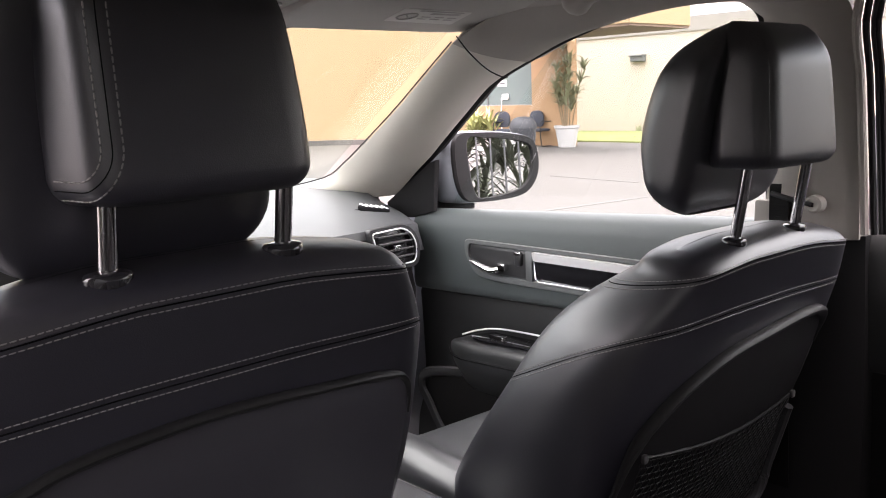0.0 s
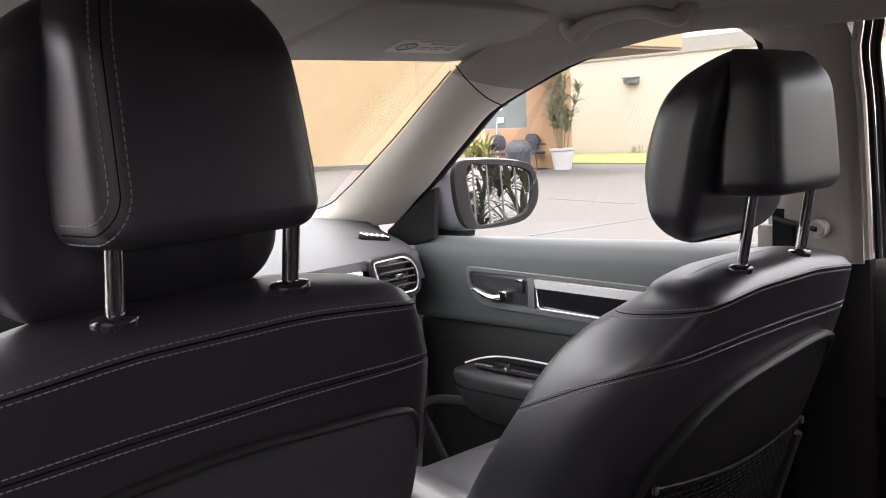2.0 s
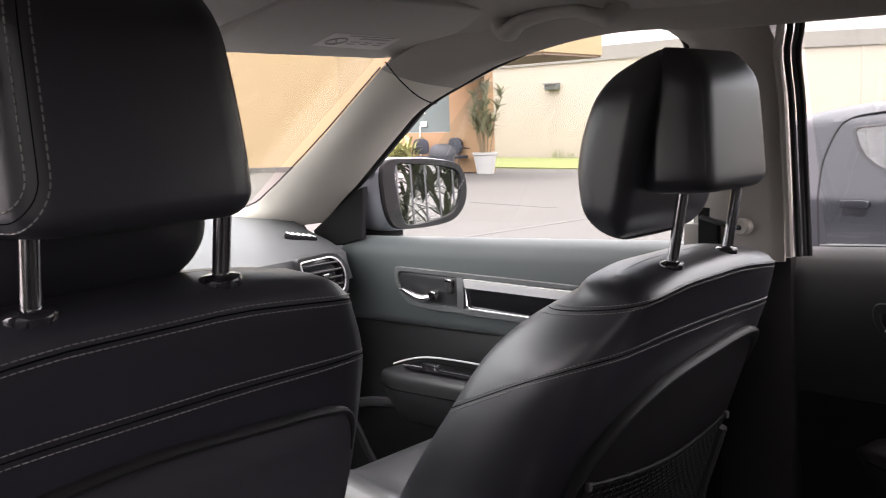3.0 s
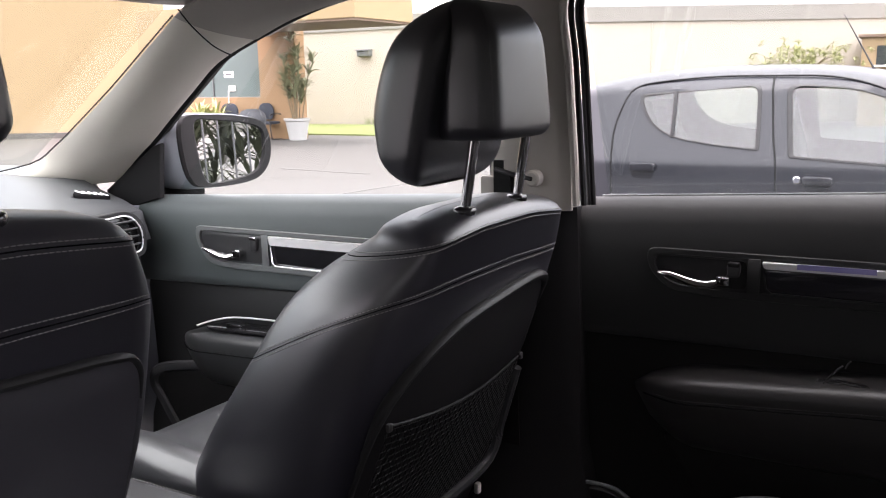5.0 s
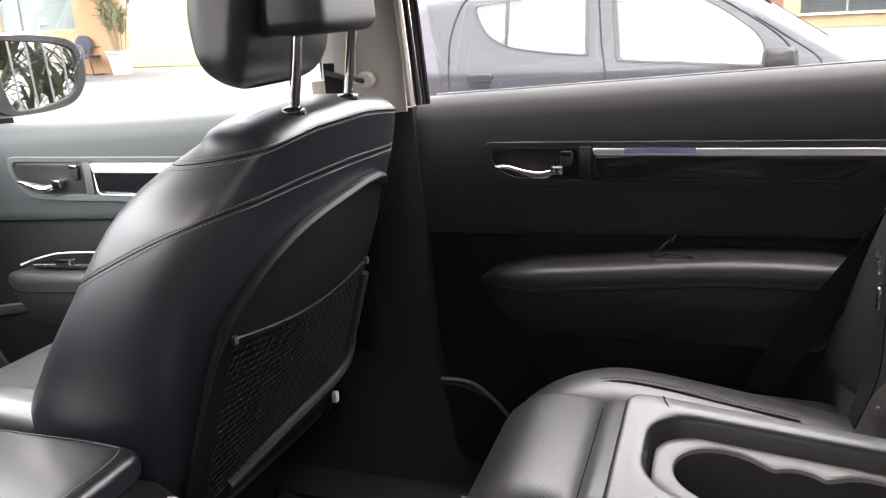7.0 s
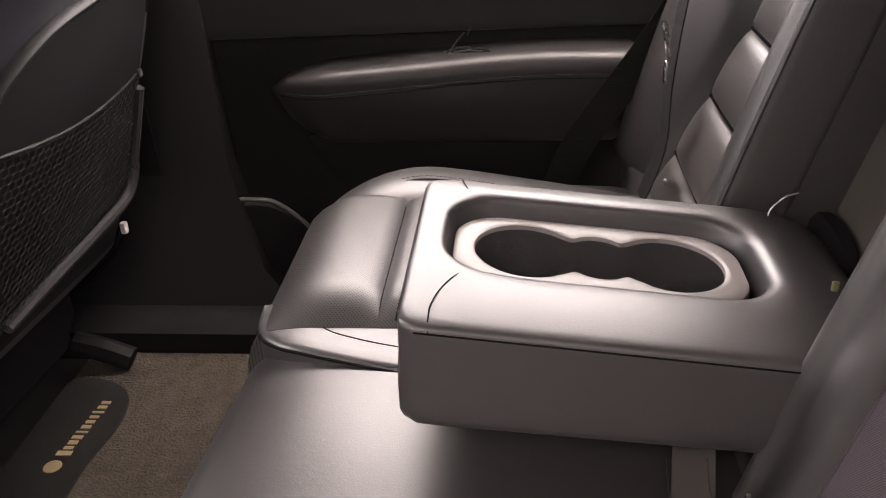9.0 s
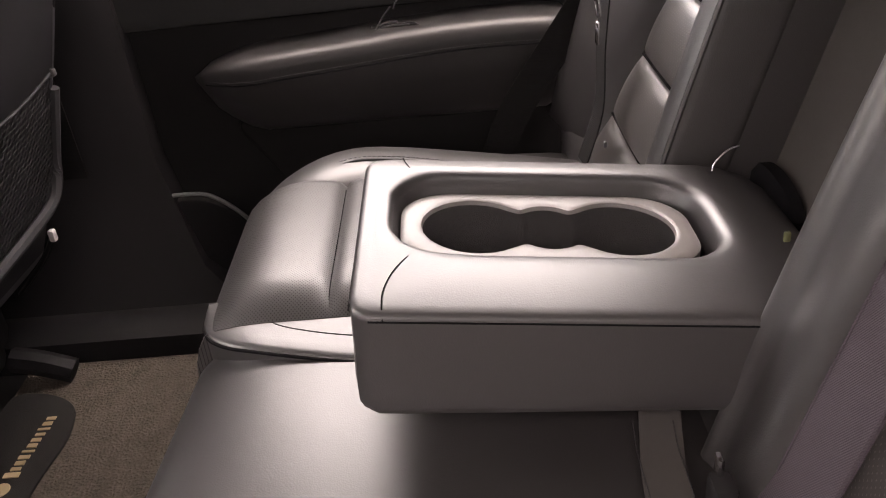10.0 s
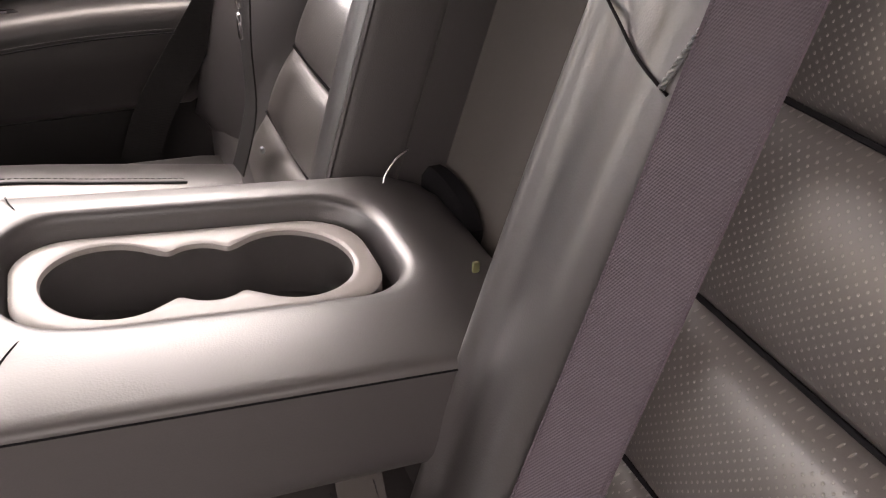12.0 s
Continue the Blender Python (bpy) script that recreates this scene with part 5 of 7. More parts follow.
bm = bmesh.new()
loops = []
keys = [(0.08, 0.05, 0.70, 0.440), (0.2, 0.056, 0.718, 0.438), (0.30, 0.058, 0.735, 0.434), (0.37, 0.058, 0.748, 0.430), (0.43, 0.058, 0.754, 0.428), (0.48, 0.056, 0.748, 0.424), (0.525, 0.049, 0.734, 0.420), (0.552, 0.036, 0.725, 0.416), (0.565, 0.022, 0.721, 0.414), (0.570, 0.008, 0.72, 0.414)]
table = [[(k[0], k[j]) for k in keys] for j in (1, 2, 3)]
for y in list(np.linspace(0.08, 0.50, 22)) + [0.51, 0.52, 0.53, 0.54, 0.547, 0.553, 0.558, 0.562, 0.565, 0.567, 0.569, 0.570]:
    r, zc, xc = (curve_of(t, y) for t in table)
    loops.append([(xc + r * 1.25 * math.cos(a), y, zc + r * 0.75 * math.sin(a)) for a in np.linspace(0, 2 * math.pi, 32, endpoint=False)])
loft(bm, loops)
part("side_bolster", bm, LEATHER_REAR, bench, "black leather side bolster")
bm = bmesh.new()
tube(bm, catmull([(0.405, 0.512, 0.760), (0.407, 0.491, 0.7755), (0.409, 0.467, 0.7875), (0.411, 0.429, 0.7965), (0.412, 0.385, 0.7935), (0.413, 0.341, 0.786), (0.414, 0.298, 0.777), (0.416, 0.2, 0.759)], 6), 0.0016, 6)
stitches(bm, catmull([(0.411, 0.512, 0.763), (0.413, 0.491, 0.7785), (0.415, 0.467, 0.7905), (0.417, 0.429, 0.7985), (0.418, 0.385, 0.7955), (0.419, 0.341, 0.788), (0.420, 0.298, 0.779), (0.422, 0.2, 0.761)], 6))
part("bolster_seam", bm, DARKTHREAD, bench)
# piped tongue between the middle and the right seat
rim = catmull([(0.013, 0.37, 0), (0.021, 0.414, 0), (0.034, 0.461, 0), (0.049, 0.508, 0), (0.060, 0.531, 0), (0.078, 0.551, 0), (0.100, 0.562, 0), (0.122, 0.565, 0)], 5)
edge_x = [(p.y, p.x) for p in rim]
bm = bmesh.new()
loops = []
for y in [0.36] + list(np.linspace(0.38, 0.545, 20)) + [0.552, 0.557, 0.561, 0.5635, 0.565]:
    x, z = interp(edge_x, y), crown(y)
    loops.append([(x, y, z - 0.04), (x, y, z - 0.007), (x + 0.0012, y, z - 0.003), (x + 0.004, y, z - 0.0008), (x + 0.009, y, z), (x + 0.02, y, z + 0.0005), (0.14, y, z), (0.14, y, z - 0.04)])
loft(bm, loops)
tongue = part("tongue", bm, LEATHER_REAR, bench, "black leather front roll")
bm = bmesh.new()
tube(bm, [(p.x, p.y, crown(p.y) - 0.004) for p in rim], 0.0016, 8)
part("piping", bm, SEAM, tongue)
bm = bmesh.new()
tube(bm, [(p.x, p.y, crown(p.y) + 0.0003) for p in catmull([(0.050, 0.385, 0), (0.056, 0.418, 0), (0.068, 0.456, 0), (0.083, 0.487, 0), (0.107, 0.507, 0)], 6)], 0.0008, 6)
part("seam", bm, SEAM, tongue)
# folds where cushion and backrest meet
bm = bmesh.new()
rbox(bm, (0, 0.09, 0.70), (1.30, 0.10, 0.14), 0.03, 3)
part("cushion_back_edge", bm, LEATHER_REAR, bench)

# backrests
def backrest(sign, name, label, x_in, x_ridge, x_out, flip):
    """One backrest: inner rolled edge, quilted punched middle, smooth outer wing."""
    bm = bmesh.new()
    loops = []
    for z in np.linspace(0.70, 1.27, 20):
        y = rear_y(z)
        top = max((z - 1.20) / 0.07, 0) ** 2 * 0.04
        c = [(x_in, y - 0.16), (x_in, y - 0.012 - top), (x_in + (x_ridge - x_in) * 0.5, y - 0.006 - top), (0.66, y - 0.02 - top), (0.66, y - 0.16)]
        loops.append([(sign * q.x, q.y, z) for q in roundpoly(c, [0.01, 0.02, 0.02, 0.03, 0.01], 5)])
    loft(bm, loops)
    rest = part("backrest", bm, LEATHER_REAR, bench, label)
    # rolled inner edge
    bm = bmesh.new()
    loops = []
    for z in np.linspace(0.72, 1.26, 26):
        y = rear_y(z)
        w = (x_ridge - x_in)
        sw = 1 + 0.22 * math.sin((z - 0.72) * 7)
        if flip:
            prof = [(0.0, 0.0, 0), (0.03, 0.012, 0), (0.09, 0.020, 0), (0.17, 0.0215, 0), (0.26, 0.0175, 0), (0.38, 0.0160, 0), (0.58, 0.0195, 0), (0.78, 0.0185, 0), (0.93, 0.011, 0), (1.0, 0.0, 0)]
            loops.append([(sign * x_in, y - 0.05, z)] + [(sign * (x_in + w * q.x), y + q.y * sw, z) for q in catmull(prof, 5)] + [(sign * x_ridge, y - 0.05, z)])
            continue
        c = [(x_in - 0.004, y - 0.05), (x_in, y + 0.016 * sw), (x_in + w * 0.45, y + 0.026 * sw), (x_ridge, y + 0.004), (x_ridge, y - 0.05)]
        loops.append([(sign * q.x, q.y, z) for q in roundpoly(c, [0.01, 0.012, 0.03, 0.012, 0.01], 6)])
    loft(bm, loops)
    part("inner_roll", bm, LEATHER_REAR, rest, "black leather rolled edge")
    bm = bmesh.new()
    line = [Vector((sign * (x_in + 0.001), rear_y(z) + 0.016 * (1 + 0.22 * math.sin((z - 0.72) * 7)), z)) for z in np.linspace(0.73, 1.25, 40)]
    tube(bm, line, 0.0028, 6)
    if not flip:
        part("piping", bm, LEATHER_REAR, rest, "leather piping")
    # quilted panels
    outer = lambda z: x_out + (1.03 - z) * 0.50 if not flip else x_out
    for k, z0 in enumerate((0.73, 0.82, 0.91, 1.00, 1.09, 1.18)):
        z1 = min(z0 + 0.09, 1.255)
        bm = bmesh.new()
        a, b = (x_ridge + 0.002, outer(z0)), (x_ridge + 0.002, outer(z1))
        quad = [(sign * a[0], rear_y(z0) - 0.004, z0), (sign * a[1], rear_y(z0) - 0.004, z0), (sign * b[1], rear_y(z1) - 0.004, z1), (sign * b[0], rear_y(z1) - 0.004, z1)]
        pillow(bm, quad, NB, 0.017, 16, 12, 0.32, 0.02)
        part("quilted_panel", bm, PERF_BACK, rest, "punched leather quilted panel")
        bm = bmesh.new()
        tube(bm, [Vector(quad[0]) + Vector((0, 0.002, 0)), Vector(quad[1]) + Vector((0, 0.002, 0))], 0.0016, 5)
        part("seam", bm, SEAM, rest)
    bm = bmesh.new()
    z0, z1 = 0.74, 1.25
    xs = 0.655
    pillow(bm, [(sign * outer(z0), rear_y(z0) - 0.004, z0), (sign * xs, rear_y(z0) + 0.03, z0), (sign * xs, rear_y(z1) + 0.01, z1), (sign * outer(z1), rear_y(z1) - 0.004, z1)], NB, 0.035, 18, 18, 0.5, 0.03)
    part("side_wing", bm, LEATHER_REAR, rest, "smooth black leather side wing")
    return rest


backrest(1, "backrest", "black leather rear backrest with quilted punched panels", 0.166, 0.219, 0.335, False)
backrest(-1, "backrest", "black leather rear backrest with a belt across it", 0.103, 0.192, 0.45, True)
# recess behind the armrest
bm = bmesh.new()
rbox(bm, (0.05, -0.055, 0.98), (0.30, 0.03, 0.56), 0.01, turn=Matrix.Rotation(radians(16), 3, "X"))
solid("trim_armrest_recess", bm, material("recess_cloth", (0.075, 0.069, 0.064), 0.95, spec=0.15, grain=900, bump=0.4), "dark cloth recess behind the folded-down armrest", "recess", kind="structure")
hump = thing("armrest_hinge", (0.05, 0.05, 0.88), "black plastic hinge cover with a thin bright edge", "hinge cover")
bm = bmesh.new()
loops = []
for x in np.linspace(-0.045, 0.11, 12):
    t = (x + 0.045) / 0.155
    h = 0.022 * math.sin(math.pi * min(max(t, 0.0), 1)) ** 0.5
    loops.append([(x * 0.75 + 0.105, y, z) for y, z in ((0.0, 0.83), (0.012 + h * 0.4, 0.83), (0.012 + h * 0.35, 0.85 + h * 0.5), (0.008 + h * 0.2, 0.85 + h), (0.0, 0.85 + h))])
loft(bm, loops)
part("cover", bm, SEAM, hump)
bm = bmesh.new()
tube(bm, catmull([(0.103, 0.077, 0.893), (0.106, 0.074, 0.899), (0.128, 0.056, 0.900), (0.16, 0.034, 0.889)], 5), 0.0007, 5)
part("bright_edge", bm, SILVER, hump)

# ---- centre armrest ----
AX, AY = 0.023, 0.232


def arm_z(y):
    return 0.919 - 0.112 * (0.384 - y) - 0.022 * (max(0.085 - y, 0) / 0.07) ** 2


N = 96
ANG = [2 * math.pi * i / N for i in range(N)]


def ray_rect(a, x0, x1, y0, y1, r):
    """Where a ray from the centre at angle a meets a rounded rectangle."""
    dx, dy = math.cos(a), math.sin(a)
    lo, hi = 0.0, 1.0

    def inside(s):
        x, y = AX + dx * s, AY + dy * s
        cx, cy = min(max(x, x0 + r), x1 - r), min(max(y, y0 + r), y1 - r)
        if x0 + r <= x <= x1 - r or y0 + r <= y <= y1 - r:
            return x0 <= x <= x1 and y0 <= y <= y1
        return (x - cx) ** 2 + (y - cy) ** 2 <= r * r
    for _ in range(40):
        m = (lo + hi) / 2
        lo, hi = (m, hi) if inside(m) else (lo, m)
    return AX + dx * lo, AY + dy * lo


def cups_sharp(a, grow=0.0):
    """Outline of two cups and a slot between them."""
    dx, dy = math.cos(a), math.sin(a)

    def inside(s):
        x, y = AX + 0.012 + dx * s, AY + dy * s
        px = AX + 0.012
        if (x - px) ** 2 + (y - AY - 0.060) ** 2 < (0.0445 + grow) ** 2 or (x - px) ** 2 + (y - AY + 0.060) ** 2 < (0.0445 + grow) ** 2:
            return True
        if (x - px) ** 2 / (0.036 + grow) ** 2 + (y - AY) ** 2 / (0.031 + grow) ** 2 < 1:
            return True
        return abs(x - px) < 0.0285 + grow and abs(y - AY) < 0.05
    lo, hi = 0.0, 0.3
    for _ in range(40):
        m = (lo + hi) / 2
        lo, hi = (m, hi) if inside(m) else (lo, m)
    return AX + 0.012 + dx * lo, AY + dy * lo


def cups(a, grow=0.0):
    """The same outline with its cusps rounded off."""
    near = [cups_sharp(a + d, grow) for d in (-0.045, -0.03, -0.015, 0.0, 0.015, 0.03, 0.045)]
    reach = sum(math.hypot(x - AX - 0.012, y - AY) for x, y in near) / len(near)
    return AX + 0.012 + math.cos(a) * reach, AY + math.sin(a) * reach


def band(f, dz=None, z=None):
    out = []
    for a in ANG:
        x, y = f(a)
        out.append((x, y, z if z is not None else arm_z(y) + dz))
    return out


def outer(ins, r=0.012):
    return lambda a: ray_rect(a, -0.118 + ins, 0.140 - ins, 0.012 + ins, 0.386 - ins, r)


def well(ins):
    return lambda a: ray_rect(a, -0.026 + ins, 0.098 - ins, 0.103 + ins, 0.356 - ins, 0.044)


def plate_edge(ins):
    return lambda a: ray_rect(a, -0.024 + ins, 0.095 - ins, 0.110 + ins, 0.355 - ins, 0.042)


bm = bmesh.new()
base = lambda ins, dz: [(x, y, 0.828 - 0.085 * (0.386 - y) + dz) for x, y in (outer(ins, 0.018)(a) for a in ANG)]
between = lambda k: (lambda a: tuple(np.array(outer(0.0125, 0.018)(a)) * (1 - k) + np.array(well(-0.0035)(a)) * k))
sides = [base(0.012, 0.0), base(0.004, 0.0015), base(-0.001, 0.006), base(-0.003, 0.013), base(-0.003, 0.025)]
shoulder = [band(outer(ins, 0.018), dz) for ins, dz in ((-0.001, -0.038), (0.0, -0.014), (0.0, -0.0078), (0.0006, -0.0046), (0.0022, -0.0022), (0.0055, -0.0008), (0.0125, -0.0002))]
top = [band(between(k), dz) for k, dz in ((0.12, 0.0004), (0.30, 0.0010), (0.50, 0.0012), (0.70, 0.0008), (0.84, -0.0002), (0.92, -0.0018), (0.965, -0.0048), (0.99, -0.0085), (1.0, -0.0125))]
loft(bm, sides + shoulder + top + [band(well(-0.0012), -0.018), band(well(0.0), -0.03)], caps=False)
body = rest = part("centre_armrest", bm, LEATHER_REAR, bench, "black leather armrest folded down, with two cup holders")
bm = bmesh.new()
tube(bm, [(-0.1180, 0.372 - 0.29 * t, arm_z(0.372 - 0.29 * t) - 0.0062) for t in np.linspace(0, 1, 20)], 0.0007, 6)
part("edge_piping", bm, SEAM, body)
bm = bmesh.new()
tube(bm, [(x, 0.3857, arm_z(0.386) - 0.0062) for x in np.linspace(-0.104, 0.124, 10)], 0.0007, 6)
part("edge_piping", bm, SEAM, body)
bm = bmesh.new()
tube(bm, catmull([(-0.1178, 0.362, arm_z(0.362) - 0.0058), (-0.1145, 0.3625, arm_z(0.362) - 0.003), (-0.107, 0.3625, arm_z(0.362) + 0.0002), (-0.09, 0.362, arm_z(0.362) + 0.0012), (-0.065, 0.356, arm_z(0.356) + 0.0012), (-0.042, 0.345, arm_z(0.345) + 0.0006), (-0.030, 0.336, arm_z(0.336) - 0.006)], 6), 0.0006, 6)
part("seam", bm, SEAM, body)
bm = bmesh.new()
tube(bm, catmull([(0.1405, 0.352, arm_z(0.352) - 0.006), (0.135, 0.352, arm_z(0.352) + 0.0004), (0.125, 0.350, arm_z(0.350) + 0.0013), (0.114, 0.346, arm_z(0.346) + 0.0010), (0.104, 0.341, arm_z(0.341) - 0.004), (0.099, 0.338, arm_z(0.338) - 0.012)], 6), 0.0006, 6)
part("seam", bm, SEAM, body)
bm = bmesh.new()
loft(bm, [band(plate_edge(0.001), -0.028), band(plate_edge(0.001), -0.0155), band(plate_edge(0.004), -0.0135), band(plate_edge(0.008), -0.0135)] + [band(lambda a, k=k: tuple(np.array(plate_edge(0.010)(a)) * (1 - k) + np.array(cups(a, 0.003)) * k), -0.0135) for k in (0.0, 0.5, 0.9)] + [band(lambda a: cups(a, 0.001), -0.0145), band(lambda a: cups(a, 0.0), -0.018)], caps=False)
part("cup_bezel", bm, material("silver_grey_plastic", (0.2, 0.19, 0.184), 0.36, 0.0, vary=0.04, bump=0.05), rest, "light grey satin bezel")
bm = bmesh.new()
rows = loft(bm, [band(lambda a: cups(a, 0.0005), -0.0175), band(lambda a: cups(a, -0.001), -0.045), band(lambda a: cups(a, -0.003), -0.068), band(lambda a: cups(a, -0.012), -0.072)], caps=False)
bm.faces.new(rows[-1])
part("cup_well", bm, material("cup_plastic", (0.02, 0.0195, 0.0195), 0.2, bump=0, spec=1.0), rest, "deep black twin cup well")
bm = bmesh.new()
rbox(bm, (0.004, 0.068, 0.830), (0.22, 0.06, 0.05), 0.015)
part("hinge_block", bm, LEATHER_REAR, rest)
bm = bmesh.new()
loft(bm, [[(x, y, 0.8285 - 0.085 * (0.386 - y)) for x, y in (outer(0.0125, 0.018)(a) for a in ANG)], [(x, y, 0.834 - 0.085 * (0.386 - y)) for x, y in (outer(0.0125, 0.018)(a) for a in ANG)]])
part("underside", bm, LEATHER_REAR, rest)

# ---- belts ----
def strap(bm, pts, width, side, thick=0.0016):
    p = catmull(pts, 5)
    s = Vector(side).normalized() * width / 2
    loops = []
    for i, q in enumerate(p):
        d = (p[min(i + 1, len(p) - 1)] - p[max(i - 1, 0)]).normalized()
        n = d.cross(s).normalized() * thick / 2
        loops.append([q - s - n, q + s - n, q + s + n, q - s + n])
    loft(bm, loops)


belt_left = thing("rear_seat_belt", (-0.21, 0.1, 0.80), "grey woven seat belt lying over the backrest", "seat belt", "rear belts")
bm = bmesh.new()
strap(bm, [(-0.220, rear_y(1.28) + 0.02, 1.28), (-0.224, rear_y(1.2) + 0.026, 1.2), (-0.2275, rear_y(1.11) + 0.028, 1.11), (-0.232, rear_y(0.98) + 0.028, 0.98), (-0.234, rear_y(0.84) + 0.028, 0.84), (-0.220, rear_y(0.79) + 0.03, 0.785)], 0.054, (1, 0, 0))
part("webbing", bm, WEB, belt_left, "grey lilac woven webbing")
bm = bmesh.new()
for s in (-1, 1):
    tube(bm, catmull([(-0.224 + s * 0.0265, rear_y(1.2) + 0.0265, 1.2), (-0.2275 + s * 0.0265, rear_y(1.11) + 0.0285, 1.11), (-0.232 + s * 0.0265, rear_y(0.98) + 0.0285, 0.98), (-0.234 + s * 0.0265, rear_y(0.84) + 0.0285, 0.84)], 5), 0.0013, 5)
part("selvedge", bm, WEB, belt_left)
bk = thing("belt_buckle", (-0.17, 0.14, 0.78), "black belt buckle with a steel tongue", "belt buckle", "rear belts")
part("buckle_body", box((-0.180, 0.146, 0.789), (0.024, 0.018, 0.034), 0.006), RUBBER, bk)
part("tongue", box((-0.172, 0.147, 0.811), (0.010, 0.005, 0.018), 0.002), CHROME, bk, "steel tongue")
bm = bmesh.new()
strap(bm, [(-0.082, 0.165, 0.795), (-0.115, 0.170, 0.7815), (-0.15, 0.176, 0.779), (-0.19, 0.178, 0.7785)], 0.032, (0, 1, 0), 0.002)
stalk = thing("belt_stalk", (-0.13, 0.172, 0.778), "grey buckle strap lying on the cushion", "belt strap")
part("strap", bm, material("grey_stalk", (0.05, 0.047, 0.045), 0.6, bump=0.1), stalk)
bm = bmesh.new()
for y in (0.160, 0.190):
    stitches(bm, [(-0.10, y - 0.002, 0.7885), (-0.125, y, 0.7822), (-0.16, y, 0.7805), (-0.185, y, 0.7800)], 0.004, 0.0006)
part("stitching", bm, DARKTHREAD, stalk, kind="stuff")
# pull loop at the shoulder of the left backrest
pl = thing("pull_loop", (-0.16, 0.05, 1.06), "black twisted pull cord on the backrest", "pull cord")
bm = bmesh.new()
c0, c1 = Vector((-0.184, rear_y(1.08) + 0.021, 1.080)), Vector((-0.198, rear_y(1.12) + 0.021, 1.122))
for ph in (0, math.pi):
    tube(bm, [c0.lerp(c1, t) + Vector((math.cos(t * 38 + ph) * 0.0009, math.sin(t * 38 + ph) * 0.0009, 0)) for t in np.linspace(0, 1, 60)], 0.0010, 6)
part("cord", bm, BEZEL, pl)
bm = bmesh.new()
tube(bm, catmull([(-0.112, rear_y(1.108) + 0.021, 1.108), (-0.14, rear_y(1.097) + 0.0225, 1.097), (-0.165, rear_y(1.087) + 0.0235, 1.087), (-0.186, rear_y(1.077) + 0.0175, 1.077)], 5), 0.0009, 6)
part("shoulder_seam", bm, SEAM, bench)
tg = thing("care_tag", (-0.085, 0.09, 0.93), "small pale care tag sewn to the backrest edge", "tag")
part("tag_cloth", box((-0.0895, rear_y(0.93) + 0.017, 0.934), (0.003, 0.005, 0.008), 0.0014), material("pale_tag", (0.10, 0.105, 0.05), 0.8, bump=0), tg)

belt_right = thing("rear_seat_belt", (0.6, 0.2, 0.75), "woven seat belt beside the rear door, darkened for shade", "seat belt", "rear belts")
bm = bmesh.new()
strap(bm, [(0.575, -0.045, 1.25), (0.585, 0.024, 1.08), (0.595, 0.105, 0.93), (0.60, 0.205, 0.78), (0.60, 0.24, 0.70)], 0.048, (0, 0.8, 0.45))
part("webbing", bm, WEB_SHADED, belt_right)
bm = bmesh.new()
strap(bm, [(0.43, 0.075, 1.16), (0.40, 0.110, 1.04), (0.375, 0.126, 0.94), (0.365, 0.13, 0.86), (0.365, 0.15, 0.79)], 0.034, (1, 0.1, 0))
part("lap_webbing", bm, WEB_SHADED, belt_right)
bm = bmesh.new()
tube(bm, catmull([(0.352, 0.139, 1.003), (0.342, 0.142, 1.008), (0.338, 0.140, 0.998), (0.342, 0.137, 0.985), (0.346, 0.135, 0.972)], 5), 0.0032, 8)
rbox(bm, (0.342, 0.137, 0.955), (0.009, 0.004, 0.026), 0.0015)
part("belt_tongue", bm, CHROME, belt_right, "steel belt tongue")
part("belt_stop", box((0.335, 0.128, 0.824), (0.006, 0.005, 0.008), 0.002), BEZEL, belt_right)

# ---- footwell ----
mat_thing = thing("floor_mat", (0.36, 0.86, 0.412), "beige carpet floor mat with a dark printed border", "floor mat")
bm = plate(roundpoly([(0.14, 1.02), (0.60, 1.02), (0.60, 0.60), (0.14, 0.60)], [0.05] * 4, 6), lambda u, v, w: (u, v, 0.412 + w), 0.012, 0.004)
part("carpet", bm, CARPET, mat_thing, "worn beige carpet")
bm = plate(roundpoly([(0.14, 1.02), (0.47, 1.02), (0.462, 0.955), (0.43, 0.905), (0.36, 0.890), (0.26, 0.905), (0.14, 0.90)], [0.04, 0.03, 0.03, 0.03, 0.03, 0.03, 0.02], 6), lambda u, v, w: (u, v, 0.4245 + w), 0.004, 0.002)
part("border", bm, MAT, mat_thing, "dark border panel")
for k, (w, hh) in enumerate(((0.012, 0.022), (0.008, 0.014), (0.010, 0.014), (0.009, 0.016), (0.005, 0.018), (0.010, 0.014), (0.009, 0.014), (0.007, 0.014), (0.005, 0.018), (0.009, 0.014), (0.008, 0.014))):
    part("print_bar", box((0.285 + k * 0.0115, 0.945 - 0.0012 * k, 0.4292), (w * 0.8, hh, 0.0014), 0), GOLD, mat_thing, smooth=False)
bm = bmesh.new()
loft(bm, [[(0.258 + r * math.cos(a), 0.949 + r * math.sin(a), z) for a in np.linspace(0, 2 * math.pi, 20, endpoint=False)] for r, z in ((0.013, 0.4285), (0.012, 0.4298))])
part("print_badge", bm, GOLD, mat_thing, "gold round printed mark")
bm = bmesh.new()
loft(bm, [[(0.54, y, 0.41), (0.545, y, 0.46), (0.575, y, 0.475), (0.64, y, 0.47), (0.70, y, 0.43), (0.70, y, 0.40)] for y in np.linspace(1.2, 0.3, 10)])
solid("trim_door_sill", bm, SHELL, "black plastic door sill cover", "sill", kind="structure")
bm = bmesh.new()
tube(bm, catmull([(0.50, 1.02, 0.47), (0.50, 0.98, 0.46), (0.50, 0.93, 0.44)], 4), 0.02, 8)
solid("seat_rail", bm, SHELL, "black cover of the front seat rail", "seat rail")

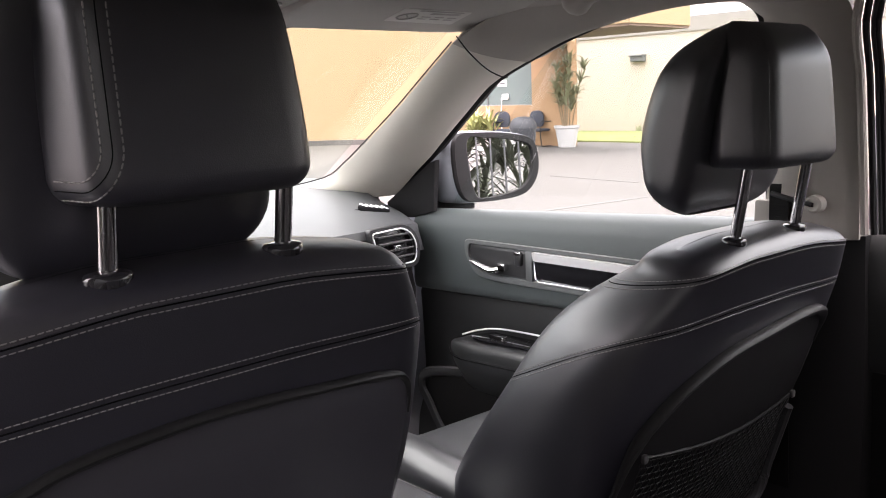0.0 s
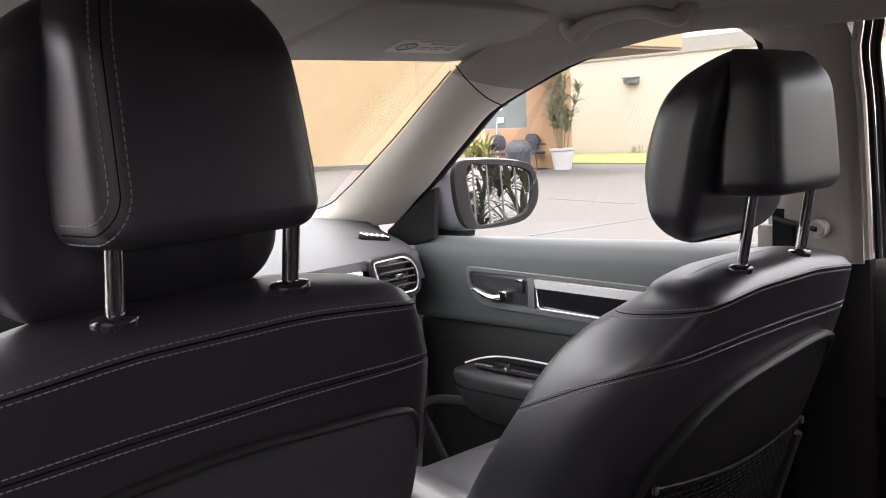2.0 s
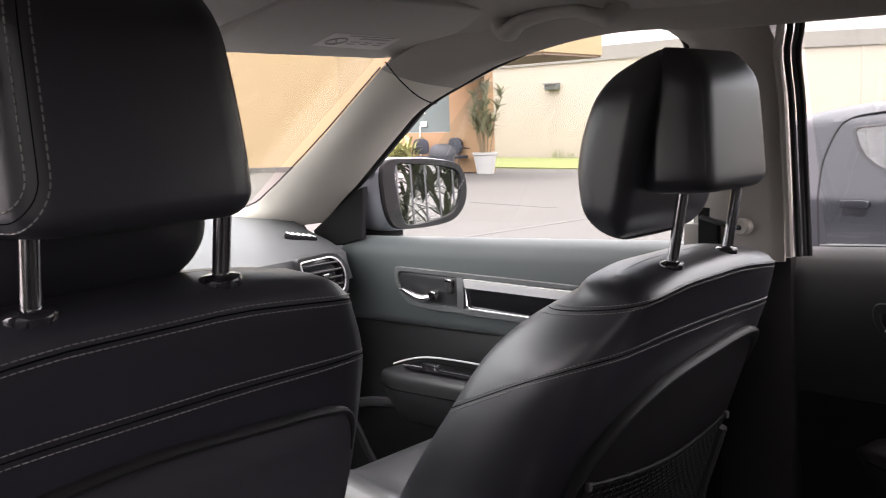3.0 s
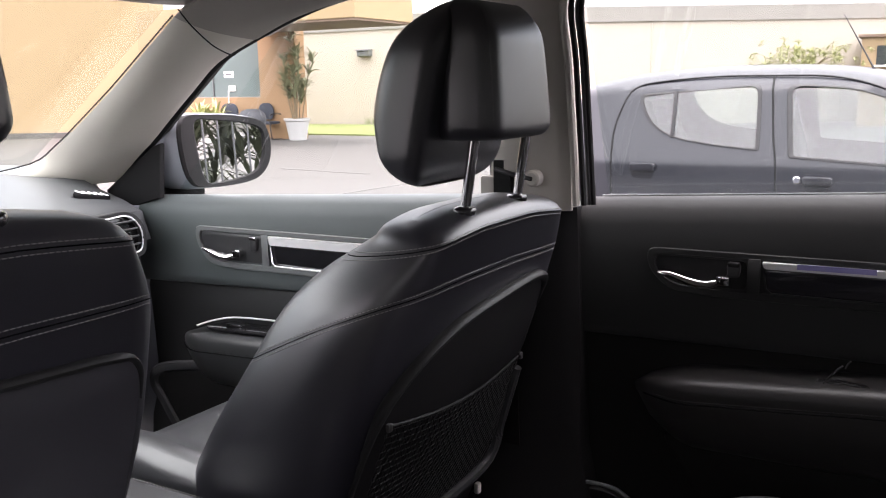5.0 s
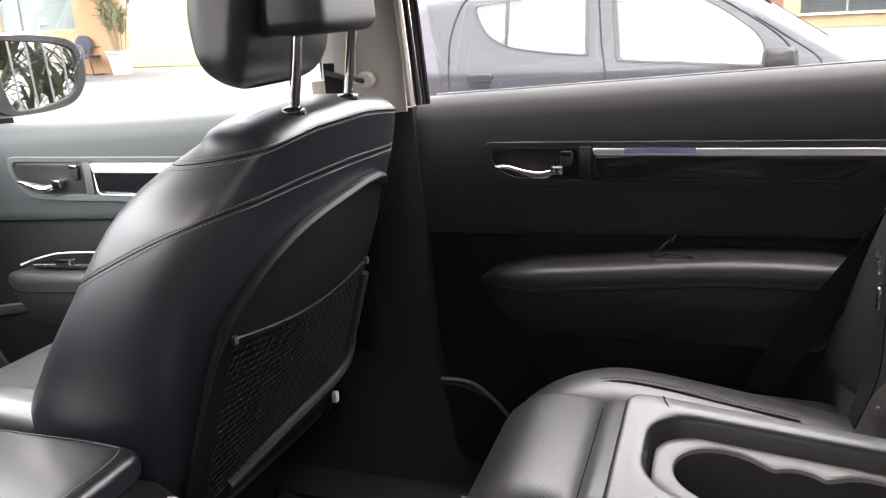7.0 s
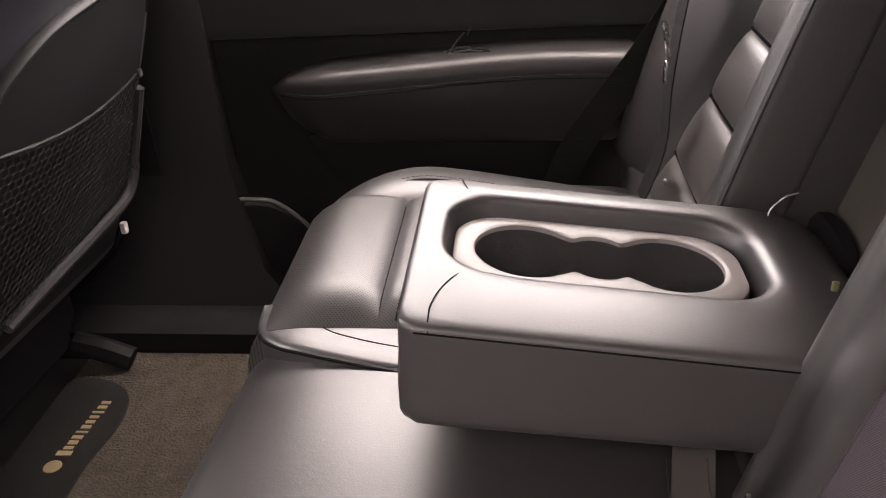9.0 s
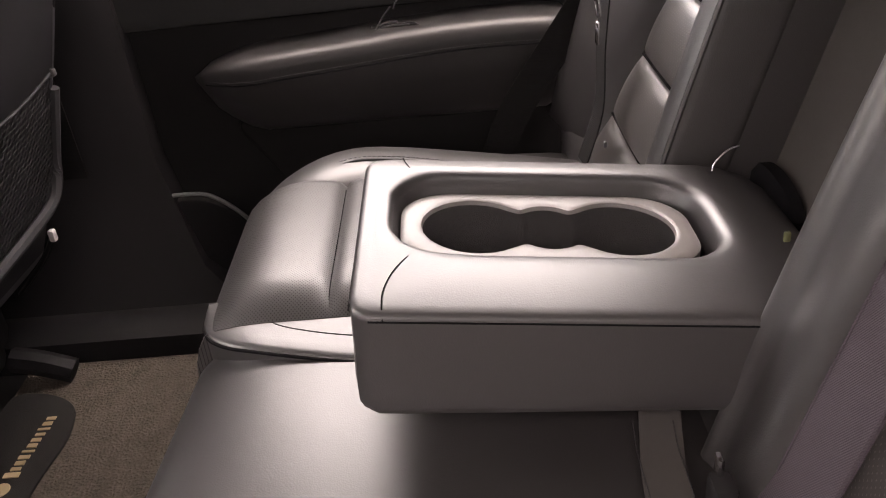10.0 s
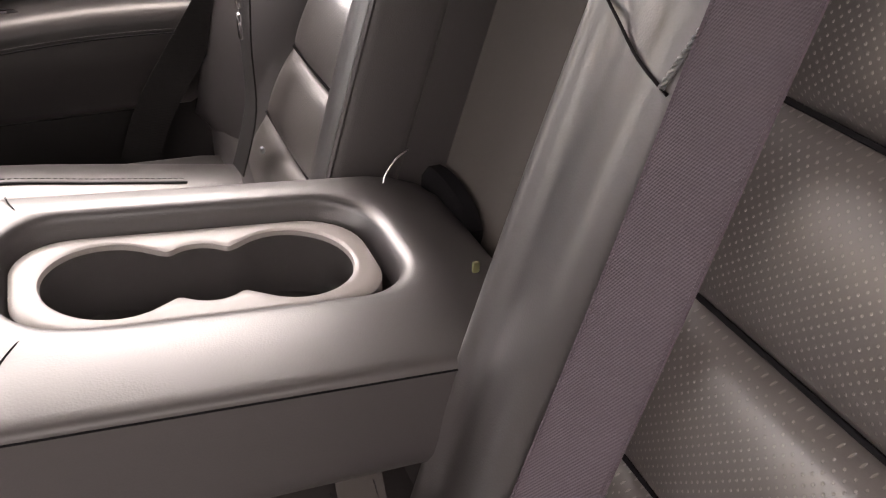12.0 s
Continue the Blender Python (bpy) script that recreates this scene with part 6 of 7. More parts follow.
# ---- outside ----
GZ = -0.10
CONCRETE = material("light_concrete", (0.0704, 0.0664, 0.0624), 0.9, grain=30, bump=0.3, bump_dist=0.004, vary=0.12, blotch=0.6)
CREAM = material("cream_render", (0.368, 0.3296, 0.276), 0.9, grain=20, bump=0.04, bump_dist=0.003, vary=0.04, blotch=0.5)
YELLOW = material("yellow_render", (0.28, 0.2, 0.116), 0.9, grain=20, bump=0.2, bump_dist=0.003, vary=0.06, blotch=0.4)
ORANGE = material("orange_render", (0.288, 0.18, 0.1), 0.9, grain=25, bump=0.2, bump_dist=0.003, vary=0.08, blotch=0.7)
BROWN = material("brown_fascia", (0.168, 0.116, 0.084), 0.8, grain=15, bump=0.1)
WHITEPAINT = material("white_paint", (0.64, 0.64, 0.624), 0.6, vary=0.03, bump=0.05)
POTWHITE = material("white_pot_plastic", (0.4, 0.4, 0.392), 0.5, vary=0.06, bump=0.05)
BLUECLOTH = material("blue_grey_upholstery", (0.032, 0.0368, 0.0512), 0.8, grain=60, bump=0.2)
CHAIRBLACK = material("black_steel_tube", (0.02, 0.02, 0.022), 0.4, bump=0)
# both leaf greens are paled: backlight and haze are in the colour
LEAF = material("strap_leaf", (0.24, 0.252, 0.152), 0.5, vary=0.5, blotch=9, grain=40, bump=0.1)
LEAF_HAZED = material("hazed_leaf", (0.272, 0.288, 0.112), 0.5, vary=0.35, blotch=9, grain=40, bump=0.1)
STEM = material("cane_stem", (0.16, 0.12, 0.07), 0.8, bump=0.2)
GRASS = material("grass_blade", (0.136, 0.164, 0.052), 0.7, vary=0.4, blotch=3, grain=60, bump=0.1)
DARKCAR = material("dark_grey_car_paint", (0.0136, 0.0148, 0.0208), 0.4, 0.1, vary=0.08, bump=0, coat=0.3, blotch=1.5)
SHOPGLASS = material("shop_glass", (0.12, 0.152, 0.148), 0.08, 0.0, vary=0.08, blotch=0.8, bump=0, coat=0.4)
GREYBIN = material("grey_bin_plastic", (0.04, 0.043, 0.05), 0.35, vary=0.1, bump=0)

bm = bmesh.new()
rows = [[bm.verts.new((x, y, GZ)) for y in (-600, -60, -20, 0, 20, 60, 600)] for x in (-600, -60, -20, 0, 20, 60, 600)]
for i in range(6):
    for j in range(6):
        bm.faces.new((rows[i][j], rows[i + 1][j], rows[i + 1][j + 1], rows[i][j + 1]))
solid("ground", bm, CONCRETE, "pale worn concrete car park", "ground", smooth=False, kind="structure")
PALELINE = material("faded_line_paint", (0.08, 0.0776, 0.0736), 0.8, vary=0.2, blotch=5, bump=0.2)
for a, b in (((11.0, 9.8), (10.75, 7.9)), ((7.3, 7.1), (9.3, 6.75)), ((9.3, 6.75), (12.5, 6.2))):
    a, b = Vector((*a, GZ)), Vector((*b, GZ))
    d = (b - a).normalized().cross(Vector((0, 0, 1))) * 0.05
    bm = bmesh.new()
    loft(bm, [[a - d + Vector((0, 0, z)), a + d + Vector((0, 0, z)), b + d + Vector((0, 0, z)), b - d + Vector((0, 0, z))] for z in (0.001, 0.005)])
    solid("pavement_line", bm, PALELINE, "faded pale line painted on the concrete", "road marking", smooth=False, kind="structure")

# cream boundary wall with a lamp, grass strip before it
COPING = material("pale_grey_coping", (0.216, 0.2064, 0.188), 0.9, grain=20, bump=0.2, bump_dist=0.003, vary=0.05, blotch=0.6)


def wall_run(a, b, top, mat, name, label, thick=0.3, base=GZ):
    """A straight run of wall between two points of the plan."""
    a, b = Vector((*a, 0)), Vector((*b, 0))
    d = b - a
    m = Matrix.Rotation(math.atan2(d.y, d.x), 3, "Z")
    mid = (a + b) / 2 + m @ Vector((0, thick / 2, (top + base) / 2))
    return solid(name, box(mid, (d.length, thick, top - base), 0.02, turn=m), mat, label, "wall", kind="structure")


wall_run((24.0, 10.3), (24.0, 28.0), 3.05, CREAM, "wall_boundary", "cream rendered boundary wall", -0.4)
wall_run((31.2, -1.6), (24.02, 10.28), 3.0, CREAM, "wall_boundary_far", "cream rendered boundary wall", -0.3)
wall_run((31.15, -1.6), (23.96, 10.26), 3.44, COPING, "wall_coping", "pale grey coping on the boundary wall", -0.4, 3.0)
wall_run((23.95, 10.3), (23.95, 28.0), 3.5, COPING, "wall_coping_near", "pale grey coping on the boundary wall", -0.5, 3.05)
bm = bmesh.new()
for k in (0.24, 0.78):
    q = Vector((24.02, 10.28, 0)).lerp(Vector((31.2, -1.6, 0)), k)
    rbox(bm, q + Vector((-0.0, -0.0, 1.45)), (0.05, 0.05, 3.1), 0.005)
solid("wall_joints", bm, CREAM, "narrow cover strips over the joints of the wall", "wall joint", kind="structure")
# white building that looks over the wall
wb = thing("white_building", (38.0, 10.0, GZ), "white building behind the boundary wall with a row of windows", "building")
turn_w = Matrix.Rotation(math.atan2(11.88, -7.18), 3, "Z")
at_w = lambda u, z, w: Vector((34.5, 5.2, 0)) + turn_w @ Vector((u, w, 0)) + Vector((0, 0, z))
part("wall", box(at_w(0, 3.6, -0.5), (30, 1.0, 7.4), 0.01, turn=turn_w), WHITEPAINT, wb, "white painted wall", smooth=False)
part("roof_edge", box(at_w(0, 7.4, -0.4), (30.4, 1.5, 0.2), 0.01, turn=turn_w), COPING, wb, smooth=False)
for k in range(9):
    u = -12.4 + 3.1 * k
    w = part("window", box(at_w(u, 5.3, 0.0), (2.0, 0.06, 1.3), 0.0, turn=turn_w), SHOPGLASS, wb, "grey window glass", smooth=False)
    part("frame", box(at_w(u, 5.3, 0.03), (0.07, 0.06, 1.3), 0.0, turn=turn_w), PAPER, w, smooth=False)
    part("sill", box(at_w(u, 4.6, 0.05), (2.2, 0.16, 0.08), 0.0, turn=turn_w), PAPER, w, smooth=False)
lampw = thing("wall_lamp", (23.9, 16.6, 2.3), "small grey bulkhead lamp on the cream wall", "wall lamp")
part("lamp_body", box((23.9, 16.63, 2.31), (0.25, 0.5, 0.22), 0.04), BEZEL, lampw)
part("lamp_hood", box((23.86, 16.63, 2.40), (0.32, 0.54, 0.05), 0.01), BEZEL, lampw)
bm = bmesh.new()
rng = random.Random(3)
vv, ff = [], []
for i in range(9000):
    x, y = rng.uniform(19.1, 23.9), rng.uniform(9.5, 20)
    h, a = rng.uniform(0.005, 0.025), rng.uniform(0, 6.28)
    dx, dy = 0.02 * math.cos(a), 0.02 * math.sin(a)
    k = len(vv)
    vv += [(x - dx, y - dy, GZ + 0.02), (x + dx, y + dy, GZ + 0.02), (x + rng.uniform(-0.04, 0.04), y + rng.uniform(-0.04, 0.04), GZ + 0.03 + h)]
    ff.append((k, k + 1, k + 2))
me = bpy.data.meshes.new("grass")
me.from_pydata(vv, [], ff)
me.materials.append(GRASS)
tagged(new("grass", me), "bright green lawn strip along the wall", "grass", kind="stuff")
bm = bmesh.new()
rbox(bm, (21.5, 14.75, GZ + 0.01), (4.8, 10.5, 0.06), 0.01)
solid("ground_lawn", bm, material("lawn_soil", (0.136, 0.16, 0.052), 0.95, vary=0.3, blotch=2), "green turf under the lawn", "lawn", kind="structure")
bm = bmesh.new()
rng = random.Random(8)
for i in range(26):
    y = rng.uniform(13.0, 16.8)
    for k in range(5):
        a = rng.uniform(0, 6.28)
        tube(bm, [(23.8, y, GZ), (23.8 + 0.05 * math.cos(a), y + 0.1 * math.sin(a), GZ + rng.uniform(0.15, 0.35))], [0.02, 0.004], 4)
solid("weeds", bm, LEAF, "small weeds at the foot of the wall", "weeds", kind="stuff")

# orange building with glazing
bld = thing("entrance_building", (17.7, 19, GZ), "orange rendered building with a large window", "building")
bm = bmesh.new()
rbox(bm, (17.7, 15.15, 1.6), (0.4, 1.24, 3.4), 0.01)
part("corner_wall", bm, ORANGE, bld, "orange corner wall", smooth=False)
part("plinth", box((17.65, 19.0, 0.45), (0.3, 6.5, 1.1), 0.01), ORANGE, bld, smooth=False)
part("lintel", box((17.65, 19.0, 3.15), (0.3, 6.5, 0.6), 0.01), ORANGE, bld, smooth=False)
part("end_wall", box((17.65, 19.22, 1.7), (0.32, 2.04, 3.5), 0.01), YELLOW, bld, smooth=False)
win = part("shop_window", box((17.70, 16.97, 1.93), (0.06, 2.44, 1.86), 0.0), SHOPGLASS, bld, "pale green tinted shop window", smooth=False)
for y in (15.80, 17.55):
    part("mullion", box((17.66, y, 1.93), (0.09, 0.06 if y < 16 else 0.03, 1.86), 0.005), BEZEL, win)
part("sill", box((17.62, 16.97, 0.99), (0.2, 2.44, 0.05), 0.005), BEZEL, win)
part("notice", box((17.655, 16.98, 1.62), (0.01, 0.34, 0.18), 0), PAPER, win, "white paper notice", smooth=False)
part("notice_bar", box((17.648, 16.98, 1.62), (0.006, 0.22, 0.05), 0), INK, win, smooth=False)
part("lock_box", box((17.64, 16.86, 1.24), (0.05, 0.24, 0.16), 0.02), PAPER, win, "white lock case")
bm = bmesh.new()
tube(bm, [(17.48, 16.86, 1.2), (17.47, 16.88, 0.7), (17.47, 16.86, 0.1)], 0.018, 6)
part("drain_hose", bm, PAPER, win, "thin white hose down the wall")
part("canopy", box((16.28, 13.2, 3.06), (2.44, 4.48, 0.70), 0.02), material("canopy_render", (0.288, 0.208, 0.116), 0.9, vary=0.05, blotch=0.5), bld, "orange rendered canopy", smooth=False)
part("canopy_soffit", box((16.28, 13.2, 2.69), (2.38, 4.42, 0.05), 0.0), BROWN, bld, "brown canopy soffit", smooth=False)

# yellow building seen through the windscreen
yb = thing("yellow_building", (11, 24, GZ), "large plain yellow rendered building", "building")
turn = Matrix.Rotation(math.atan2(21.875 - 23.122, 16.341 - 15.48), 3, "Z")
bm = bmesh.new()
rbox(bm, Vector((15.9, 22.5, 2.9)) + turn @ Vector((-8.4, 1.0, 0)), (23.2, 2.0, 5.8), 0.02, turn=turn)
part("wall", bm, YELLOW, yb, smooth=False)
bm = bmesh.new()
rbox(bm, Vector((15.9, 22.5, GZ + 0.08)) + turn @ Vector((-8.4, -0.06, 0)), (23.2, 0.12, 0.16), 0.01, turn=turn)
part("footing", bm, CONCRETE, yb, "grey concrete footing", smooth=False)

# planter with a cane plant
def leaves(bm, base, n, length, rng, droop=0.6, width=0.035, up=0.5):
    for i in range(n):
        a, e = rng.uniform(0, 2 * math.pi), rng.uniform(0.0, 1.1)
        L = length * rng.uniform(0.6, 1.1)
        d = Vector((math.cos(a), math.sin(a), 0))
        side = Vector((-d.y, d.x, 0)) * width * rng.uniform(0.7, 1.2)
        p = Vector(base) + Vector((0, 0, rng.uniform(-0.08, 0.08)))
        prev = None
        for k in range(5):
            t = k / 4
            q = p + d * L * t * math.cos(e * 0.9) + Vector((0, 0, L * (up + math.sin(e)) * t - droop * L * t * t))
            w = side * (0.5 + 1.6 * t * (1 - t) * 2) * (1 - t ** 3)
            cur = (bm.verts.new(q - w), bm.verts.new(q + Vector((0, 0, -0.006))), bm.verts.new(q + w))
            if prev:
                bm.faces.new((prev[0], cur[0], cur[1], prev[1]))
                bm.faces.new((prev[1], cur[1], cur[2], prev[2]))
            prev = cur


plant = thing("potted_plant", (17.2, 14.33, GZ), "tall cane plant with strap leaves in a white pot", "potted plant")
bm = bmesh.new()
loft(bm, [[(17.2 + r * math.cos(a), 14.33 + r * math.sin(a), GZ + z) for a in np.linspace(0, 2 * math.pi, 28, endpoint=False)] for r, z in ((0.22, 0.0), (0.30, 0.48), (0.335, 0.50), (0.345, 0.56), (0.32, 0.56), (0.29, 0.50))])
part("pot", bm, POTWHITE, plant, "white tapered pot")
rng = random.Random(5)
bml, bms = bmesh.new(), bmesh.new()
for dx, dy, h, tufts in ((0.02, 0.06, 2.05, 4), (-0.08, -0.12, 1.62, 4), (0.08, -0.20, 1.50, 3), (0.05, 0.22, 1.50, 4), (-0.05, 0.15, 1.05, 3), (0.1, 0.0, 0.80, 3), (-0.1, -0.05, 1.2, 3)):
    bot = Vector((17.2 + dx, 14.33 + dy * 0.5, GZ + 0.5))
    top = Vector((17.2 + dx * 2.0, 14.33 + dy * 1.9, GZ + 0.5 + h))
    tube(bms, [bot, bot.lerp(top, 0.5) + Vector((0.02, 0.03, 0)), top], [0.020, 0.016, 0.009], 6)
    for k in range(tufts):
        leaves(bml, bot.lerp(top, 1 - 0.20 * k) + Vector((rng.uniform(-0.04, 0.04), rng.uniform(-0.05, 0.05), 0)), 19 if k else 22, 0.34, rng, 0.5, 0.022, 0.55)
part("canes", bms, STEM, plant)
part("foliage", bml, LEAF, plant, "green strap leaves", kind="stuff")

bush = thing("strap_leaf_bush", (16.4, 16.7, GZ), "green strap-leaved bush beside the building, paled for haze", "bush")
bml = bmesh.new()
rng = random.Random(6)
for k in range(10):
    leaves(bml, (16.6 + rng.uniform(-0.3, 0.3), 16.75 + rng.uniform(-0.4, 0.4), 0.15 + rng.uniform(0, 0.3)), 20, 0.55, rng, 0.7, 0.03, 0.9)
part("foliage", bml, LEAF_HAZED, bush, kind="stuff")
bm = bmesh.new()
loft(bm, [[(16.6 + r * math.cos(a), 16.75 + r * math.sin(a), GZ + z) for a in np.linspace(0, 2 * math.pi, 16, endpoint=False)] for r, z in ((0.3, 0), (0.36, 0.3), (0.3, 0.31))])
part("pot", bm, POTWHITE, bush)

# visitor chair with a tube frame
chair = thing("visitor_chair", (17.2, 15.25, GZ), "blue-grey upholstered visitor chair on a black tube frame", "chair")
bm = bmesh.new()
loops = []
for z, w in ((0.52, 0.16), (0.56, 0.22), (0.68, 0.255), (0.80, 0.25), (0.90, 0.20), (0.95, 0.10)):
    loops.append([(17.38 + q.x, 15.50 + q.y, GZ + z) for q in roundpoly([(-0.03, -w), (0.03, -w), (0.05, w), (-0.01, w)], [0.02] * 4, 4)])
loft(bm, loops)
part("backrest", bm, BLUECLOTH, chair)
part("seat", box((17.15, 15.28, GZ + 0.44), (0.46, 0.50, 0.07), 0.03, 3), BLUECLOTH, chair)
for s in (-0.26, 0.26):
    bm = bmesh.new()
    tube(bm, catmull([(17.40, 15.28 + s, GZ + 0.66), (17.15, 15.28 + s, GZ + 0.67), (16.96, 15.28 + s, GZ + 0.64), (16.94, 15.28 + s, GZ + 0.40), (17.0, 15.28 + s, GZ + 0.04), (17.1, 15.28 + s, GZ + 0.015), (17.4, 15.28 + s, GZ + 0.015)], 5), 0.015, 7)
    part("leg_frame", bm, CHAIRBLACK, chair)
c2 = copy_thing(chair, Matrix.Translation((16.9, 16.15, GZ)) @ Matrix.Rotation(radians(15), 4, "Z"))
tagged(c2, "blue-grey upholstered visitor chair beside a grey bin")
bin_thing = thing("waste_bin", (15.2, 14.1, GZ), "dark grey domed waste bin on the pavement", "waste bin")
bm = bmesh.new()
loft(bm, [[(15.2 + r * math.cos(a), 14.1 + r * math.sin(a), GZ + z) for a in np.linspace(0, 2 * math.pi, 24, endpoint=False)] for r, z in ((0.27, 0), (0.315, 0.55), (0.33, 0.58), (0.33, 0.62))])
part("bin_body", bm, GREYBIN, bin_thing)
bm = bmesh.new()
loft(bm, [[(15.2 + r * math.cos(a), 14.1 + r * math.sin(a), GZ + z) for a in np.linspace(0, 2 * math.pi, 24, endpoint=False)] for r, z in ((0.335, 0.60), (0.33, 0.68), (0.29, 0.77), (0.21, 0.84), (0.10, 0.87))])
part("bin_lid", bm, material("grey_lid", (0.035, 0.037, 0.043), 0.6, bump=0, spec=0.3), bin_thing, "grey domed lid")

# ---- parked hatchback ----
CX = 4.2
car = thing("parked_hatchback", (5.0, 0.3, GZ), "dark grey small hatchback parked alongside", "car")
TOPZ = [(-1.62, 0.62), (-1.5, 0.74), (-1.2, 0.82), (-0.75, 0.88), (-0.33, 0.915), (-0.12, 1.03), (0.05, 1.14), (0.25, 1.255), (0.40, 1.318), (0.55, 1.352), (0.75, 1.372), (1.0, 1.380), (1.3, 1.380), (1.6, 1.365), (1.80, 1.342), (1.92, 1.322), (2.0, 1.303), (2.06, 1.28), (2.10, 1.22), (2.14, 1.0), (2.17, 0.75), (2.18, 0.45)]


def car_x(z, y=0.8):
    """How far the near flank leans in with height."""
    return CX + (0.0 if z < 0.86 else (z - 0.86) * 0.30 + max(z - 1.27, 0) * 1.2) + 0.10 * max((0.6 - z) / 0.5, 0) ** 2 * 0.3 + 0.07 * max((y - 1.8) / 0.4, 0) ** 2 + 0.12 * max((-0.9 - y) / 0.7, 0) ** 2


side_at = lambda y, z, w: (car_x(z, y) - w, y, z)
far_at = lambda y, z, w: (2 * (CX + 0.76) - car_x(z, y) + w, y, z)
WINR = roundpoly([(1.71, 1.235), (1.06, 1.288), (1.045, 0.945), (1.25, 0.962), (1.50, 1.0), (1.64, 1.08)], [0.045, 0.05, 0.02, 0.2, 0.2, 0.12], 7)
WINF = roundpoly([(0.905, 1.285), (0.62, 1.272), (0.40, 1.205), (0.17, 1.045), (0.115, 0.975), (0.11, 0.862), (0.868, 0.912)], [0.06, 0.2, 0.2, 0.08, 0.04, 0.02, 0.02], 7)


def grown(w, k):
    cy, cz = sum(p[0] for p in w) / len(w), sum(p[1] for p in w) / len(w)
    return [(cy + (p[0] - cy) * k, cz + (p[1] - cz) * k) for p in w]


def within(poly, y, z):
    inside = False
    for (y0, z0), (y1, z1) in zip(poly, poly[1:] + poly[:1]):
        if (z0 > z) != (z1 > z) and y < (y1 - y0) * (z - z0) / (z1 - z0) + y0:
            inside = not inside
    return inside


bm = bmesh.new()
loops = []
ys = sorted(set([round(v, 4) for v in np.linspace(-1.62, 1.9, 150)] + [1.92, 1.95, 1.98, 2.01, 2.04, 2.06, 2.08, 2.095, 2.11, 2.13, 2.15, 2.17]))
for y in ys:
    zt = curve_of(TOPZ, y)
    zb = GZ + 0.17
    half = []
    for t in np.linspace(0, 1, 52):
        z = zb + (zt - zb) * t
        half.append((car_x(min(z, zt), y) + 0.06 * max((t - 0.93) / 0.07, 0) ** 2, y, z))
    far = [(2 * (CX + 0.76) - x, yy, z) for x, yy, z in reversed(half)]
    loops.append(half + [(CX + 0.45, y, zt + 0.012), (CX + 0.76, y, zt + 0.02), (CX + 1.07, y, zt + 0.012)] + far)
loft(bm, loops)
CARGLASS = glass("hatchback_glass", (0.56, 0.63, 0.61), 0.13)
openings = {"rear_window": [], "front_window": [], "windscreen": []}
for f in bm.faces:
    c = f.calc_center_median()
    flank = abs(abs(c.x - CX - 0.76) - (CX + 0.76 - car_x(c.z, c.y))) < 0.01
    if flank and within(grown(WINR, 1.01), c.y, c.z):
        openings["rear_window"].append(f)
    elif flank and within(grown(WINF, 1.01), c.y, c.z):
        openings["front_window"].append(f)
    elif abs(c.x - CX - 0.76) < 0.46 and -0.26 < c.y < 0.34 and c.z > 0.93 and len(f.verts) == 4:
        openings["windscreen"].append(f)
# the edges of the openings follow the windows' outlines
for faces, outline in ((openings["rear_window"], grown(WINR, 1.01)), (openings["front_window"], grown(WINF, 1.01))):
    inside = set(faces)
    for v in {v for f in faces for v in f.verts if any(g not in inside for g in v.link_faces)}:
        p = Vector((v.co.y, v.co.z))
        best = None
        for a, b in zip(outline, outline[1:] + outline[:1]):
            a, b = Vector(a[:2]), Vector(b[:2])
            d = b - a
            q = a + d * min(max((p - a).dot(d) / max(d.length_squared, 1e-9), 0), 1)
            if best is None or (q - p).length < (best - p).length:
                best = q
        near = v.co.x < CX + 0.76
        v.co = side_at(best.x, best.y, 0) if near else far_at(best.x, best.y, 0)
cut = []
for nm, faces in openings.items():
    for sign in (-1, 1):
        some = [f for f in faces if nm == "windscreen" and sign > 0 or nm != "windscreen" and (f.calc_center_median().x - CX - 0.76) * sign > 0]
        if some:
            b2 = bmesh.new()
            made = {}
            for f in some:
                for v in f.verts:
                    if v not in made:
                        made[v] = b2.verts.new(v.co)
                b2.faces.new([made[v] for v in f.verts])
            part(nm, b2, CARGLASS, car, "clear car window glass").visible_shadow = False
    cut += faces
bmesh.ops.delete(bm, geom=cut, context="FACES")
part("body", bm, DARKCAR, car, "dark grey painted body")
WORNRUBBER = material("worn_window_rubber", (0.03, 0.03, 0.032), 0.7, bump=0)
for w in (WINR, WINF):
    for at in (side_at, far_at):
        part("window_rubber", ring(grown(w, 1.04), grown(w, 0.975), lambda u, v, q, at=at: at(u, v, q - 0.004), 0.012, 0.003), WORNRUBBER, car, "black window rubber")
CARSEAT = material("grey_seat_cloth", (0.07, 0.07, 0.075), 0.85, grain=200, bump=0.2)
for y, x in ((0.95, CX + 0.42), (0.95, CX + 1.10), (1.72, CX + 0.45), (1.72, CX + 1.07)):
    bm = bmesh.new()
    loft(bm, [[(x + q.x, y + q.y + (z - 0.75) * 0.22, z) for q in roundpoly([(-w, -0.06), (w, -0.06), (w, 0.06), (-w, 0.06)], [0.04] * 4, 4)] for z, w in ((0.45, 0.20), (0.8, 0.22), (0.96, 0.20), (1.0, 0.14), (1.03, 0.11), (1.15, 0.12), (1.19, 0.09))])
    part("car_seat", bm, CARSEAT, car, "grey cloth car seat")
bm = bmesh.new()
rbox(bm, (CX + 0.76, 0.85, 0.42), (1.3, 2.2, 0.08), 0.01)
part("cabin_floor", bm, RUBBER, car)
bm = bmesh.new()
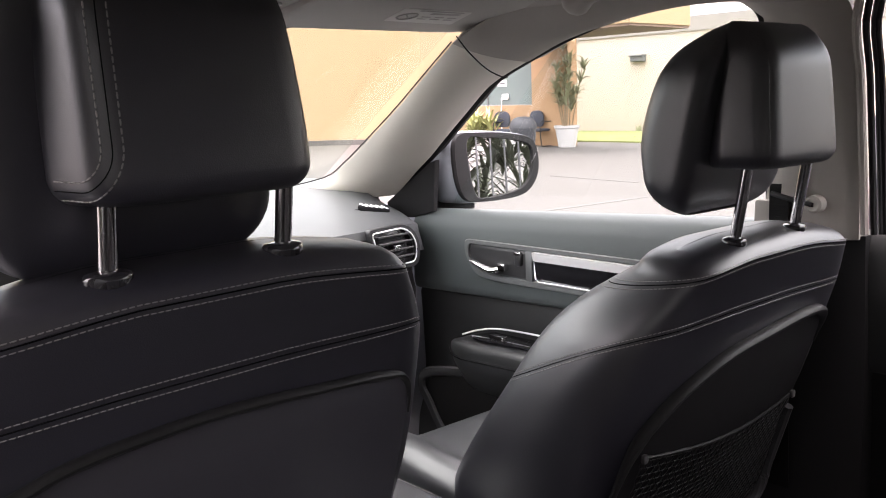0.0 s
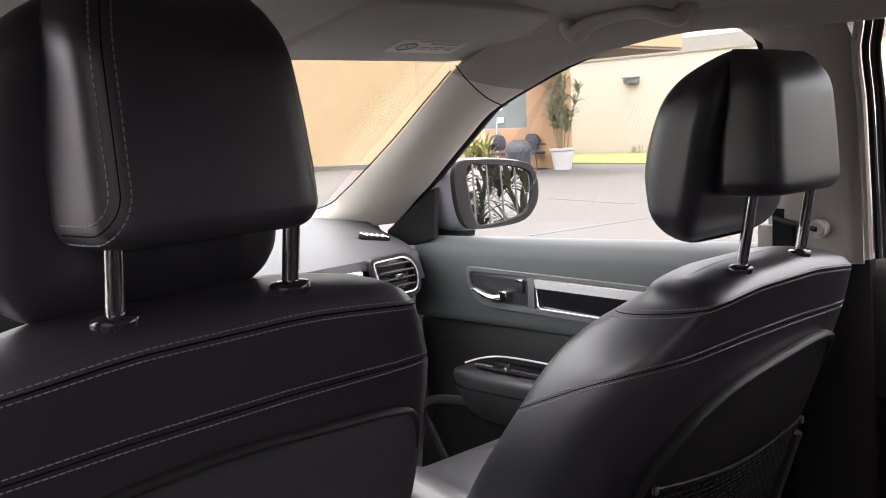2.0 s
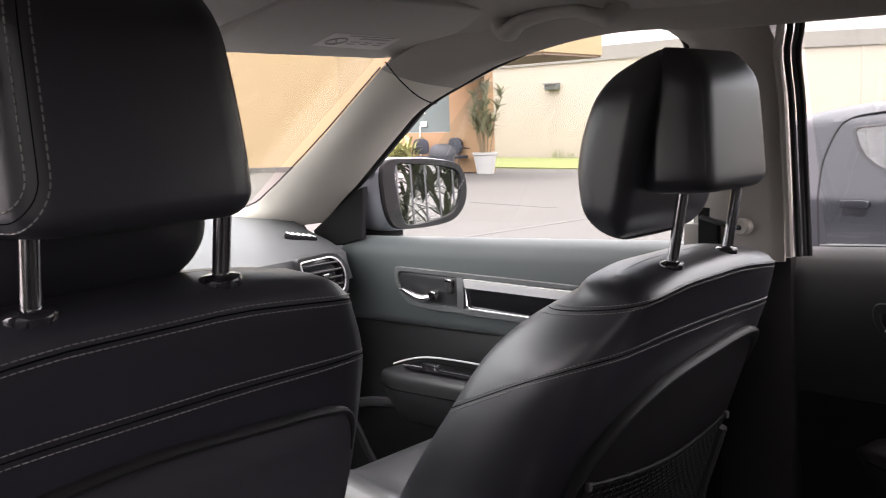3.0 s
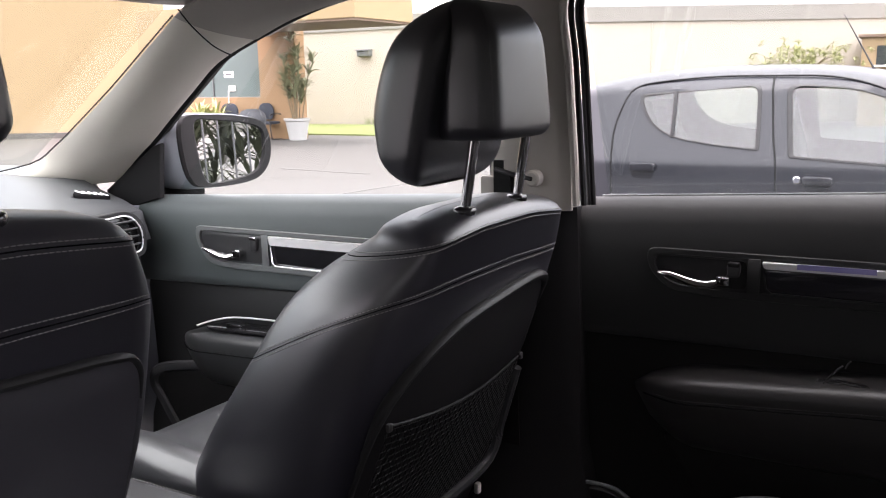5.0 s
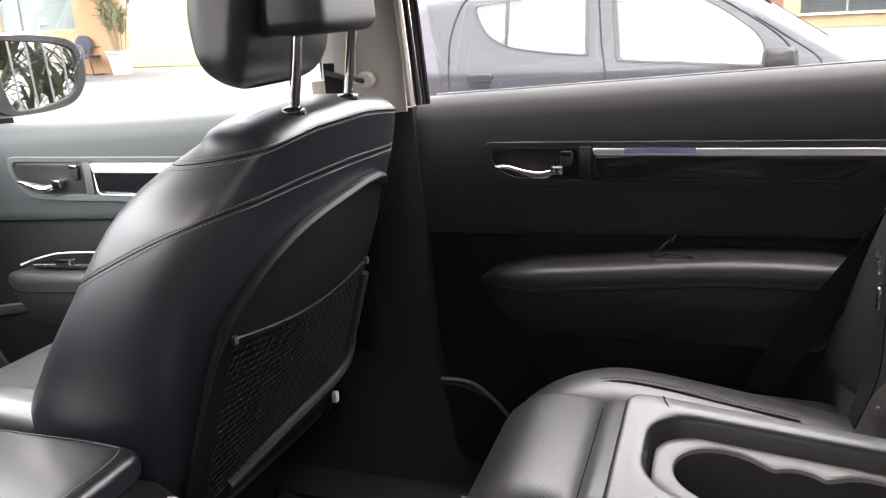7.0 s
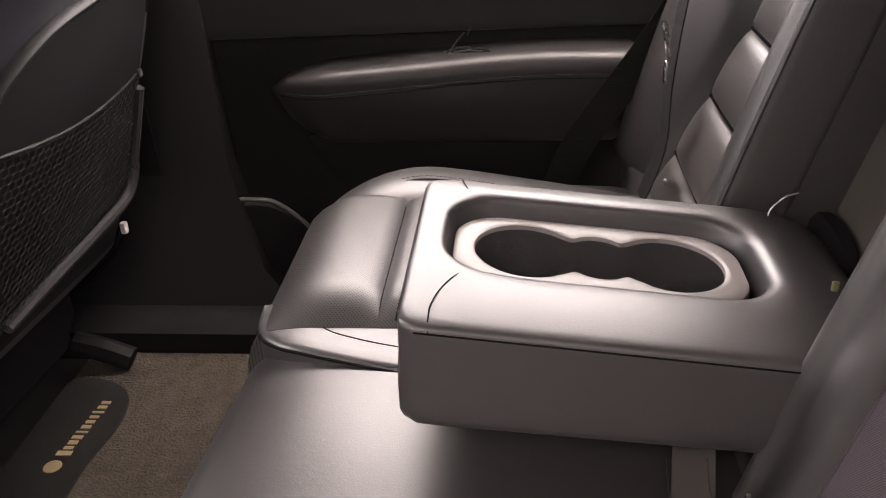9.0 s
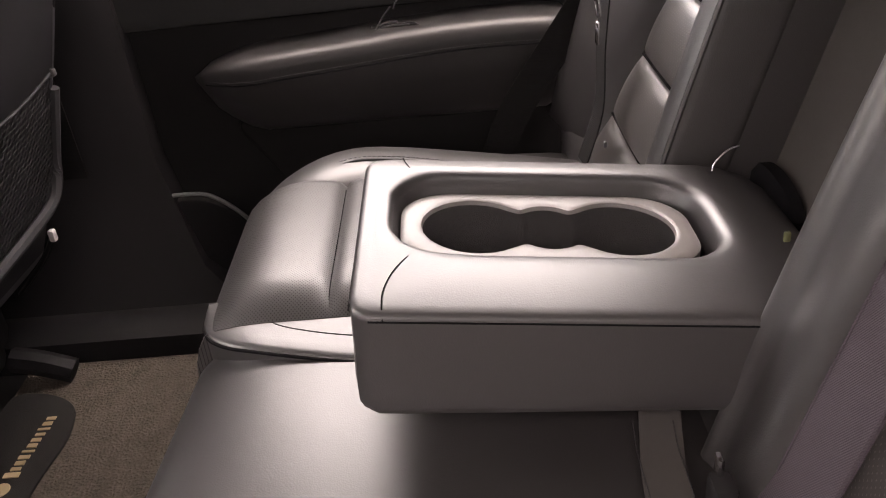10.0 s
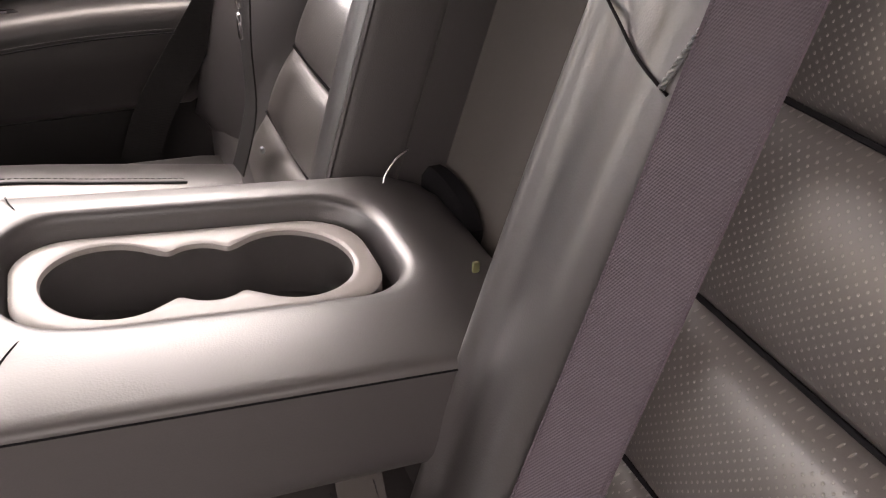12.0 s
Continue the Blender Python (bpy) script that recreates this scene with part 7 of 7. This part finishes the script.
loft(bm, [[(x, -0.25, 0.6), (x, -0.22, 0.90), (x, 0.05, 0.93), (x, 0.20, 0.86), (x, 0.22, 0.6)] for x in np.linspace(CX + 0.1, CX + 1.42, 7)])
part("dashboard", bm, RUBBER, car, "dark dashboard")
bm = bmesh.new()
tube(bm, [(CX + 1.1 + 0.18 * math.cos(a), 0.34 + 0.07 * math.sin(a), 0.88 + 0.16 * math.sin(a)) for a in np.linspace(0, 2 * math.pi, 24, endpoint=False)], 0.013, 7, closed=True)
part("steering_wheel", bm, RUBBER, car)
part("window_bar", box(side_at(1.507, 1.13, 0.004), (0.014, 0.019, 0.27), 0.003, turn=Matrix.Rotation(radians(16), 3, "Y")), WORNRUBBER, car)


def shut_line(pts):
    bm = bmesh.new()
    tube(bm, [side_at(y, z, 0.0) for y, z in [(p.x, p.y) for p in catmull([(a, b, 0) for a, b in pts], 6)]], 0.0055, 6)
    part("shut_line", bm, RUBBER, car)


shut_line([(1.0, 1.335), (0.985, 1.2), (0.965, 1.0), (0.945, 0.87), (0.93, 0.6), (0.93, 0.25)])
shut_line([(1.0, 1.335), (1.3, 1.335), (1.6, 1.312), (1.74, 1.28), (1.80, 1.20), (1.845, 1.05), (1.85, 0.9), (1.835, 0.6), (1.80, 0.4)])
shut_line([(1.0, 1.335), (0.70, 1.325), (0.45, 1.26), (0.20, 1.12), (0.02, 0.985), (-0.02, 0.88), (0.0, 0.6)])
shut_line([(0.17, 1.115), (0.0, 1.0), (-0.12, 0.92), (-0.17, 0.86)])
for y0, y1, z0 in ((1.735, 1.580, 0.815), (0.805, 0.655, 0.768)):
    part("door_handle", plate(roundpoly([(y0, z0 + 0.045), (y1, z0 + 0.042), (y1 + 0.005, z0 - 0.005), (y0 - 0.005, z0 - 0.002)], [0.018] * 4, 5), lambda u, v, q: side_at(u, v, q - 0.002), 0.028, 0.01), DARKCAR, car, "body-coloured door handle")
    part("handle_cup", plate(roundpoly([(y0 - 0.005, z0 + 0.0), (y1 + 0.008, z0 - 0.003), (y1 + 0.02, z0 - 0.048), (y0 - 0.02, z0 - 0.045)], [0.02] * 4, 5), lambda u, v, q: side_at(u, v, q - 0.002), 0.004, 0.001), DARKCAR, car)
bm = bmesh.new()
loft(bm, [[(side_at(0.832, 0.79, w)[0], 0.832 + r * math.cos(a), 0.79 + r * math.sin(a)) for a in np.linspace(0, 2 * math.pi, 16, endpoint=False)] for r, w in ((0.020, 0.0), (0.020, 0.006), (0.015, 0.010))])
part("lock", bm, CHROME, car, "bright lock barrel")
bm = bmesh.new()
loft(bm, [[(x, y + q.x, 0.905 + q.y) for q in roundpoly([(-0.09 * k, -0.065 * k), (-0.08 * k, 0.06 * k), (0.085 * k, 0.05 * k), (0.09 * k, -0.06 * k)], [0.03] * 4, 5)] for x, y, k in ((CX + 0.02, 0.04, 0.5), (CX - 0.03, 0.04, 0.9), (CX - 0.10, 0.045, 1.0), (CX - 0.16, 0.05, 0.8), (CX - 0.175, 0.05, 0.5))])
part("wing_mirror", bm, SHELL, car, "black wing mirror")
bm = bmesh.new()
tube(bm, [(CX + 0.6, 0.523, 1.352), (CX + 0.6, 0.54, 1.385), (CX + 0.6, 0.697, 1.662)], [0.012, 0.006, 0.0025], 6)
part("aerial", bm, CHAIRBLACK, car)
for y in (-0.95, 1.45):
    bm = bmesh.new()
    loft(bm, [[(CX + x, y + r * math.cos(a), GZ + 0.28 + r * math.sin(a)) for a in np.linspace(0, 2 * math.pi, 28, endpoint=False)] for x, r in ((0.20, 0.2), (0.19, 0.28), (0.0, 0.28), (-0.012, 0.26), (-0.012, 0.19))])
    wl = part("wheel", bm, RUBBER, car, "black tyre")
    bm = bmesh.new()
    loft(bm, [[(CX + x, y + r * math.cos(a), GZ + 0.28 + r * math.sin(a)) for a in np.linspace(0, 2 * math.pi, 24, endpoint=False)] for x, r in ((-0.008, 0.19), (-0.016, 0.17), (0.0, 0.06), (-0.012, 0.04))])
    part("rim", bm, SILVER, wl)

# far building and tree behind the hatchback
DARKPANE = material("dark_window_glass", (0.03, 0.035, 0.035), 0.15, vary=0.1, bump=0)
DOORWOOD = material("brown_door_wood", (0.11, 0.055, 0.035), 0.6, vary=0.2, blotch=2, bump=0.1)
fb = thing("annexe_building", (27, -2, GZ), "low yellow annexe with dark windows and brown doors", "building")
part("wall", box((27.6, -4.2, 1.12), (3, 11.8, 2.44), 0.01), YELLOW, fb, smooth=False)
part("roof_edge", box((27.6, -4.2, 2.36), (3.2, 12.0, 0.08), 0.01), BROWN, fb, smooth=False)
for y0, y1, z0, z1, m, nm in ((1.32, 0.06, 1.57, 2.09, DARKPANE, "window"), (-0.19, -1.17, GZ, 1.95, DOORWOOD, "door"), (-1.62, -4.0, 0.30, 2.0, DARKPANE, "window"), (-5, -6.5, 0.3, 2.0, SHOPGLASS, "window")):
    w = part(nm, box((26.09, (y0 + y1) / 2, (z0 + z1) / 2), (0.04, y0 - y1, z1 - z0), 0.0), m, fb, smooth=False)
    if nm == "window":
        part("mullion", box((26.06, (y0 + y1) / 2, (z0 + z1) / 2), (0.03, 0.05, z1 - z0), 0.0), BEZEL, w, smooth=False)
        part("sill", box((26.04, (y0 + y1) / 2, z0 - 0.03), (0.14, y0 - y1 + 0.1, 0.06), 0.005), PAPER, w, smooth=False)
tree = thing("small_tree", (22.2, 2.8, GZ), "small green tree in front of the wall, paled for haze", "tree")
bm = bmesh.new()
tube(bm, catmull([(22.2, 2.8, GZ), (22.2, 2.75, 0.7), (22.3, 2.7, 1.3), (22.3, 2.6, 1.8)], 4), [0.08 - 0.005 * i for i in range(13)], 8)
for a in range(6):
    tube(bm, [(22.25, 2.72, 1.0 + 0.1 * a), (22.25 + 0.5 * math.cos(a * 1.3), 2.72 + 0.7 * math.sin(a * 1.3), 1.5 + 0.08 * a)], [0.03, 0.01], 6)
part("trunk", bm, STEM, tree)
bml = bmesh.new()
rng = random.Random(12)
for k in range(130):
    leaves(bml, (22.2 + rng.gauss(0, 0.3), 2.75 + rng.gauss(0, 0.55), 1.62 + rng.gauss(0, 0.22)), 12, 0.17, rng, 0.5, 0.011, 0.3)
part("crown", bml, LEAF_HAZED, tree, kind="stuff")

# fence and hedge that the door mirror shows
RAILPAINT = material("grey_rail_paint", (0.11, 0.11, 0.115), 0.6, bump=0)
fence = thing("railing", (3.6, -6, GZ), "white steel railing before dark plants", "railing")
for k in range(52):
    bm = bmesh.new()
    rbox(bm, (-0.5 + 0.18 * k, -6.4, GZ + 1.1), (0.022, 0.02, 2.2), 0.004)
    part("bar", bm, RAILPAINT, fence, smooth=False)
part("top_rail", box((4.0, -6.4, GZ + 2.2), (9.6, 0.06, 0.08), 0.01), WHITEPAINT, fence)
hedge = thing("hedge", (4, -9.5, GZ), "dark green strap-leaved planting behind the railing", "hedge")
bml = bmesh.new()
rng = random.Random(21)
for k in range(420):
    leaves(bml, (rng.uniform(-2.5, 7.5), -7.6 + rng.uniform(-0.7, 0.7), rng.uniform(0.0, 3.2)), 12, 0.9, rng, 0.6, 0.03, 0.6)
part("foliage", bml, material("dark_strap_leaf", (0.09, 0.105, 0.065), 0.55, vary=0.5, blotch=9, bump=0.1), hedge, kind="stuff")
